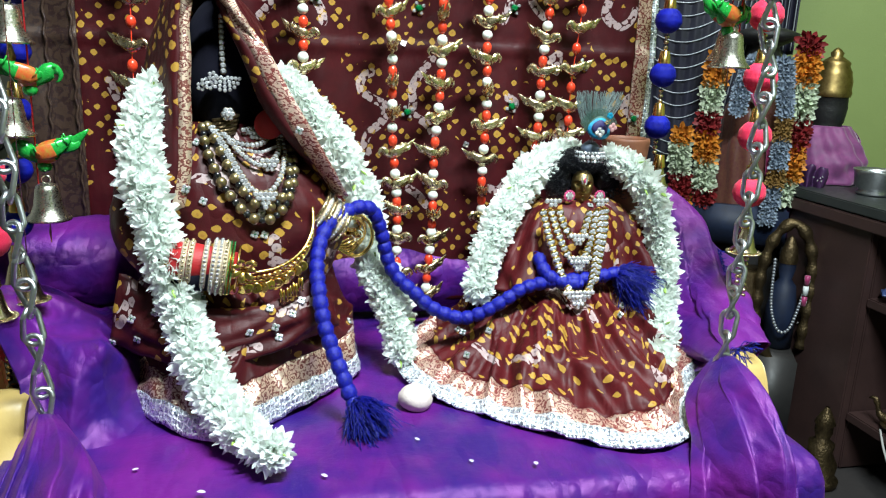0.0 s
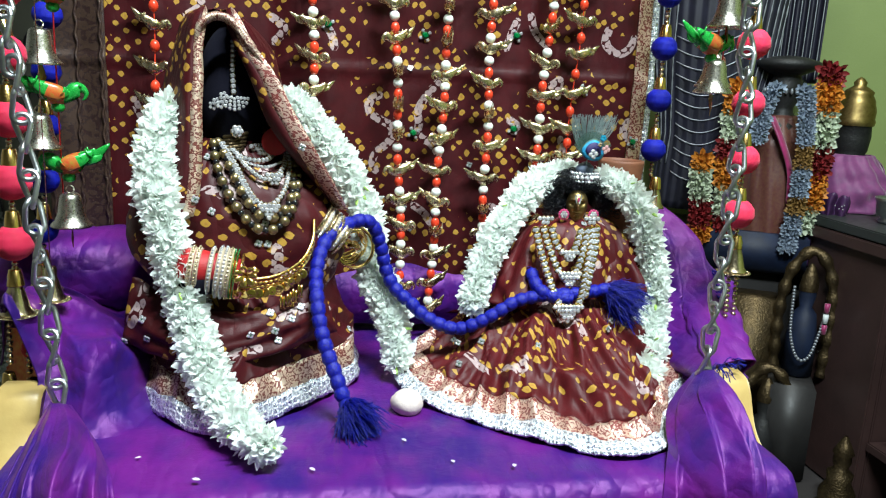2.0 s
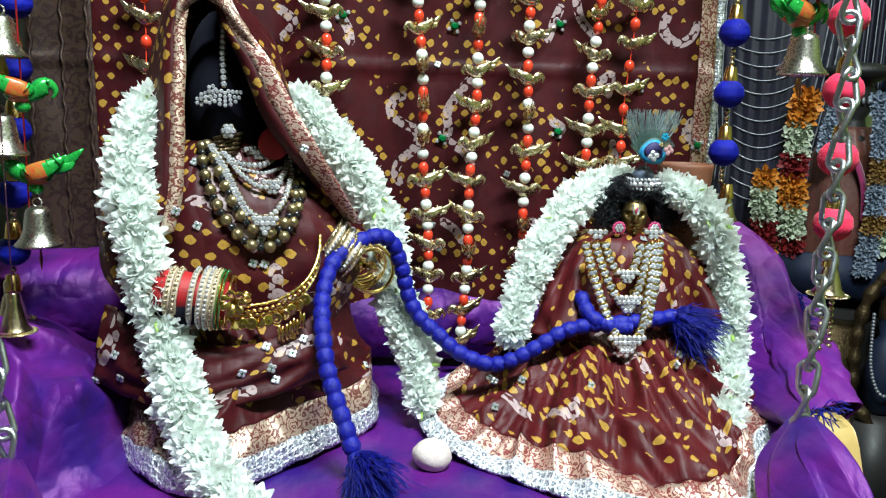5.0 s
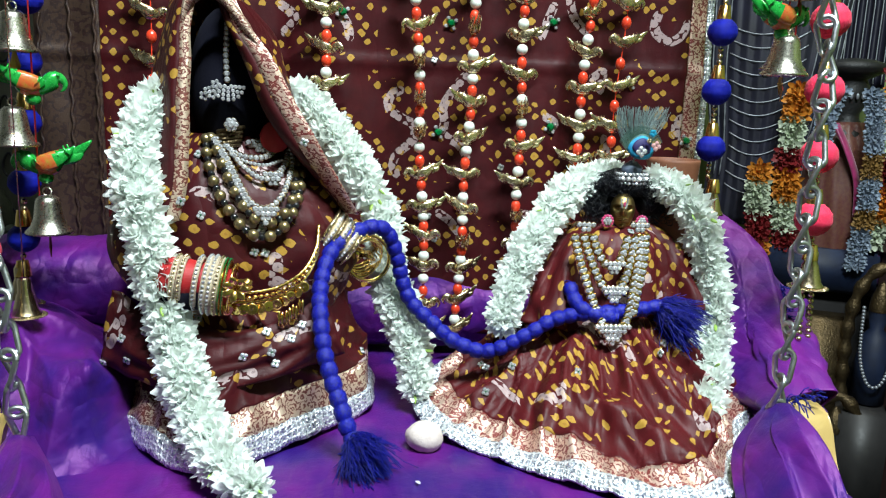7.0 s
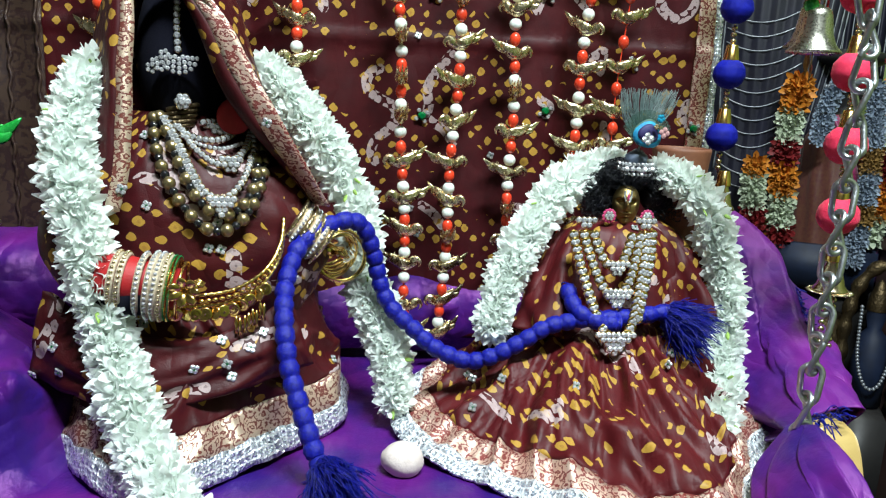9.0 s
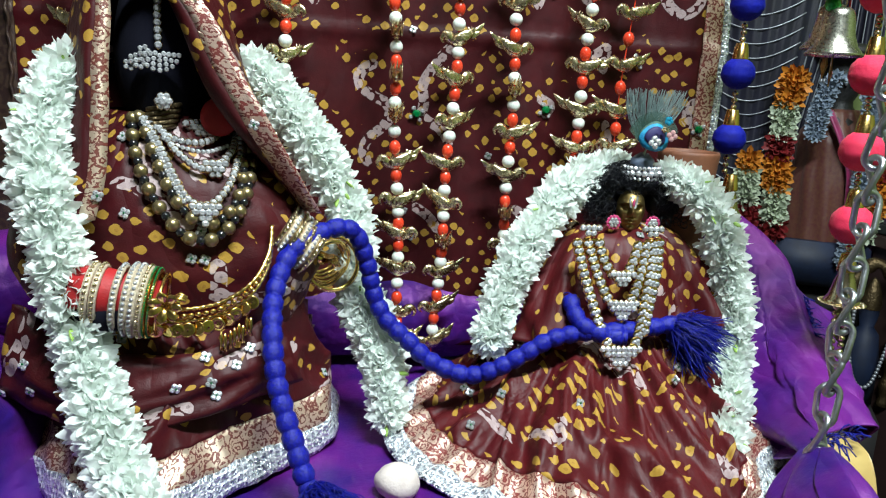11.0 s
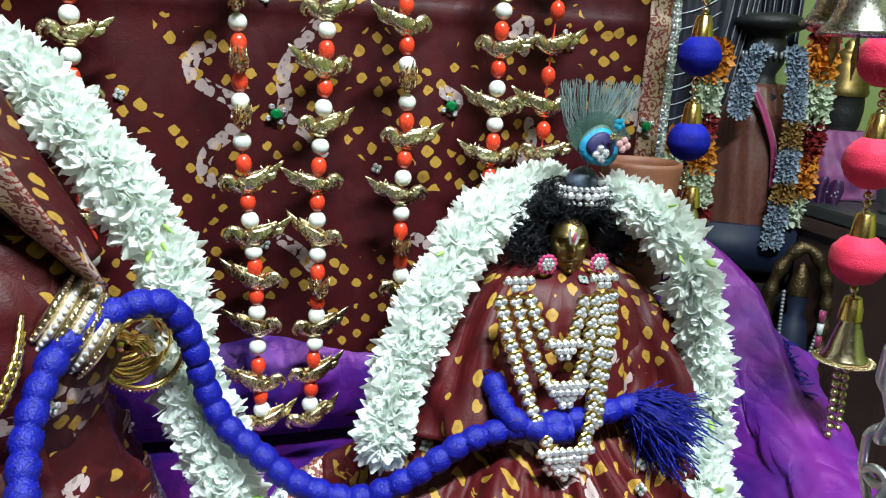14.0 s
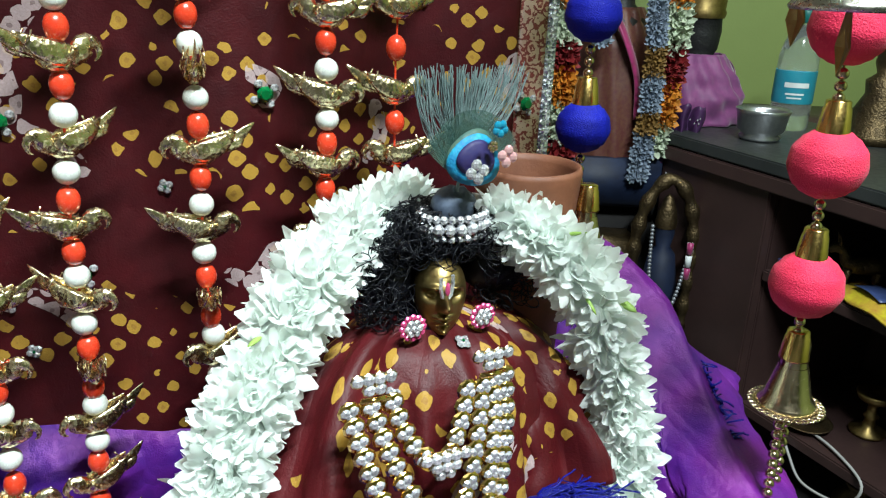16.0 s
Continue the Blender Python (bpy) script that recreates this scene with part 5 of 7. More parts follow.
REDB = plain("red_lacquer", (0.62, 0.015, 0.012), None, 0.25, coat=0.5)
ax = V((0.985, 0.0, -0.15))
v, f = tube_data([(-0.182, 0.147, 0.7405), (-0.165, 0.147, 0.7385), (-0.148, 0.147, 0.7350), (-0.1315, 0.147, 0.7325)], [0.0165, 0.0160, 0.0150, 0.0135], 24)
part("cuff", Bag().add(v, f).mesh("cuff", REDCLOTH), sari, "plain red cloth cuff")
c0 = V((-0.1720, 0.1460, 0.7390))
for d, w, r_, mat, bumps, lab in ((0.000, 0.0022, 0.0178, IVORY, GOLD_PALE, "gold bangle set with pale stones"), (0.0050, 0.0022, 0.0180, IVORY, GOLD_PALE, "gold bangle set with pale stones"), (0.0165, 0.0021, 0.0196, IVORY, STONE_CUT, "white stone-studded bangle"),
                                  (0.0232, 0.0021, 0.0212, IVORY, STONE_CUT, "broad stone-studded bangle"), (0.0275, 0.0021, 0.0214, IVORY, STONE_CUT, "broad stone-studded bangle"), (0.0318, 0.0020, 0.0214, IVORY, GOLD_PALE, "broad bangle with gilt studs"),
                                  (0.0350, 0.0011, 0.0208, GOLD_SMOOTH, EMERALD, "thin gold bangle with green stones"), (0.0376, 0.0011, 0.0206, GOLD_SMOOTH, EMERALD, "thin gold bangle with green stones"), (0.0420, 0.0010, 0.0190, GOLD_SMOOTH, None, "thin plain gold bangle")):
    bangle("bangle", c0 + ax * d, ax, r_, w, mat, lab + " on the idol's wrist", bumps, "bangles on one wrist")
ax2 = V((0.80, 0.10, -0.58))
for k in range(7):
    bangle("bangle", V((-0.0640, 0.2080, 0.7690)) + ax2 * 0.0044 * k, ax2, 0.0195 - 0.0003 * k, 0.0021, IVORY if k % 2 else GOLD_PALE, ("ivory" if k % 2 else "gold") + " stone-set bangle in a stack on the forearm", STONE_CUT if k % 2 else GOLD_PALE, "stacked gold bangles")
bangle("large_bangle", (-0.0270, 0.236, 0.7390), (0.30, -0.92, 0.22), 0.0205, 0.0014, GOLD_SMOOTH, "large twisted gold bangle hung on the gilded hand", GOLD_PALE, "")
for k in range(4):
    bangle("bangle", (-0.0290 - 0.0022 * k, 0.2390 + 0.0022 * k, 0.7390 + 0.0016 * k), (0.50, -0.80, -0.20), 0.0172 - 0.0004 * k, 0.0012, GOLD_SMOOTH, "thin gold bangle in a stack inside the large one", GOLD_PALE, "stacked gold bangles")
bangle("large_bangle", (-0.0330, 0.238, 0.7395), (0.55, -0.80, 0.10), 0.0185, 0.0012, GOLD_SMOOTH, "gold bangle hung loosely on the gilded hand", None, "")
# gilt flower in the nearer hand
fl = thing("gilt_flower", (-0.126, 0.128, 0.744), "gilt metal flower held in the idol's hand", "ornament")
v, f = ball_data(0.0036, 0.0016, 0.0052, 8, 6)
pet = mesh_of("gilt_petal", v, f, GOLD_SMOOTH)
for k in range(7):
    a = 2 * math.pi * k / 7
    part("gilt_petal", pet, fl, "", Matrix.Translation(V((-0.1250, 0.1255, 0.7370)) + V((0.0055 * math.cos(a), -0.001, 0.0055 * math.sin(a)))) @ Matrix.Rotation(-a + math.pi / 2, 4, "Y") @ Matrix.Rotation(0.5, 4, "X"))

# necklaces of the small idol: four strands of heart-shaped stones
neck3 = thing("stone_necklace", (0.2, 0.21, 0.73), "four-strand clear-stone necklace with pointed pendants on the small idol", "necklace")


def heart_data(r):
    v1, f1 = gem_data(r * 0.62)
    out = Bag()
    out.add(v1, f1, 0, Matrix.Translation((-r * 0.45, 0, r * 0.2)))
    out.add(v1, f1, 0, Matrix.Translation((r * 0.45, 0, r * 0.2)))
    v2, f2 = gem_data(r * 0.6)
    out.add(v2, f2, 0, Matrix.Translation((0, 0, -r * 0.45)))
    return out


heart = heart_data(0.0034)
heart.add(*ball_data(0.0046, 0.0016, 0.0046, 10, 5), 1, Matrix.Translation((0, 0.0008, 0)))
heart = heart.mesh("heart_stone", [STONE_CUT, GOLD_SMOOTH], False)
goldclip = mesh_of("gold_clip", *block_data(-0.006, 0.006, -0.001, 0.001, -0.0012, 0.0012, 0.0005), GOLD_SMOOTH)
def fall(u, v):
    """A place on the strands, which hang free in front of the pleats."""
    x, z = sp(u, v)
    return V((x, min(chest(SMALL, x, z, 0.006).y, 0.212) - 0.38 * max(0, 0.765 - z), z))


for line in ([(1006, 398), (1010, 430), (1018, 470), (1028, 508), (1040, 530), (1056, 530), (1074, 508), (1090, 470), (1102, 435), (1112, 398)],
             [(1021, 398), (1026, 425), (1034, 452), (1044, 472), (1060, 478), (1076, 462), (1090, 432), (1102, 400)],
             [(1036, 398), (1040, 418), (1050, 436), (1064, 440), (1078, 424), (1090, 400)],
             [(1120, 396), (1112, 432), (1098, 470), (1082, 504)]):
    strung(neck3, "heart_stone", [fall(*q) for q in line], heart, 0.0056)
for u, v_, w, h in ((1046, 524, 0.030, 0.020), (1058, 470, 0.026, 0.018), (1062, 434, 0.020, 0.013)):
    pendant(neck3, fall(u, v_) + V((0, -0.003, 0)), w, h, stone_m, 0.0040)
for u in (1024, 1110):
    pendant(neck3, fall(u, 376), 0.016, 0.010, stone_m, 0.0042)
    part("gold_clip", goldclip, neck3, "", Matrix.Translation(fall(u, 392)))
# small four-stone sequins sewn over the clothes
sq = Bag()
for k in range(4):
    a = k * math.pi / 2 + 0.4
    v, f = gem_data(0.0019)
    sq.add(v, f, 0, Matrix.Translation((0.0021 * math.cos(a), 0, 0.0021 * math.sin(a))))
sq.add(*ball_data(0.0007, 0.0008, 0.0007, 6, 4), 1, Matrix.Translation((0, -0.0012, 0)))
sq.add(*ball_data(0.0030, 0.0004, 0.0030, 10, 4), 0)
sequin_me = sq.mesh("stone_sequin", [STONE_CUT, EMERALD], False)
bpy.context.view_layer.update()
deps = bpy.context.evaluated_depsgraph_get()
rnd = random.Random(31)


def sew(parent, x0, x1, z0, z1, count):
    """Sew sequins on the cloth of parent where a line from the front meets it."""
    made = 0
    for _ in range(count * 6):
        x, z = rnd.uniform(x0, x1), rnd.uniform(z0, z1)
        hit, p, nrm, _i, ob, _m = scene.ray_cast(deps, V((x, -0.3, z + 0.25)), V((0, 0.9, -0.42)).normalized())
        if hit and ob.parent == parent and ob.name.split(".")[0] in ("skirt", "bodice", "lap_fold", "field", "veil_border"):
            if nrm.y > 0:
                nrm = -nrm
            part("stone_sequin", sequin_me, parent, "", Matrix.Translation(p + nrm * 0.001) @ nrm.to_track_quat("-Y", "Z").to_matrix().to_4x4())
            made += 1
        if made >= count:
            break


sew(sari, -0.24, -0.03, 0.61, 0.82, 26)
sew(dress, 0.03, 0.28, 0.60, 0.78, 16)
sew(back, -0.27, 0.30, 0.74, 1.0, 6)

# ---- flower garlands ----
def floret(seed):
    """A small double white flower: layered pointed petals round a tight middle."""
    r = random.Random(seed)
    verts, faces = [(0, 0, 0)], []
    for ring, (n, tilt, L, w) in enumerate(((6, 1.10, 0.0128, 0.0068), (5, 0.62, 0.0126, 0.0062), (4, 0.22, 0.0100, 0.0050))):
        for k in range(n):
            a = 2 * math.pi * (k + 0.5 * (ring % 2) + r.uniform(-0.2, 0.2)) / n
            tl, LL = tilt + r.uniform(-0.2, 0.2), L * r.uniform(0.85, 1.2)
            m = Matrix.Rotation(a, 4, "Z") @ Matrix.Rotation(tl, 4, "Y")
            o = len(verts)
            verts += [tuple(m @ V(p)) for p in ((-0.0002, w * 0.5, LL * 0.35), (0.0008, 0, LL * 0.38), (-0.0002, -w * 0.5, LL * 0.35),
                                                (-0.0004, w * 0.46, LL * 0.74), (0.0004, 0, LL * 0.78), (-0.0004, -w * 0.46, LL * 0.74), (-0.0012, w * 0.09, LL), (-0.0012, -w * 0.09, LL))]
            faces += [(0, o + 1, o), (0, o + 2, o + 1), (o, o + 1, o + 4, o + 3), (o + 1, o + 2, o + 5, o + 4), (o + 3, o + 4, o + 6), (o + 4, o + 5, o + 7), (o + 4, o + 7, o + 6)]
    b = Bag().add(verts, faces)
    return b


FLO = [floret(s) for s in range(5)]
FLO_ME = [b.mesh("flower", PETAL) for b in FLO]
leaf_me = mesh_of("sepal", *tube_data([(0, 0, 0), (0, 0, 0.003), (0, 0, 0.006), (0, 0, 0.008)], [0.0006, 0.0016, 0.0013, 0.0003], 6, 0.5), SEPAL)


def garland(name, label, curves, r0, seed):
    """Florets set all round a cord; those facing the front are pieces of their own, the rest one mesh."""
    t = thing(name, curves[0][-1], label, "garland")
    rnd = random.Random(seed)
    rest, singles, greens = Bag(), 0, 0
    todo = []
    for pts in curves:
        cur = spline(pts, 120)
        L = length(cur)
        rows = int(L / 0.0088)
        cur = spline(pts, rows)
        v, f = tube_data(cur, r0 * 0.62, 10)
        part("core", Bag().add(v, f).mesh("core", PETAL), t)
        tan = np.gradient(cur[:, :3], axis=0)
        for i in range(rows):
            d = V(tan[i]).normalized()
            side = d.cross(V((0, 1, 0.15))).normalized()
            up = side.cross(d).normalized()
            n = 8
            swell = 1 + 0.07 * math.sin(i * 0.8 + seed) + 0.06 * math.sin(i * 0.31)
            end = min(1.0, 0.75 + 0.05 * min(i, rows - 1 - i))
            for k in range(n):
                a = 2 * math.pi * (k + 0.5 * (i % 2)) / n + rnd.uniform(-0.22, 0.22)
                out = side * math.cos(a) + up * math.sin(a)
                todo.append((V(cur[i]) + out * (r0 * swell * end - 0.0052) + d * rnd.uniform(-0.002, 0.002), out, d, rnd.random(), rnd.uniform(0, 6.28)))
        for i, sgn in ((0, -1), (rows - 1, 1)):
            d = V(tan[i]).normalized() * sgn
            side = d.cross(V((0, 1, 0.15))).normalized()
            up = side.cross(d).normalized()
            for k in range(9):
                a = k * 2.4
                out = (d + (side * math.cos(a) + up * math.sin(a)) * (0.25 + 0.09 * k)).normalized()
                todo.append((V(cur[i]) + out * r0 * 0.45, out, d, rnd.random(), rnd.uniform(0, 6.28)))
    front = [q for q in todo if q[1].y < -0.1]
    stepn = max(1, len(front) // 290 + 1)
    for i, (p, out, d, a, spin) in enumerate(todo):
        way = (out + d * rnd.uniform(-0.55, 0.25) + V((rnd.gauss(0, 0.2), rnd.gauss(0, 0.2), rnd.gauss(0, 0.2)))).normalized()
        m = Matrix.Translation(p) @ turn_to(way, spin) @ Matrix.Scale(0.80 + 0.35 * a, 4)
        if a < 0.035 and out.y < -0.3:
            part("sepal", leaf_me, t, "green sepal between the flowers", Matrix.Translation(p + out * 0.004) @ turn_to(way + d * 0.8, spin) @ Matrix.Scale(1.2, 4))
            continue
        if out.y < -0.1 and i % stepn == 0 and singles < 290:
            part("flower", FLO_ME[i % 5], t, "", m)
            singles += 1
        elif out.y < 0.55:
            q = FLO[i % 5]
            rest.add(q.v, q.f, 0, m)
    tagged(part("flower_mass", rest.mesh("flower_mass", PETAL), t), kind="stuff")


garland("flower_garland", "long garland of white flowers round the tall idol's neck",
        [[(-0.194, 0.195, 0.872), (-0.202, 0.180, 0.851), (-0.204, 0.170, 0.830), (-0.200, 0.158, 0.799), (-0.193, 0.149, 0.768), (-0.185, 0.146, 0.736), (-0.175, 0.140, 0.703), (-0.165, 0.128, 0.672), (-0.152, 0.112, 0.644), (-0.136, 0.090, 0.628), (-0.119, 0.062, 0.624), (-0.106, 0.044, 0.623)],
         [(-0.088, 0.290, 0.878), (-0.072, 0.285, 0.858), (-0.052, 0.278, 0.834), (-0.032, 0.274, 0.805), (-0.016, 0.270, 0.774), (-0.011, 0.262, 0.739), (-0.005, 0.252, 0.709), (0.009, 0.235, 0.677), (0.016, 0.222, 0.650), (0.019, 0.214, 0.628)]], 0.0140, 1)
garland("flower_garland", "white flower garland round the small idol",
        [[(0.212, 0.302, 0.812), (0.194, 0.292, 0.810), (0.169, 0.274, 0.803), (0.145, 0.256, 0.786), (0.126, 0.242, 0.762), (0.111, 0.232, 0.736), (0.100, 0.222, 0.710), (0.094, 0.214, 0.692)],
         [(0.246, 0.268, 0.811), (0.257, 0.250, 0.805), (0.272, 0.239, 0.788), (0.284, 0.236, 0.760), (0.293, 0.230, 0.721), (0.294, 0.222, 0.684), (0.288, 0.206, 0.656), (0.275, 0.180, 0.636), (0.262, 0.156, 0.625)]], 0.0126, 2)

# ---- braided blue cord with tassels ----
cord = thing("braided_cord", (0.06, 0.17, 0.64), "thick braided royal-blue silk cord joining both idols", "cord")


def braid(pts, r, name="cord"):
    L = length(spline(pts, 200))
    n = int(L / 0.0011)
    cur = spline(pts, n)
    rad = [r * (0.66 + 0.37 * abs(math.sin(math.pi * i * 0.0011 / 0.0112)) ** 0.4) * (1 + 0.05 * nz(i * 0.09, 3)) for i in range(n)]
    b = Bag()
    v, f = tube_data(cur, rad, 20)
    v = [tuple(np.array(p) + 0.00028 * math.sin(j * 2.1 + (j // 20) * 0.9)) for j, p in enumerate(v)]
    b.add(v, f)
    part(name, b.mesh(name, CORDSILK), cord)
    w = Bag()
    for k in range(int(L / 0.0112)):
        i = min(n - 2, int(k * 0.0112 / 0.0011))
        d = (V(cur[i + 1]) - V(cur[i])).normalized()
        m = Matrix.Translation(V(cur[i])) @ turn_to(d)
        ring = [m @ V((r * 0.60 * math.cos(t), r * 0.60 * math.sin(t), r * 0.45 * math.cos(t))) for t in np.linspace(0, 2 * math.pi, 13)]
        w.add(*tube_data(ring, 0.0006, 4))
    tagged(part("binding", w.mesh("binding", BLUE_SILK), cord), kind="stuff")


braid([(-0.040, 0.112, 0.628), (-0.047, 0.120, 0.647), (-0.055, 0.130, 0.667), (-0.061, 0.139, 0.687), (-0.0645, 0.152, 0.711), (-0.0650, 0.170, 0.731), (-0.060, 0.185, 0.749), (-0.051, 0.195, 0.761), (-0.037, 0.205, 0.768), (-0.021, 0.212, 0.771), (-0.010, 0.218, 0.764), (-0.002, 0.222, 0.744), (0.004, 0.222, 0.720),
       (0.013, 0.218, 0.702), (0.030, 0.212, 0.687), (0.047, 0.207, 0.673), (0.072, 0.202, 0.664), (0.092, 0.198, 0.669), (0.113, 0.196, 0.681), (0.134, 0.196, 0.694), (0.153, 0.196, 0.699), (0.172, 0.194, 0.702), (0.194, 0.194, 0.703), (0.212, 0.197, 0.704), (0.229, 0.200, 0.706)], 0.0066)
braid([(0.153, 0.215, 0.722), (0.154, 0.204, 0.713), (0.160, 0.195, 0.705), (0.174, 0.191, 0.700), (0.190, 0.189, 0.699)], 0.0066)


def tassel(root, way, L, spread, seed):
    rnd = random.Random(seed)
    b = Bag()
    root, way = V(root), V(way).normalized()
    b.add(*ball_data(0.007, 0.007, 0.007, 12, 8), 0, Matrix.Translation(root))
    m = turn_to(way)
    for i in range(760):
        a, r = rnd.uniform(0, 6.28), math.sqrt(rnd.random())
        o = m @ V((math.cos(a) * r, math.sin(a) * r, 0))
        ll = L * rnd.uniform(0.55, 1.05)
        bendv = V((rnd.gauss(0, 0.006), rnd.gauss(0, 0.006), rnd.gauss(0, 0.006)))
        pts = []
        for k in np.linspace(0, 1, 6):
            p = root + way * ll * k + o * (0.004 + spread * k ** 0.5) + bendv * k * k + V((0, 0, -0.006 * k * k)) + V((rnd.gauss(0, 0.0009), rnd.gauss(0, 0.0009), rnd.gauss(0, 0.0009)))
            p.z = max(p.z, 0.6035)
            pts.append(p)
        b.add(*tube_data(pts, 0.00042, 3, caps=False))
    part("tassel", b.mesh("tassel", BLUE_SILK), cord, "bushy blue thread tassel")


tassel((-0.038, 0.110, 0.625), (0.46, -0.60, -0.36), 0.031, 0.015, 4)
tassel((0.230, 0.200, 0.706), (0.80, -0.25, -0.34), 0.033, 0.016, 9)

# ---- hanging strings of beads and stamped parrots ----
pearl = mesh_of("pearl_bead", *ball_data(0.0057, 0.0057, 0.0056, 16, 10), PEARL)
coral = mesh_of("coral_bead", *ball_data(0.0050, 0.0050, 0.0064, 16, 10), CORAL)


def bird_bag(k=0, scale=1.0, flat=0.62):
    b = Bag()
    S_ = Matrix.Diagonal((scale, scale * flat, scale, 1))
    # body from the tail root to the curled beak
    b.add(*tube_data(spline([(-0.010, 0, 0.0030), (-0.005, 0, -0.0005), (0.002, 0, -0.0025), (0.008, 0, -0.0005), (0.0125, 0, 0.0035), (0.0160, 0, 0.0036), (0.0185, 0, 0.0002), (0.0172, 0, -0.0036), (0.0155, 0, -0.0044)], 20),
                     [0.0018, 0.0036, 0.0050, 0.0060, 0.0064, 0.0064, 0.0060, 0.0054, 0.0050, 0.0050, 0.0054, 0.0056, 0.0053, 0.0045, 0.0034, 0.0025, 0.0019, 0.0014, 0.0009, 0.0004], 12), k, S_)
    # two long tail feathers, curved upwards
    for i, (lift, ln) in enumerate(((0.0150, 0.028), (0.0085, 0.0225))):
        b.add(*tube_data(spline([(-0.006, 0, 0.0), (-0.013, 0.0012 * i, 0.0010 + lift * 0.18), (-0.020, 0.0012 * i, lift * 0.52), (-ln, 0, lift)], 9), [0.0007, 0.0011, 0.0014, 0.0015, 0.0015, 0.0014, 0.0011, 0.0007, 0.0002], 8, 2.3), k, S_)
    for s in (-1, 1):
        # folded wing with ribs, its tip lifted over the tail
        b.add(*tube_data(spline([(0.007, s * 0.0056, 0.001), (0.001, s * 0.0078, 0.0002), (-0.006, s * 0.0078, 0.0022), (-0.012, s * 0.0062, 0.0055), (-0.0175, s * 0.004, 0.0105)], 9), [0.0008, 0.0017, 0.0023, 0.0024, 0.0023, 0.0020, 0.0015, 0.0009, 0.0003], 8, 2.4), k, S_)
        for q in range(5):
            x_, z_ = 0.004 - q * 0.0042, 0.0003 + 0.00045 * q * q
            b.add(*tube_data([(x_ + 0.001, s * (0.0088 - 0.0003 * q), z_ + 0.0040), (x_ - 0.0005, s * (0.0100 - 0.0004 * q), z_ + 0.0008), (x_ - 0.003, s * (0.0090 - 0.0004 * q), z_ - 0.0022)], 0.0006, 4), k, S_)
        b.add(*ball_data(0.0013, 0.0012, 0.0013, 8, 5), k, S_ @ Matrix.Translation((0.0146, s * 0.0046, 0.0056)))
    return b


birds = [bird_bag().mesh("parrot", GOLD)]
rnd = random.Random(21)
PITCH = 0.0363


def bead_string(x_high, x_low, z_low, zs, faces, first, seed, alike=True, z_high=1.44):
    """zs and faces: heights of the parrots and which way each looks (+ towards +x, - towards -x, 0 end on)."""
    t = thing("bead_string", (x_high, 0.338, z_high), "hanging string of pearl and coral beads with stamped golden parrots", "bead string", "bead strings before the backdrop")
    r = random.Random(seed)

    def at(z):
        return V((x_high + (x_low - x_high) * (0.95 - z) / 0.28 + 0.0012 * math.sin(z * 40 + seed), 0.338, z))

    v, f = tube_data([at(z) for z in np.linspace(z_high, z_low, 40)], 0.0006, 5)
    part("thread", Bag().add(v, f).mesh("thread", CORAL), t)
    above = int((z_high - 0.02 - zs[0]) / PITCH)
    rows = [(zs[0] + PITCH * k, r.choice("+-0+-")) for k in range(above, 0, -1)] + list(zip(zs, faces))
    i = first + above
    for k, (z, way) in enumerate(rows):
        yaw = {"+": 0, "-": math.pi, "0": math.pi / 2}[way] + r.gauss(0, 0.25)
        part("parrot", birds[0], t, "", Matrix.Translation(at(z) + V((0, -0.001, 0))) @ Matrix.Rotation(yaw, 4, "Z") @ Matrix.Rotation(r.gauss(0.0, 0.07), 4, "Y") @ Matrix.Scale(0.86 * r.uniform(0.95, 1.05), 4))
        gap = z - rows[k + 1][0] if k + 1 < len(rows) else PITCH
        a, c = ((coral, pearl) if (i + k) % 2 else (pearl, coral)) if alike else (coral, None)
        for me, d in ((a, 0.35), (c, 0.69)) if alike else ((a, 0.5),):
            q = at(z - d * gap)
            if q.z > z_low:
                part("coral_bead" if me is coral else "pearl_bead", me, t, "", Matrix.Translation(q) @ Matrix.Rotation(r.uniform(0, 6), 4, "Z"))


bead_string(-0.234, -0.228, 0.740, [0.950, 0.906, 0.868, 0.830, 0.790], "+++-+", 0, 1, False)
bead_string(-0.071, -0.066, 0.740, [0.961, 0.925, 0.891, 0.856, 0.820, 0.784], "++-+-+", 0, 2)
bead_string(0.018, 0.034, 0.640, [0.950, 0.915, 0.880, 0.846, 0.806, 0.772, 0.743, 0.711, 0.671, 0.643], "-000--+++-", 1, 3)
bead_string(0.075, 0.068, 0.632, [0.950, 0.913, 0.879, 0.843, 0.806, 0.772, 0.736, 0.709, 0.676, 0.643], "0-+-++0---", 1, 4)
bead_string(0.124, 0.128, 0.715, [0.945, 0.907, 0.872, 0.836, 0.799, 0.764, 0.735], "-+0-+0-", 0, 5)
bead_string(0.190, 0.178, 0.740, [0.971, 0.932, 0.896, 0.859, 0.825, 0.790, 0.755], "-+-++-+", 1, 6)
bead_string(0.226, 0.214, 0.790, [0.944, 0.900, 0.860, 0.828], "--+-", 0, 7, False)

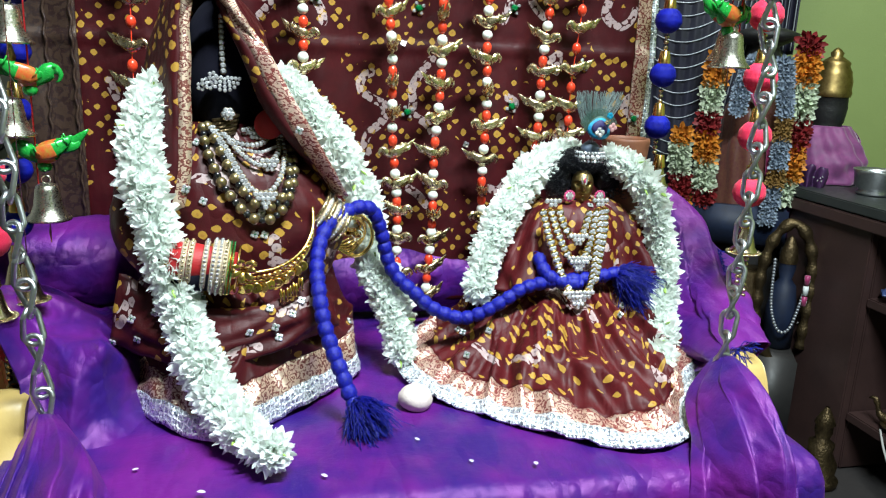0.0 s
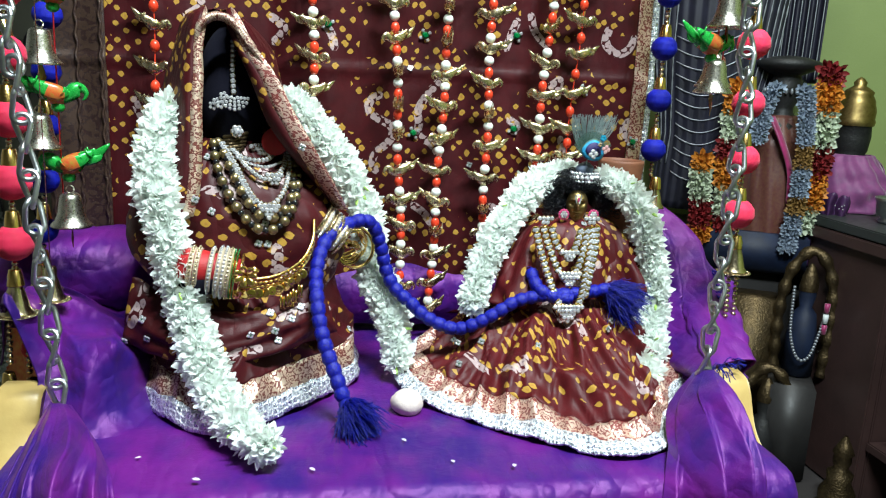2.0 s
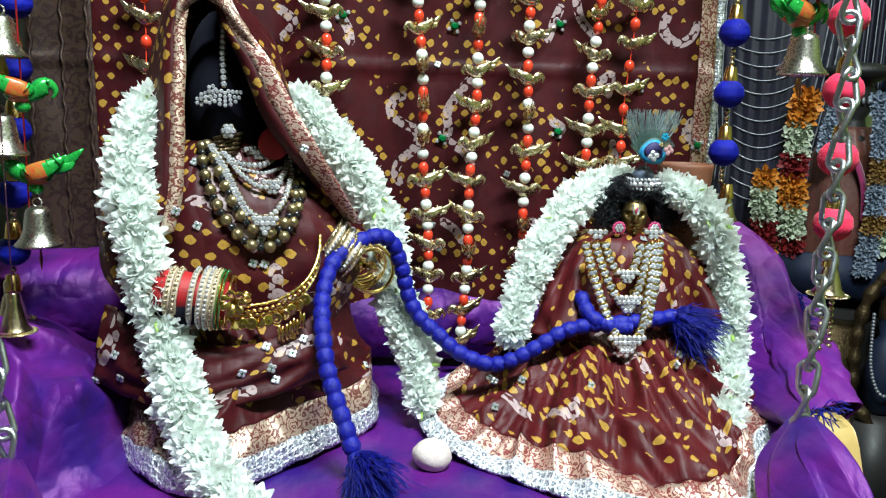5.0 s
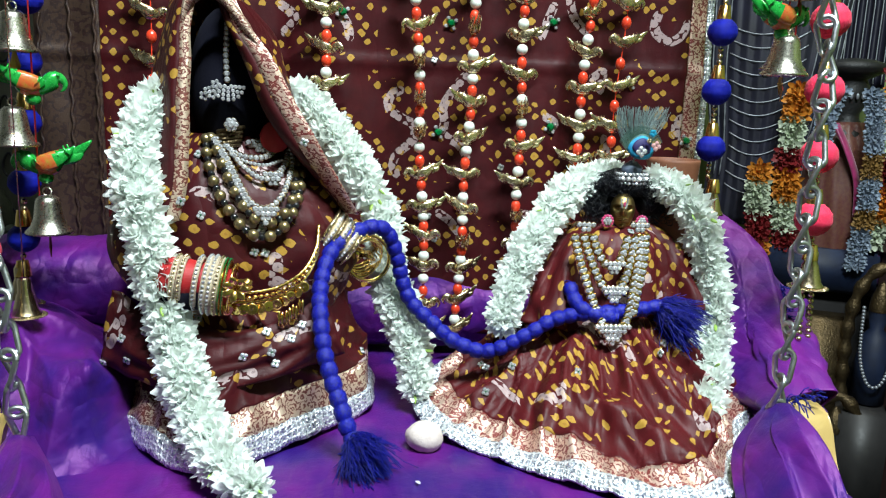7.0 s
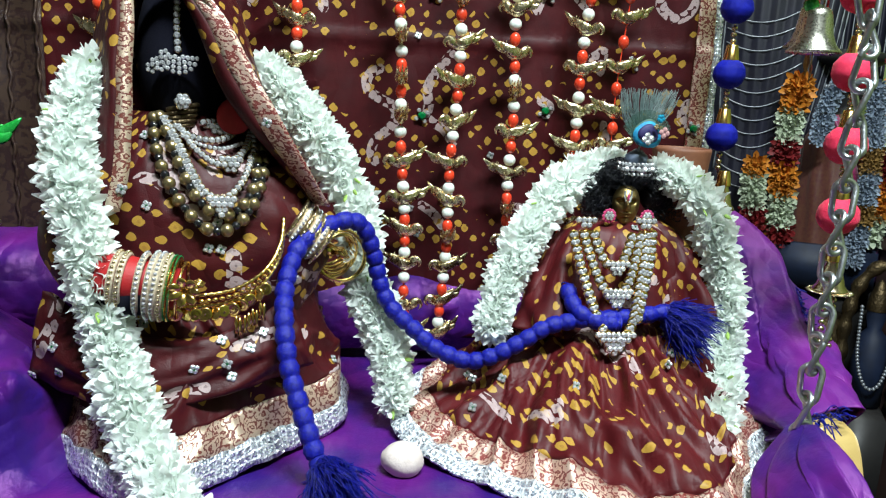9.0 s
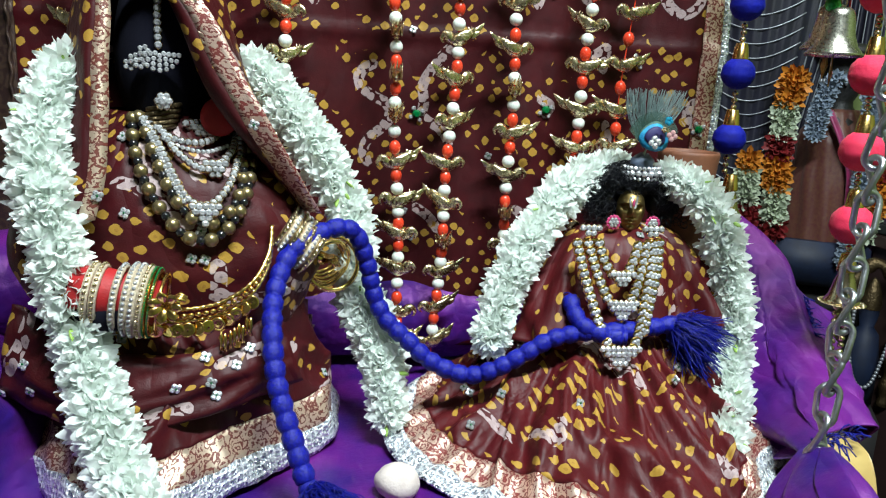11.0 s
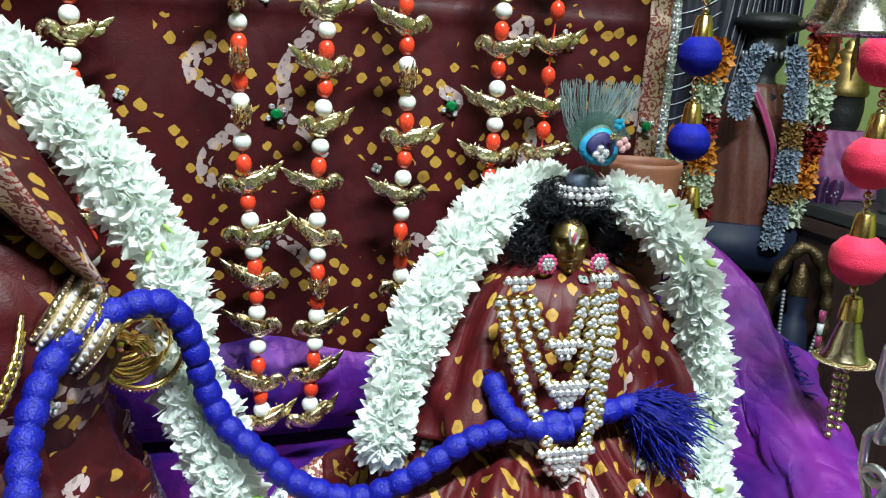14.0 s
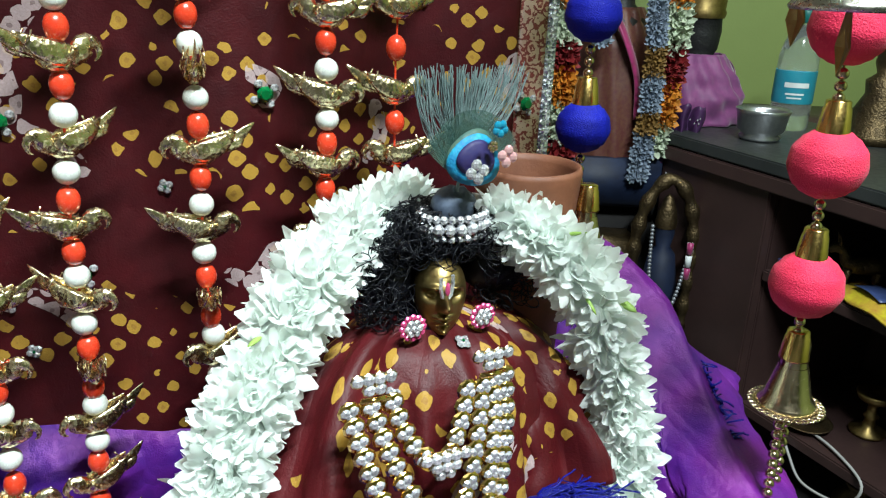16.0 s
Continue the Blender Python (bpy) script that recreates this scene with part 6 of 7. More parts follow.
# ---- swing chains ----
def link_mesh():
    a, h = 0.0066, 0.0072
    pts = [(a * math.cos(t), 0, h + a * math.sin(t)) for t in np.linspace(0, math.pi, 12)] + [(a * math.cos(t), 0, -h + a * math.sin(t)) for t in np.linspace(math.pi, 2 * math.pi, 12)]
    # twisted a quarter turn along its length
    out = []
    for x, y, z in pts:
        tw = 0.75 * z / (h + a)
        out.append((x * math.cos(tw), x * math.sin(tw), z))
    n, sides = len(out), 8
    v, f = tube_data(out + out[:2], 0.0021, sides, caps=False)
    return mesh_of("chain_link", v[:n * sides] + v[n * sides:(n + 1) * sides], f[:n * sides], STEEL)


link_me = link_mesh()


def chain(pts, label):
    t = thing("swing_chain", pts[0], label, "chain", "swing chains")
    n = int(length(spline(pts, 100)) / 0.0200)
    cur = spline(pts, n)
    r = random.Random(n)
    for i, p in enumerate(cur):
        d = V(cur[max(i - 1, 0)]) - V(cur[min(i + 1, n - 1)])
        part("chain_link", link_me, t, "", Matrix.Translation(V(p)) @ turn_to(d) @ Matrix.Rotation((math.pi / 4 if i % 2 else -math.pi / 4) + r.gauss(0, 0.15), 4, "Z"))


chain([(-0.330, 0.090, 1.45), (-0.290, 0.090, 0.950), (-0.283, 0.090, 0.894), (-0.277, 0.090, 0.784), (-0.272, 0.090, 0.718), (-0.267, 0.090, 0.625)], "galvanised steel chain holding the swing seat")
chain([(0.300, 0.092, 1.45), (0.289, 0.092, 0.985), (0.293, 0.091, 0.926), (0.292, 0.090, 0.836), (0.290, 0.090, 0.762), (0.287, 0.090, 0.648)], "galvanised steel chain holding the swing seat")

# ---- pompom hangers ----
cap_me = mesh_of("cap", *lathe_data([(0.0005, 0.0142), (0.0044, 0.0141), (0.0050, 0.0136), (0.0052, 0.0112), (0.0056, 0.0108), (0.0068, 0.0008), (0.0071, 0.0), (0.0064, 0.0)], 20), GOLD_SMOOTH)
seed_me = mesh_of("gold_bead", *ball_data(0.0026, 0.0026, 0.0025, 12, 8), GOLD_PALE)
tiny_me = mesh_of("gold_bead", *ball_data(0.0027, 0.0027, 0.0025, 10, 6), GOLD_PALE)


def pom_mesh(r, mat):
    v, f = ball_data(r, r, r * 0.95, 36, 24)
    v = [tuple(np.array(p) * (1 + 0.012 * math.sin(p[2] / r * 40) + 0.02 * nz(p[0] * 160, p[1] * 160, p[2] * 160))) for p in v]
    return mesh_of("pompom", v, f, mat)


v, f = lathe_data([(0.004, 0.030), (0.0052, 0.028), (0.0052, 0.020), (0.0062, 0.016), (0.0075, 0.008), (0.0105, 0.001), (0.0120, -0.001), (0.0128, -0.0008), (0.0116, 0.0012), (0.0095, 0.004), (0.006, 0.018)], 28)
bell_gold = mesh_of("bell_cup", v, f, GOLD_PALE)
rim = Bag()
for k in range(30):
    a = 2 * math.pi * k / 30
    ring = [V((0.0142 * math.cos(a), 0.0142 * math.sin(a), -0.001)) + V((0.0014 * math.cos(t) * math.cos(a), 0.0014 * math.cos(t) * math.sin(a), 0)) + V((-math.sin(a), math.cos(a), 0)) * 0.0014 * math.sin(t) for t in np.linspace(0, 6.283, 8)]
    rim.add(*tube_data(ring, 0.0005, 4))
rim_me = rim.mesh("filigree_rim", GOLD_PALE)


def hanger(x, y, zs, r, mat, label, end, group, lean=0.0, top=1.45):
    t = thing("pompom_hanger", (x, y, top), label, "hanging decoration", group)
    me = pom_mesh(r, mat)
    z0 = zs[0]

    def at(z):
        return V((x + lean * (z0 - z), y, z))

    low = min(zs) - r
    gap = zs[0] - zs[1]
    up = [zs[0] + gap * k for k in range(int((top - zs[0]) / gap), 0, -1)]
    for z in up + list(zs):
        pm = part("pompom", me, t, "", Matrix.Translation(at(z)) @ Matrix.Rotation(z * 50, 4, "Z"))
        part("cap", cap_me, pm, "", Matrix.Translation(at(z + r * 0.80)))
        room_ = gap - 2 * r - 0.0142 + r * 0.2
        nb = max(1, int(round(room_ / 0.0050)))
        for k in range(nb):
            part("gold_bead", seed_me, t, "", Matrix.Translation(at(z - r - (k + 0.5) * room_ / nb)))
    v, f = tube_data([at(top), at(low - 0.02)], 0.0005, 5)
    part("thread", Bag().add(v, f).mesh("thread", GOLD_PALE), t)
    if end:
        zb = low - 0.045
        bc = part("bell_cup", bell_gold, t, "", Matrix.Translation(at(zb)) @ Matrix.Scale(1.12, 4))
        part("cap", cap_me, bc, "", Matrix.Translation(at(zb + 0.024)))
        part("filigree_rim", rim_me, bc, "", Matrix.Translation(at(zb)) @ Matrix.Scale(1.12, 4))
        for s, drop in ((-0.0062, end), (0.0066, end + 0.008)):
            for k in range(int(drop / 0.0056)):
                part("gold_bead", tiny_me, t, "", Matrix.Translation(at(zb - 0.004 - k * 0.0056) + V((s, 0.002 * s / 0.004, 0))))
            e = at(zb - drop) + V((s * 1.3, 0.5 * s, -0.016))
            pm = part("pompom", RED_POM, t, "red velvet pompom", Matrix.Translation(e + V((0, 0, -0.014))))
            part("cap", cap_me, pm, "", Matrix.Translation(e + V((0, 0, -0.002))) @ Matrix.Scale(0.95, 4))
            part("cap", cap_me, pm, "", Matrix.Translation(e + V((0, 0, -0.034))) @ Matrix.Scale(0.6, 4))
    return t


RED_POM = pom_mesh(0.0122, RED)
hanger(0.3585, 0.200, [0.9580, 0.9000, 0.8440, 0.7880], 0.0160, PINK, "hanging string of pink pompoms with gold caps and bell", 0.055, "pompom hangers", 0.045)
hanger(0.316, 0.310, [0.955, 0.898, 0.842], 0.0142, BLUE, "hanging string of royal-blue pompoms with gold caps", 0, "pompom hangers", 0.0)
tb = thing("small_bell", (0.322, 0.308, 0.78), "small gold bell ending the blue pompom string", "bell")
part("bell_cup", bell_gold, tb, "", Matrix.Translation((0.322, 0.308, 0.776)))
part("cap", cap_me, tb, "", Matrix.Translation((0.322, 0.308, 0.797)))
hanger(-0.3115, 0.150, [0.9110, 0.8600, 0.8090, 0.7580], 0.0160, PINK, "hanging string of pink pompoms with gold caps and bell", 0.048, "pompom hangers", -0.02)
hanger(-0.309, 0.250, [0.948, 0.898, 0.848, 0.797, 0.749], 0.0130, BLUE, "hanging string of royal-blue pompoms with gold caps", 0.03, "pompom hangers", -0.07)

# bells with painted parrots
v, f = lathe_data([(0.0004, 0.0300), (0.006, 0.0295), (0.0085, 0.0275), (0.0095, 0.024), (0.0112, 0.012), (0.0138, 0.005), (0.0172, 0.0012), (0.0182, 0.0), (0.0176, -0.0012), (0.0165, 0.0004), (0.0125, 0.006), (0.0085, 0.022), (0.0005, 0.027)], 32)
bell_me = mesh_of("bell_cup", v, f, BELLMETAL)
REDP = plain("red_paint", (0.55, 0.04, 0.02), (0.35, 0.20, 0.03), 0.3, scale=260, coat=0.4)
green_bird = Bag()
gb_ = bird_bag(0, 1.25, 0.8)
green_bird.v, green_bird.f, green_bird.uv = gb_.v, gb_.f, gb_.uv
green_bird.k = [1 if sum(gb_.v[i][0] for i in q) / len(q) < 0.004 and sum(gb_.v[i][0] for i in q) / len(q) > -0.009 else 0 for q in gb_.f]
green_bird.add(*ball_data(0.006, 0.005, 0.005, 10, 6), 0, Matrix.Translation((0.0, 0, -0.012)))
green_me = green_bird.mesh("parrot", [GREEN, REDP])


def bell_string(x, y, items, label):
    t = thing("bell_string", (x, y, 1.45), label, "bell string", "bell and parrot strings")
    lo = min(z for _, z, _, _ in items)
    v, f = tube_data([(x, y, 1.45), (x, y, lo + 0.02)], 0.0007, 5)
    part("thread", Bag().add(v, f).mesh("thread", RED), t)
    for kind, z, dx, yaw in items:
        if kind == "bell":
            bc = part("bell_cup", bell_me, t, "", Matrix.Translation((x + dx, y, z)))
            ring = [V((x + dx + 0.0035 * math.cos(a), y, z + 0.033 + 0.0035 * math.sin(a))) for a in np.linspace(0, 6.283, 12)]
            leaf = [(0.0, 0, 0.004), (0.0, 0, -0.006), (0.0045, 0, -0.012), (-0.0045, 0, -0.012), (0.0, 0.0012, -0.012), (0.0, 0, -0.021)]
            lob = part("clapper", mesh_of("clapper", leaf, [(1, 2, 4), (1, 4, 3), (4, 2, 5), (4, 5, 3), (0, 2, 1), (0, 1, 3)], BRASS, smooth=False), bc, "leaf-shaped brass clapper", Matrix.Translation((x + dx, y, z)) @ Matrix.Rotation(z * 60, 4, "Z"))
            lob.modifiers.new("thickness", "SOLIDIFY").thickness = 0.0006
            part("bell_ring", Bag().add(*tube_data(ring, 0.0007, 5)).mesh("bell_ring", BELLMETAL), bc)
        else:
            part("parrot", green_me, t, "green and red painted parrot", Matrix.Translation((x + dx, y, z)) @ Matrix.Rotation(yaw, 4, "Z"))


ZS = [1.40, 1.33, 1.26, 1.19, 1.12, 1.05]
bell_string(0.300, 0.150, [("bell", 0.909, -0.006, 0), ("parrot", 0.952, -0.012, 0.2), ("bell", 0.968, 0.0, 0)] + [("bell", z, 0, 0) for z in ZS], "string of bell-metal bells and painted green parrots")
bell_string(0.312, 0.185, [("bell", 0.915, 0.0, 0)], "thin cord with one bell-metal bell")
bell_string(-0.292, 0.210, [("bell", 0.762, 0.006, 0), ("parrot", 0.818, 0.006, 3.3), ("bell", 0.832, -0.016, 0), ("parrot", 0.880, 0.0, 0.3), ("bell", 0.905, -0.012, 0), ("parrot", 0.965, 0.0, 3.0)] + [("bell", z, 0, 0) for z in ZS], "string of bell-metal bells and painted green parrots")
tb = thing("small_bell", (-0.296, 0.19, 0.70), "small gold bell hanging beside the chain", "bell")
part("bell_cup", bell_gold, tb, "", Matrix.Translation((-0.300, 0.19, 0.698)))
part("filigree_rim", rim_me, tb, "", Matrix.Translation((-0.300, 0.19, 0.698)))
v, f = tube_data([(-0.300, 0.19, 0.725), (-0.3, 0.19, 1.45)], 0.0005, 5)
part("thread", Bag().add(v, f).mesh("thread", GOLD_PALE), tb)
# the beam from which everything hangs, above the view
beam = thing("swing_frame_beam", (0, 0.2, 1.45), "yellow-painted wooden top beam carrying the chains and strings", "beam")
v, f = block_data(-0.45, 0.45, 0.06, 0.40, 1.44, 1.49, 0.006)
part("beam", mesh_of("beam", v, f, WOOD), beam)

# ---- stone and pot ----
v, f = ball_data(0.0155, 0.0135, 0.0125, 28, 18)
v = [tuple(np.array(p) * (1 + 0.10 * nz(p[0] * 90, p[1] * 90, p[2] * 90) + 0.04 * nz(p[0] * 260, p[1] * 260, p[2] * 260))) for p in v]
st = new("white_stone", mesh_of("white_stone", v, f, PALE))
st.location = (0.020, 0.138, 0.6135)
tagged(st, "rounded off-white clay lump lying on the purple silk", "stone")
v, f = lathe_data([(0.001, 0.0), (0.017, 0.0), (0.0185, 0.004), (0.018, 0.08), (0.020, 0.15), (0.0232, 0.205), (0.0248, 0.222), (0.0254, 0.2265), (0.0248, 0.229), (0.0232, 0.229), (0.0222, 0.2255), (0.0205, 0.205), (0.017, 0.15), (0.001, 0.14)], 36)
pot = new("terracotta_cup", mesh_of("terracotta_cup", v, f, TERRA))
pot.location = (0.2665, 0.282, 0.603)
tagged(pot, "tall unglazed terracotta cup behind the small idol", "cup")

# petals fallen on the seat and the arm
petal_me = mesh_of("petal", [(0, 0, 0), (0.0022, 0.002, 0.0006), (-0.0022, 0.002, 0.0006), (0.0026, 0.006, 0.0012), (-0.0026, 0.006, 0.0012), (0, 0.009, 0.0008), (0, 0.004, 0.0001)],
                   [(0, 1, 6), (0, 6, 2), (1, 3, 6), (6, 4, 2), (3, 5, 6), (6, 5, 4)], PETAL)
rnd = random.Random(77)
for x, y in ((-0.205, 0.060), (-0.150, 0.022), (0.012, 0.075), (0.045, 0.040), (-0.065, 0.030), (0.095, 0.030), (0.030, 0.150), (-0.232, 0.035)):
    pt = new("fallen_petal", petal_me)
    pt.matrix_world = Matrix.Translation((x, y, 0.6055)) @ Matrix.Rotation(rnd.uniform(0, 6), 4, "Z") @ Matrix.Scale(rnd.uniform(0.45, 0.8), 4)
    tagged(pt, "single fallen white petal lying on purple silk", "petal", "fallen petals")

# ---- altar behind the swing ----
ORANGE = plain("orange_petal", (0.62, 0.24, 0.02), (0.50, 0.16, 0.015), 0.6, vary=0.3)
CREAM = plain("cream_petal", (0.55, 0.60, 0.46), (0.42, 0.50, 0.36), 0.6, vary=0.3)
CRIMSON = plain("crimson_petal", (0.24, 0.012, 0.015), (0.14, 0.008, 0.010), 0.6, vary=0.3)
SLATE = plain("slate_blue_bead_flower", (0.26, 0.32, 0.40), (0.16, 0.20, 0.27), 0.6, vary=0.3)
OCHRE = plain("ochre_thread", (0.28, 0.16, 0.04), (0.18, 0.10, 0.03), 0.6)
MAGENTA = plain("magenta_silk", (0.38, 0.02, 0.14), (0.20, 0.02, 0.07), 0.45, scale=60, sheen=0.3)
ROSEWINE = plain("wine_gold_silk", (0.085, 0.016, 0.020), (0.12, 0.050, 0.026), 0.45, scale=130, bumpy=0.5, sheen=0.1)
PLUM = plain("plum_cloth", (0.22, 0.045, 0.17), (0.13, 0.03, 0.12), 0.6, scale=40, sheen=0.3)
NAVYCLOTH = plain("navy_black_cloth", (0.012, 0.012, 0.028), (0.006, 0.006, 0.012), 0.5, scale=25)
SILVERLINE = plain("silver_trim", (0.36, 0.38, 0.42), (0.22, 0.24, 0.27), 0.4, 0.6, scale=200)
BLUECLOTH = plain("blue_cloth", (0.006, 0.016, 0.05), (0.004, 0.008, 0.025), 0.6, scale=30)
DARKSTONE = plain("black_stone", (0.010, 0.010, 0.011), (0.006, 0.006, 0.006), 0.55, scale=40, fine=200, bumpy=0.5, dist=0.002)
ALTAR = plain("dark_altar_stone", (0.03, 0.028, 0.028), (0.018, 0.017, 0.017), 0.5, scale=10, fine=120)
WATER = plain("clear_plastic", (0.85, 0.93, 0.92), None, 0.08, alpha_glass=0.92, bumpy=0.05)
TEALCAP = plain("teal_plastic", (0.0, 0.12, 0.11), None, 0.4)
LABEL = plain("teal_label", (0.02, 0.26, 0.34), (0.015, 0.2, 0.29), 0.4)
WHITEINK = plain("white_print", (0.75, 0.8, 0.8), None, 0.5)
YELLOWPACK = plain("yellow_packet", (0.60, 0.52, 0.03), (0.45, 0.18, 0.05), 0.35, scale=55, coat=0.3)
BLUEPACK = plain("blue_print", (0.05, 0.08, 0.22), None, 0.4)
GREYPLASTIC = plain("grey_polythene", (0.10, 0.11, 0.12), (0.06, 0.065, 0.07), 0.3, scale=60)
CORDMAT = plain("white_cord", (0.42, 0.42, 0.40), None, 0.7)


def altar_block(name, u0, u1, w0, w1, z0, z1, mat, label, category="altar"):
    t = thing(name, room((u0 + u1) / 2, (w0 + w1) / 2, z0), label, category)
    v, f = block_data(u0, u1, w0, w1, z0, z1, 0.006)
    ob = part("step", mesh_of("step", [tuple(ROOM @ V(p)) for p in v], f, mat), t)
    return t


altar_block("altar_step", -0.30, 0.47, 1.62, 2.06, 0.002, 0.53, ALTAR, "dark stone altar step along the green wall")
altar_block("altar_cloth_block", 0.20, 0.46, 1.58, 1.615, 0.47, 0.57, BLUECLOTH, "blue cloth hanging over the altar edge", "cloth")
altar_block("brass_pedestal", 0.28, 0.41, 1.50, 1.60, 0.002, 0.42, BRASS_DARK, "tarnished brass-clad pedestal before the altar", "pedestal")

BLOOM = {m: FLO[0].mesh("bloom", m) for m in (ORANGE, CREAM, CRIMSON, SLATE, OCHRE)}


def bloom_strand(pts, bands, scale, label, per=3, gap=0.017):
    """A hanging strand of blooms in coloured bands, each band its own length."""
    t = thing("altar_garland", room(*pts[0]), label, "garland", "altar garlands")
    cur = spline([room(*p) for p in pts], 200)
    L = length(cur)
    n = int(L / gap)
    cur = spline(cur[::10], n)
    r = random.Random(int(pts[0][0] * 1000))
    bounds = np.cumsum([b[1] for b in bands]) / sum(b[1] for b in bands)
    v, f = tube_data(cur, 0.010, 8)
    part("core", Bag().add(v, f).mesh("core", bands[0][0]), t)
    for i, p in enumerate(cur):
        k = int(np.searchsorted(bounds, (i + 0.5) / n))
        for q in range(per):
            o = V((r.uniform(-1, 1), -1.0, r.uniform(-0.5, 0.5))).normalized()
            o = (V((0.95 * (q - (per - 1) / 2), -1.0, r.uniform(-0.3, 0.3)))).normalized()
            part("bloom", BLOOM[bands[min(k, len(bands) - 1)][0]], t, "", Matrix.Translation(V(p) + ROOM @ (o * 0.012)) @ turn_to(ROOM @ o, r.uniform(0, 6)) @ Matrix.Scale(scale * r.uniform(0.85, 1.15), 4))


W0 = 1.60
bloom_strand([(0.450, W0, 0.975), (0.455, W0, 0.90), (0.452, W0, 0.75), (0.440, W0, 0.58)], [(CRIMSON, 0.5), (ORANGE, 1.2), (CREAM, 1.5), (CRIMSON, 1.2), (ORANGE, 1.3), (CREAM, 1)], 2.0, "marigold and chrysanthemum garland on the altar idol")
bloom_strand([(0.255, W0, 0.93), (0.245, W0, 0.86), (0.245, W0, 0.72), (0.255, W0, 0.56)], [(ORANGE, 1.3), (CREAM, 1.6), (CRIMSON, 1.2), (ORANGE, 1.2), (CREAM, 1.5), (CRIMSON, 0.8)], 2.0, "marigold and chrysanthemum garland on the altar idol")
bloom_strand([(0.182, W0 - 0.02, 0.745), (0.186, W0 - 0.02, 0.66), (0.200, W0 - 0.02, 0.54)], [(ORANGE, 0.7), (CREAM, 1.3), (CRIMSON, 1.1), (ORANGE, 0.8)], 1.8, "short marigold garland on the altar")
bloom_strand([(0.398, W0 - 0.03, 0.93), (0.412, W0 - 0.03, 0.83), (0.415, W0 - 0.03, 0.68), (0.405, W0 - 0.03, 0.52)], [(SLATE, 2.2), (OCHRE, 0.8), (SLATE, 1.2), (OCHRE, 0.6), (SLATE, 1.6)], 1.2, "slate-blue flower strand on the altar idol", 3, 0.014)
bloom_strand([(0.330, W0 - 0.03, 0.93), (0.312, W0 - 0.03, 0.88), (0.306, W0 - 0.03, 0.80)], [(SLATE, 1)], 1.2, "slate-blue flower strand on the altar idol", 3, 0.014)

# draped standing idol in the middle of the altar
b = Bag()
b.add(*lathe_data([(0.001, 0.53), (0.085, 0.531), (0.088, 0.60), (0.075, 0.70), (0.066, 0.78), (0.060, 0.84), (0.028, 0.87), (0.026, 0.885), (0.040, 0.91), (0.042, 0.945), (0.034, 0.965), (0.050, 0.972), (0.078, 0.985), (0.080, 0.998), (0.045, 1.010), (0.001, 1.015)], 32), 0, Matrix.Translation(room(0.362, 1.70, 0)))
st = new("altar_idol", b.mesh("altar_idol", DARKSTONE))
tagged(st, "dark stone idol with a broad flat crown on the altar", "statue")
rb = thing("idol_robe", room(0.362, 1.70, 0.53), "wine and gold silk robe with a magenta sash", "robe")
P = []
for z in np.linspace(0.535, 0.865, 30):
    row = []
    for j in range(50):
        a = 2 * math.pi * j / 49
        k = np.interp(z, [0.53, 0.62, 0.72, 0.80, 0.865], [0.095, 0.092, 0.084, 0.078, 0.045]) * (1 + 0.05 * math.sin(a * 14 + z * 20) + 0.05 * nz(a * 2, z * 12))
        row.append(room(0.362, 1.70, z) + V((k * math.cos(a), k * math.sin(a), 0)))
    P.append(row)
sheet("robe", P, ROSEWINE, rb)
v, f = tube_data([room(u, w, z) for u, w, z in spline([(0.335, 1.615, 0.86), (0.365, 1.600, 0.80), (0.392, 1.605, 0.73), (0.40, 1.61, 0.65)], 20)], 0.014, 10, 0.4)
part("sash", Bag().add(v, f).mesh("sash", MAGENTA), rb, "magenta silk sash")
tr = thing("silver_choker", room(0.362, 1.655, 0.905), "silver fringe ornament across the idol's brow", "ornament")
me = mesh_of("silver_drop", *ball_data(0.004, 0.004, 0.008, 8, 6), SILVERLINE)
for k in range(11):
    a = -1.3 + 0.26 * k
    part("silver_drop", me, tr, "", Matrix.Translation(room(0.362 + 0.050 * math.sin(a), 1.70 - 0.050 * math.cos(a), 0.925)))

# black dress with silver lines on a taller figure
bd = thing("black_dress", room(0.18, 1.70, 0.60), "black dress with drooping silver chain lines on a tall figure", "dress")
P = []
for z in np.linspace(0.60, 1.42, 40):
    row = []
    for j in range(60):
        a = math.pi + math.pi * j / 59
        k = np.interp(z, [0.6, 0.8, 1.0, 1.2, 1.42], [0.13, 0.125, 0.155, 0.17, 0.12])
        row.append(room(0.18 + k * math.cos(a), 1.74 + 0.55 * k * math.sin(a) + 0.004 * math.sin(a * 30), z))
    P.append(row)
P = np.array(P)
sheet("dress", P, NAVYCLOTH, bd)


def dress_pt(s, z):
    a = math.pi + math.pi * s
    k = np.interp(z, [0.6, 0.8, 1.0, 1.2, 1.42], [0.13, 0.125, 0.155, 0.17, 0.12]) + 0.004
    return room(0.18 + k * math.cos(a), 1.74 + 0.55 * k * math.sin(a) - 0.002, z)


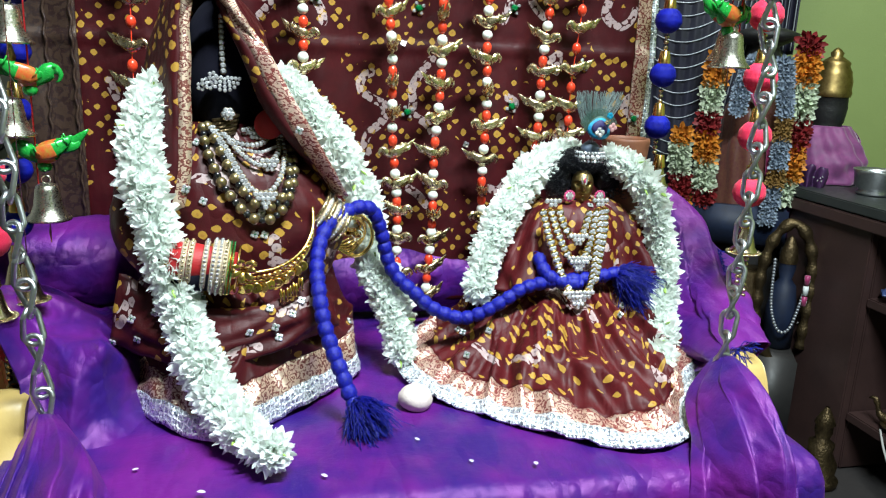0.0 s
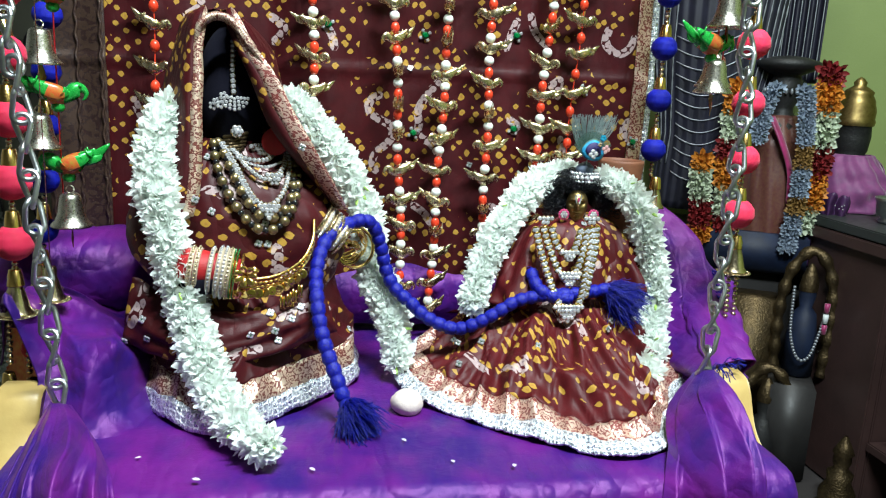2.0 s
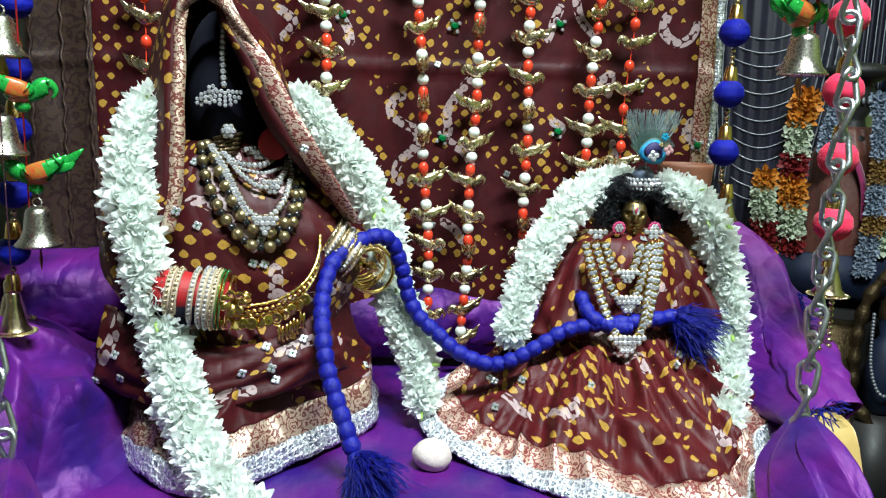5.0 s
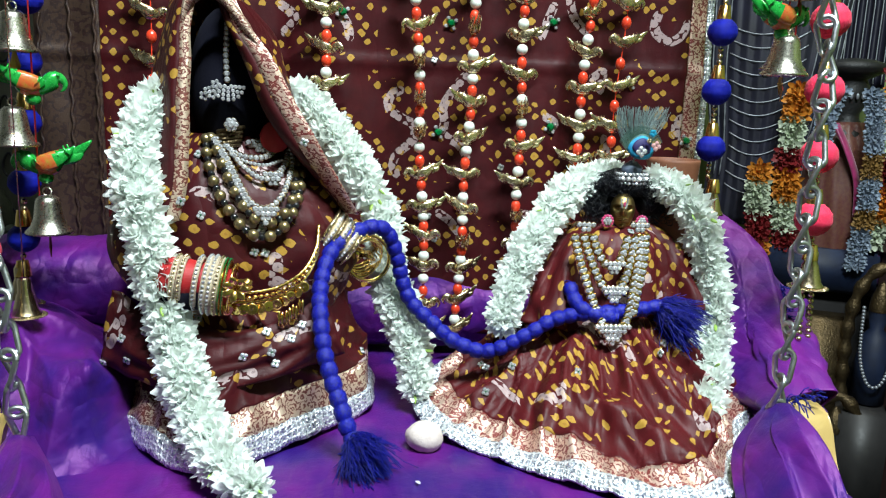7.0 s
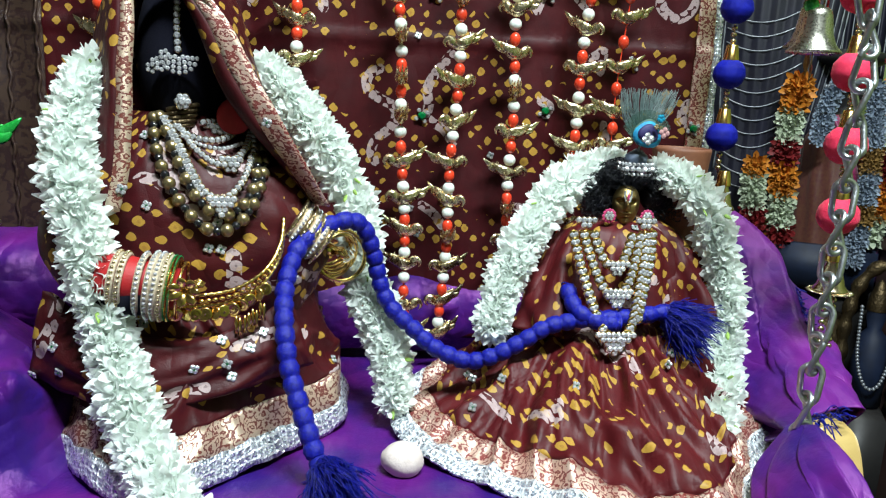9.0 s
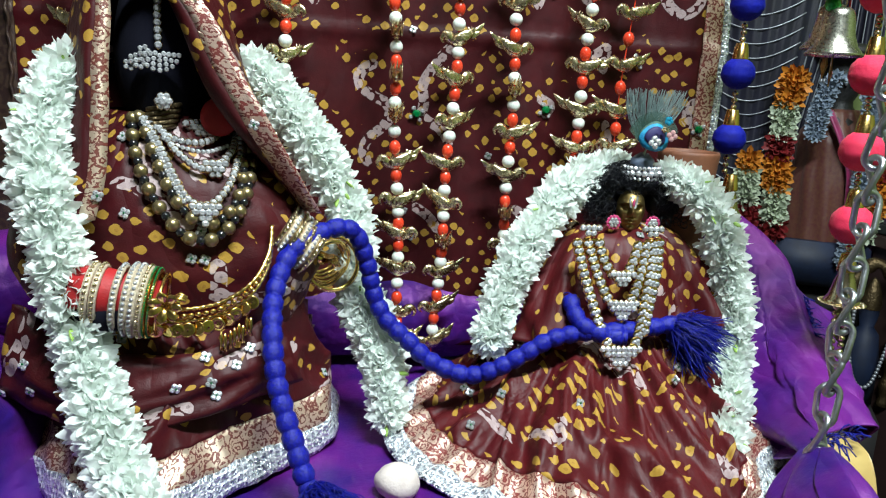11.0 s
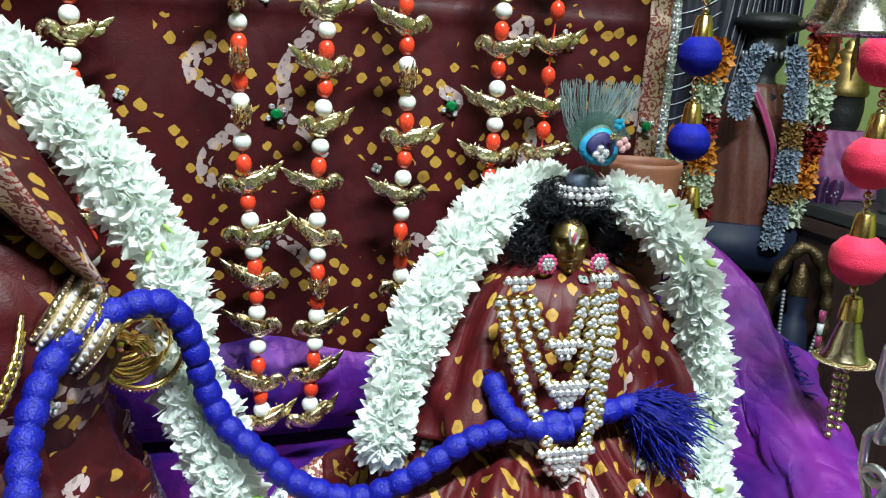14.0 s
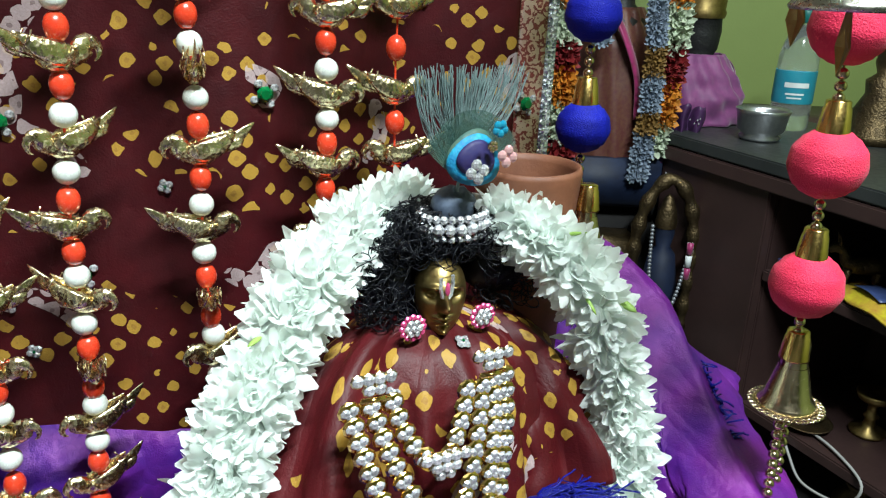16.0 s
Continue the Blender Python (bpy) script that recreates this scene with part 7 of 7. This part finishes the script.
for i in range(13):
    z0 = 0.70 + 0.032 * i
    v, f = tube_data([dress_pt(0.30 + 0.36 * t, z0 - 0.030 * math.sin(math.pi * t) + 0.02 * t) for t in np.linspace(0, 1, 20)], 0.0016, 5)
    part("silver_line", Bag().add(v, f).mesh("silver_line", SILVERLINE), bd)
for s in (0.12, 0.17, 0.22, 0.27, 0.70, 0.74, 0.79, 0.84, 0.9):
    v, f = tube_data([dress_pt(s + 0.10 * (z - 0.9), z) for z in np.linspace(0.72, 1.35, 40)], [0.0018 + 0.0008 * math.sin(i * 2.6) for i in range(40)], 5)
    part("silver_line", Bag().add(v, f).mesh("silver_line", SILVERLINE), bd)
bd2 = thing("black_cloth_hanging", room(0.38, 1.86, 1.0), "black cloth with silver stripes hanging behind the altar idol", "cloth")
P = [[room(0.28 + 0.17 * t, 1.86 + 0.012 * math.sin(t * 30), z) for t in np.linspace(0, 1, 60)] for z in np.linspace(0.95, 1.45, 20)]
sheet("hanging", P, NAVYCLOTH, bd2)
for t in np.linspace(0.08, 0.95, 9):
    v, f = tube_data([room(0.28 + 0.17 * t, 1.845 + 0.012 * math.sin(t * 30), z) for z in np.linspace(0.96, 1.44, 30)], 0.0017, 5)
    part("silver_line", Bag().add(v, f).mesh("silver_line", SILVERLINE), bd2)

# crowned bust in plum cloth
pl = altar_block("side_altar", 0.474, 0.62, 1.70, 2.06, 0.002, 0.625, ALTAR, "dark stone side altar beside the cabinet")
b = Bag()
b.add(*lathe_data([(0.001, 0.628), (0.06, 0.63), (0.062, 0.70), (0.040, 0.755), (0.030, 0.765), (0.040, 0.785), (0.044, 0.82), (0.042, 0.848), (0.044, 0.85)], 28), 0, Matrix.Translation(room(0.540, 1.74, 0)))
b.add(*lathe_data([(0.046, 0.848), (0.049, 0.858), (0.046, 0.866), (0.047, 0.885), (0.042, 0.905), (0.042, 0.91), (0.034, 0.925), (0.036, 0.932), (0.030, 0.938), (0.014, 0.948), (0.016, 0.956), (0.008, 0.966), (0.001, 0.970)], 28), 1, Matrix.Translation(room(0.540, 1.74, 0)))
st = new("crowned_bust", b.mesh("crowned_bust", [DARKSTONE, BRASS]))
tagged(st, "black bust with a tiered brass crown on the side altar", "statue")
cl = thing("plum_shawl", room(0.54, 1.70, 0.63), "crumpled plum shawl round the crowned bust", "cloth")
P = []
for z in np.linspace(0.632, 0.775, 26):
    row = []
    for j in range(70):
        a = 2 * math.pi * j / 69
        k = np.interp(z, [0.63, 0.69, 0.74, 0.775], [0.095, 0.090, 0.070, 0.046]) * (1 + 0.12 * nz(a * 2.2, z * 30, 2) + 0.06 * math.sin(a * 11 + z * 60))
        row.append(room(0.545, 1.74, z) + ROOM.to_3x3() @ V((1.1 * k * math.cos(a), 0.9 * k * math.sin(a), 0)))
    P.append(row)
sheet("shawl", P, PLUM, cl)
cl = thing("plum_net", room(0.47, 1.63, 0.6), "dark plum net cloth with sequins hanging over the altar edge", "cloth")
P = [[room(0.425 + 0.11 * t + 0.01 * nz(t * 5, s * 4), 1.605 - 0.012 * math.sin(t * 22 + s * 3), 0.68 - 0.18 * s + 0.02 * nz(t * 7, 2)) for t in np.linspace(0, 1, 50)] for s in np.linspace(0, 1, 24)]
PLUM2 = plain("dark_plum_net", (0.07, 0.02, 0.09), (0.03, 0.012, 0.045), 0.5, scale=60)
sheet("net", P, PLUM2, cl)
sq = mesh_of("sequin", *gem_data(0.0022), STONE_CUT, smooth=False)
r = random.Random(4)
for k in range(26):
    part("sequin", sq, cl, "", Matrix.Translation(room(r.uniform(0.43, 0.53), 1.588, r.uniform(0.52, 0.68))))


def arch_idol(u, w, z0, h, label, cloth):
    """A small dark idol under a ribbed brass arch."""
    b = Bag()
    pts = [(u - 0.055, w, z0), (u - 0.058, w, z0 + h * 0.55), (u - 0.04, w, z0 + h * 0.86), (u, w, z0 + h), (u + 0.04, w, z0 + h * 0.86), (u + 0.058, w, z0 + h * 0.55), (u + 0.055, w, z0)]
    cur = [room(*p) for p in spline(pts, 60)]
    b.add(*tube_data(cur, [0.013 + 0.003 * math.sin(i * 1.4) for i in range(60)], 10), 0)
    b.add(*lathe_data([(0.001, 0), (0.035, 0.0), (0.036, h * 0.3), (0.026, h * 0.5), (0.014, h * 0.55), (0.020, h * 0.64), (0.018, h * 0.72)], 20), 1, Matrix.Translation(room(u, w + 0.005, z0)))
    b.add(*lathe_data([(0.021, h * 0.68), (0.022, h * 0.72), (0.017, h * 0.80), (0.008, h * 0.88), (0.001, h * 0.9)], 20), 0, Matrix.Translation(room(u, w + 0.005, z0)))
    ob = new("arched_idol", b.mesh("arched_idol", [BRASS_DARK, cloth]))
    tagged(ob, label, "statue")


altar_block("low_plinth", 0.40, 0.50, 1.40, 1.56, 0.002, 0.24, ALTAR, "low dark stone plinth before the altar", "plinth")
arch_idol(0.462, 1.50, 0.244, 0.31, "small dark idol in blue cloth under a brass arch", BLUECLOTH)
arch_idol(0.395, 1.42, 0.004, 0.27, "small dark idol under a tarnished brass arch on the floor", DARKSTONE)
nk = thing("silver_bead_string", room(0.462, 1.45, 0.40), "drooping silver bead string with tassels on the arched idol", "necklace")
me = mesh_of("silver_bead", *ball_data(0.0042, 0.0042, 0.0042, 8, 6), SILVERLINE)
for p in spline([(0.425, 1.455, 0.47), (0.430, 1.450, 0.36), (0.452, 1.445, 0.30), (0.478, 1.445, 0.31), (0.498, 1.452, 0.40)], 40):
    part("silver_bead", me, nk, "", Matrix.Translation(room(*p)))
for k, mat in enumerate((MAGENTA, WHITEINK, MAGENTA)):
    part("tassel_band", mesh_of("tassel_band", *lathe_data([(0.001, -0.012), (0.006, -0.011), (0.0065, 0.011), (0.001, 0.012)], 10), mat), nk, "", Matrix.Translation(room(0.500, 1.448, 0.43 - 0.026 * k)))

# ---- dark cabinet with open shelves ----
def cab(u, w, z):
    """A place on the cabinet, which stands square to the swing: u back from its front, w along it."""
    return V((0.658 + u, w - 0.43, z))


cabinet = thing("cabinet", cab(0.7, 1.0, 0.002), "dark maroon wooden cabinet with open shelves and grey top", "cabinet")


def cab_part(name, u0, u1, w0, w1, z0, z1, mat, e=0.003):
    v, f = block_data(u0, u1, w0, w1, z0, z1, e)
    part(name, mesh_of(name, [tuple(cab(*p)) for p in v], f, mat, smooth=False), cabinet)


cab_part("top", 0.50, 0.92, 0.35, 1.64, 0.606, 0.630, SHELFTOP)
cab_part("front_panel", 0.512, 0.534, 1.34, 1.62, 0.004, 0.604, SHELFWOOD)
cab_part("end_panel", 0.536, 0.91, 1.60, 1.62, 0.004, 0.604, SHELFWOOD)
cab_part("back_panel", 0.89, 0.91, 0.40, 1.598, 0.004, 0.604, SHELFWOOD)
cab_part("end_panel", 0.536, 0.888, 0.38, 0.40, 0.004, 0.604, SHELFWOOD)
cab_part("shelf", 0.525, 0.888, 0.402, 1.338, 0.405, 0.427, SHELFWOOD)
cab_part("shelf", 0.525, 0.888, 0.402, 1.338, 0.130, 0.152, SHELFWOOD)
cab_part("inner_panel", 0.536, 0.888, 1.34, 1.36, 0.004, 0.604, SHELFWOOD)
cab_part("top_edge", 0.498, 0.512, 0.36, 1.63, 0.575, 0.604, SHELFWOOD)
for k in range(3):
    v, f = tube_data([cab(0.5105, 1.50 + 0.012 * k + 0.006 * math.sin(q * 3), 0.300 + 0.003 * math.sin(q * 7 + k)) for q in np.linspace(0, 1, 6)], 0.0012, 4)
    part("paint_scrape", Bag().add(v, f).mesh("paint_scrape", CORDMAT), cabinet, "pale paint scrape")
altar_block("rear_shelf", 0.625, 1.16, 1.73, 2.06, 0.002, 0.628, SHELFWOOD, "dark wooden shelf unit behind the cabinet", "shelf unit")

# water bottle, its label printed with plain bars
bo = cab(0.790, 1.565, 0.631)
bot = thing("water_bottle", bo, "clear plastic water bottle with teal cap and label", "bottle")
v, f = lathe_data([(0.001, 0.002), (0.036, 0.0), (0.040, 0.006), (0.040, 0.05), (0.0385, 0.054), (0.040, 0.058), (0.040, 0.115), (0.038, 0.12), (0.040, 0.125), (0.039, 0.15), (0.034, 0.175), (0.024, 0.20), (0.015, 0.212), (0.0145, 0.225)], 36)
ob = part("body", mesh_of("body", v, f, WATER), bot, "", Matrix.Translation(bo))
ob.visible_shadow = False
part("cap", mesh_of("cap", *lathe_data([(0.0165, 0.216), (0.0185, 0.218), (0.0185, 0.238), (0.017, 0.241), (0.001, 0.2415)], 28), TEALCAP), bot, "", Matrix.Translation(bo))
part("label", mesh_of("label", *lathe_data([(0.0404, 0.056), (0.0408, 0.060), (0.0408, 0.118), (0.0404, 0.122)], 36), LABEL), bot, "teal printed label", Matrix.Translation(bo))
for k, (z, h, a0, a1) in enumerate(((0.094, 0.010, -2.9, -1.7), (0.076, 0.004, -2.8, -1.9), (0.068, 0.003, -2.7, -2.0))):
    v = [(0.0413 * math.cos(a), 0.0413 * math.sin(a), z + s * h / 2) for s in (-1, 1) for a in np.linspace(a0, a1, 10)]
    part("print_bar", mesh_of("print_bar", v, [(i, i + 1, 11 + i, 10 + i) for i in range(9)], WHITEINK), bot, "", Matrix.Translation(bo))
bw = cab(0.630, 1.49, 0.631)
v, f = lathe_data([(0.001, 0.003), (0.036, 0.0), (0.040, 0.006), (0.034, 0.012), (0.044, 0.020), (0.048, 0.050), (0.052, 0.058), (0.050, 0.060), (0.046, 0.052), (0.040, 0.02), (0.001, 0.016)], 40)
bowl = new("steel_bowl", mesh_of("steel_bowl", v, f, STEEL))
bowl.location = bw
tagged(bowl, "small footed stainless steel bowl on the cabinet top", "bowl")
r = random.Random(12)


def figurine(u, w, z, label, pose_, s=1.0):
    """Cast brass animal: body, legs, neck, head, horns."""
    b = Bag()
    m = Matrix.Translation(cab(u, w, z)) @ Matrix.Rotation(pose_, 4, "Z") @ Matrix.Scale(s, 4)
    b.add(*tube_data(spline([(-0.035, 0, 0.042), (-0.02, 0, 0.046), (0.005, 0, 0.044), (0.025, 0, 0.050), (0.034, 0, 0.068), (0.046, 0, 0.072), (0.056, 0, 0.064)], 18), [0.008, 0.013, 0.015, 0.016, 0.0155, 0.015, 0.0155, 0.016, 0.0155, 0.014, 0.012, 0.010, 0.009, 0.009, 0.010, 0.009, 0.007, 0.004], 10), 0, m)
    for x in (-0.026, 0.022):
        for y in (-0.009, 0.009):
            b.add(*tube_data([(x, y, 0.038), (x + 0.002, y, 0.02), (x, y, 0.002), (x + 0.003, y, 0.0)], [0.007, 0.0042, 0.0038, 0.005], 8), 0, m)
    for y in (-1, 1):
        b.add(*tube_data(spline([(0.042, y * 0.004, 0.078), (0.042, y * 0.012, 0.086), (0.046, y * 0.010, 0.098)], 7), [0.003, 0.0028, 0.0025, 0.002, 0.0017, 0.0012, 0.0006], 6), 0, m)
    b.add(*tube_data(spline([(-0.036, 0, 0.046), (-0.046, 0, 0.034), (-0.044, 0, 0.012)], 8), 0.0022, 6), 0, m)
    tagged(new("brass_figurine", b.mesh("brass_figurine", BRASS_DARK)), label, "figurine", "brass ornaments on the shelves")


figurine(0.60, 1.20, 0.428, "cast brass bull standing on the cabinet shelf", 2.4)
figurine(0.565, 1.27, 0.428, "little cast brass calf on the cabinet shelf", 2.6, 0.5)
figurine(0.75, 0.98, 0.428, "cast brass bull standing on the cabinet shelf", 1.0, 0.8)


def trinket(u, w, z, kind, s, label):
    prof = {"lamp": [(0.001, 0), (0.03, 0.001), (0.032, 0.006), (0.012, 0.012), (0.009, 0.03), (0.014, 0.036), (0.009, 0.042), (0.009, 0.062), (0.028, 0.070), (0.033, 0.082), (0.030, 0.084), (0.001, 0.075)],
            "pot": [(0.001, 0), (0.022, 0.001), (0.034, 0.016), (0.037, 0.032), (0.026, 0.050), (0.018, 0.055), (0.024, 0.064), (0.022, 0.066), (0.001, 0.055)],
            "deity": [(0.001, 0), (0.032, 0.0), (0.033, 0.010), (0.026, 0.014), (0.028, 0.035), (0.018, 0.055), (0.020, 0.07), (0.010, 0.078), (0.014, 0.09), (0.013, 0.10), (0.016, 0.104), (0.010, 0.118), (0.003, 0.132)],
            "dish": [(0.001, 0), (0.02, 0.0), (0.03, 0.006), (0.055, 0.014), (0.058, 0.018), (0.05, 0.016), (0.001, 0.007)]}[kind]
    v, f = lathe_data(prof, 22)
    ob = new("brass_" + {"lamp": "oil_lamp", "pot": "pot", "deity": "statuette", "dish": "dish"}[kind], mesh_of("brass", [(x * s * (1 + 0.06 * nz(z_ * 90, x * 60, u * 9)), y * s, z_ * s) for x, y, z_ in v], f, BRASS_DARK if kind != "lamp" else BRASS))
    ob.location = cab(u, w, z)
    tagged(ob, label, {"lamp": "oil lamp", "pot": "pot", "deity": "statue", "dish": "dish"}[kind], "brass ornaments on the shelves")


for u, w, z, kind, s, label in ((0.570, 1.22, 0.153, "dish", 0.8, "tarnished brass dish on the low shelf"), (0.66, 1.16, 0.153, "lamp", 1.0, "brass oil lamp on the low shelf"), (0.60, 1.00, 0.153, "deity", 0.9, "small brass seated statuette on the low shelf"),
                                (0.69, 0.92, 0.153, "deity", 1.1, "brass statuette with a pointed crown on the low shelf"), (0.575, 0.86, 0.153, "pot", 0.8, "small round brass pot on the low shelf"), (0.65, 0.74, 0.153, "deity", 0.9, "small brass seated statuette on the low shelf"),
                                (0.80, 1.06, 0.153, "lamp", 1.3, "tall brass oil lamp on the low shelf"), (0.58, 0.68, 0.153, "pot", 0.9, "small round brass pot on the low shelf"), (0.62, 1.12, 0.002, "pot", 1.2, "round brass pot on the floor of the cabinet"),
                                (0.555, 0.98, 0.002, "deity", 1.2, "brass statuette standing below the shelf"), (0.70, 0.90, 0.002, "pot", 1.3, "round brass pot on the floor of the cabinet"), (0.62, 0.72, 0.002, "deity", 1.2, "brass statuette standing below the shelf"),
                                (0.68, 0.82, 0.428, "lamp", 0.9, "brass oil lamp on the cabinet shelf"), (0.80, 0.90, 0.428, "pot", 1.0, "small round brass pot on the cabinet shelf"), (0.80, 1.24, 0.631, "deity", 1.2, "brass statuette on the cabinet top"),
                                (0.84, 1.40, 0.631, "deity", 1.7, "tall brass statuette on the cabinet top"), (0.44, 1.30, 0.002, "deity", 1.4, "pale brass statuette standing on the floor")):
    trinket(u, w, z, kind, s, label)
# brass peacock lamp
b = Bag()
m = Matrix.Translation(cab(0.565, 1.24, 0.168)) @ Matrix.Rotation(2.2, 4, "Z")
b.add(*tube_data(spline([(-0.05, 0, 0.012), (-0.025, 0, 0.006), (0.005, 0, 0.004), (0.03, 0, 0.010), (0.040, 0, 0.034), (0.047, 0, 0.046), (0.058, 0, 0.042)], 20), [0.004, 0.009, 0.012, 0.014, 0.0155, 0.016, 0.0165, 0.0165, 0.016, 0.015, 0.013, 0.010, 0.008, 0.006, 0.0055, 0.006, 0.007, 0.006, 0.004, 0.001], 12), 0, m)
tagged(new("brass_peacock_lamp", b.mesh("brass_peacock_lamp", BRASS_DARK)), "brass peacock-shaped lamp lying on the low shelf", "lamp")
cd = thing("cord_loop", cab(0.54, 1.15, 0.155), "loop of white cord hanging off the low shelf", "cord")
v, f = tube_data([cab(*p) for p in spline([(0.56, 1.22, 0.158), (0.545, 1.14, 0.160), (0.515, 1.06, 0.150), (0.512, 1.08, 0.10), (0.513, 1.16, 0.085), (0.514, 1.20, 0.12), (0.53, 1.24, 0.156)], 60)], 0.0026, 6)
part("loop", Bag().add(v, f).mesh("loop", CORDMAT), cd)


def packet(u, w, z, mat, label, turn_, sx=0.10, sy=0.06):
    """A crumpled flat packet."""
    t = thing("packet", cab(u, w, z), label, "packet")
    m = Matrix.Translation(cab(u, w, z + 0.006)) @ Matrix.Rotation(turn_, 4, "Z")
    P = [[m @ V((sx * (a - 0.5), sy * (c - 0.5), 0.012 * math.sin(math.pi * a) * math.sin(math.pi * c) + 0.006 * nz(a * 6, c * 5, u * 30))) for a in np.linspace(0, 1, 16)] for c in np.linspace(0, 1, 12)]
    sheet("wrapper", P, mat, t, thick=0.004)
    return t, m


pk, m = packet(0.555, 1.13, 0.430, YELLOWPACK, "yellow printed packet lying over the shelf edge", 1.2, 0.19, 0.08)
P = [[m @ V((-0.03 + 0.07 * a, -0.02 + 0.04 * c, 0.0175 + 0.005 * math.sin(3 * a))) for a in np.linspace(0, 1, 8)] for c in np.linspace(0, 1, 6)]
sheet("print_patch", P, BLUEPACK, pk, "dark blue printed patch", 0.001)
packet(0.60, 0.96, 0.430, GREYPLASTIC, "crumpled grey polythene bag on the shelf", 0.4, 0.14, 0.10)
packet(0.545, 1.30, 0.440, BLUEPACK, "small blue and white packet by the brass calf", 0.9, 0.05, 0.03)
packet(0.57, 0.80, 0.156, CRIMSON, "small red cloth bundle on the low shelf", 0.2, 0.07, 0.05)
packet(0.66, 1.15, 0.633, YELLOWPACK, "bit of yellow-green packing on the cabinet top", 0.8, 0.04, 0.02)

# ---- beside the swing on the other side ----
pn = thing("patterned_board", (-0.56, 0.95, 0.4), "cream board with dark drop motifs leaning behind the swing, its colour dimmed for shade", "board")
v, f = block_data(-0.74, -0.48, 0.94, 0.96, 0.211, 1.02, 0.003)
# the dimness behind the swing is put into the board's colour
BOARD = plain("cream_board_dimmed", (0.10, 0.11, 0.09), (0.06, 0.07, 0.055), 0.6, scale=14)
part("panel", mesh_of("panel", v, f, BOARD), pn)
for i in range(3):
    for j in range(6):
        x, z = -0.70 + 0.075 * i, 0.46 + 0.095 * j
        pts = [(x + 0.012 * math.sin(t) * (1 - 0.5 * math.cos(t / 2) ** 4), 0.938, z + 0.020 * math.cos(t)) for t in np.linspace(0, 6.283, 20)]
        part("drop_motif", Bag().add(*tube_data(pts, 0.0022, 5)).mesh("drop_motif", NAVYCLOTH), pn)
stand = thing("side_table", (-0.60, 0.80, 0.002), "low table covered with dark purple cloth beside the swing", "table")
v, f = block_data(-0.78, -0.46, 0.66, 1.0, 0.002, 0.21, 0.008)
part("covered_top", mesh_of("covered_top", v, f, PURPLE), stand)
b = Bag()
b.add(*lathe_data([(0.001, 0.212), (0.07, 0.213), (0.075, 0.26), (0.060, 0.36), (0.052, 0.46), (0.055, 0.56), (0.03, 0.60), (0.025, 0.62), (0.038, 0.65), (0.036, 0.70), (0.012, 0.74), (0.001, 0.76)], 28), 0, Matrix.Translation((-0.605, 0.80, 0)))
tagged(new("side_idol", b.mesh("side_idol", DARKSTONE)), "dark idol standing on the covered side table", "statue")
rr = thing("red_idol_dress", (-0.605, 0.80, 0.215), "red and gold dress on the side idol", "dress")
P = []
for z in np.linspace(0.216, 0.60, 24):
    P.append([(-0.605 + (np.interp(z, [0.21, 0.36, 0.6], [0.085, 0.072, 0.05]) * (1 + 0.05 * math.sin(a * 12))) * math.cos(a), 0.80 + (np.interp(z, [0.21, 0.36, 0.6], [0.085, 0.072, 0.05]) * (1 + 0.05 * math.sin(a * 12))) * math.sin(a), z) for a in np.linspace(0, 6.283, 50)])
REDGOLD = plain("red_gold_silk", (0.26, 0.02, 0.02), (0.30, 0.15, 0.04), 0.45, scale=120)
sheet("dress", P, REDGOLD, rr)
# grey-white flowers, painted darker for the shade they hang in
DIMMED_WHITE = plain("grey_white_flower_dimmed", (0.26, 0.29, 0.27), (0.16, 0.19, 0.17), 0.7, vary=0.3)
grey_bloom = FLO[1].mesh("bloom", DIMMED_WHITE)
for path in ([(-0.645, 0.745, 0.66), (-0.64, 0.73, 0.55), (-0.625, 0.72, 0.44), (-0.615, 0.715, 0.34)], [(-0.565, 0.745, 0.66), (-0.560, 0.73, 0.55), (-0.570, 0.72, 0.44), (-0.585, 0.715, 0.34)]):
    tg = thing("grey_garland", path[0], "grey-white flower garland on the side idol, its colour dimmed for shade", "garland")
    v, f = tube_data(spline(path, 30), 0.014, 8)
    part("core", Bag().add(v, f).mesh("core", DIMMED_WHITE), tg)
    for i, p in enumerate(spline(path, 34)):
        for q in range(4):
            o = V((0.8 * (q - 1.5), -1, r.uniform(-0.3, 0.3))).normalized()
            part("bloom", grey_bloom, tg, "", Matrix.Translation(V(p) + o * 0.014) @ turn_to(o, r.uniform(0, 6)) @ Matrix.Scale(r.uniform(1.4, 2.0), 4))
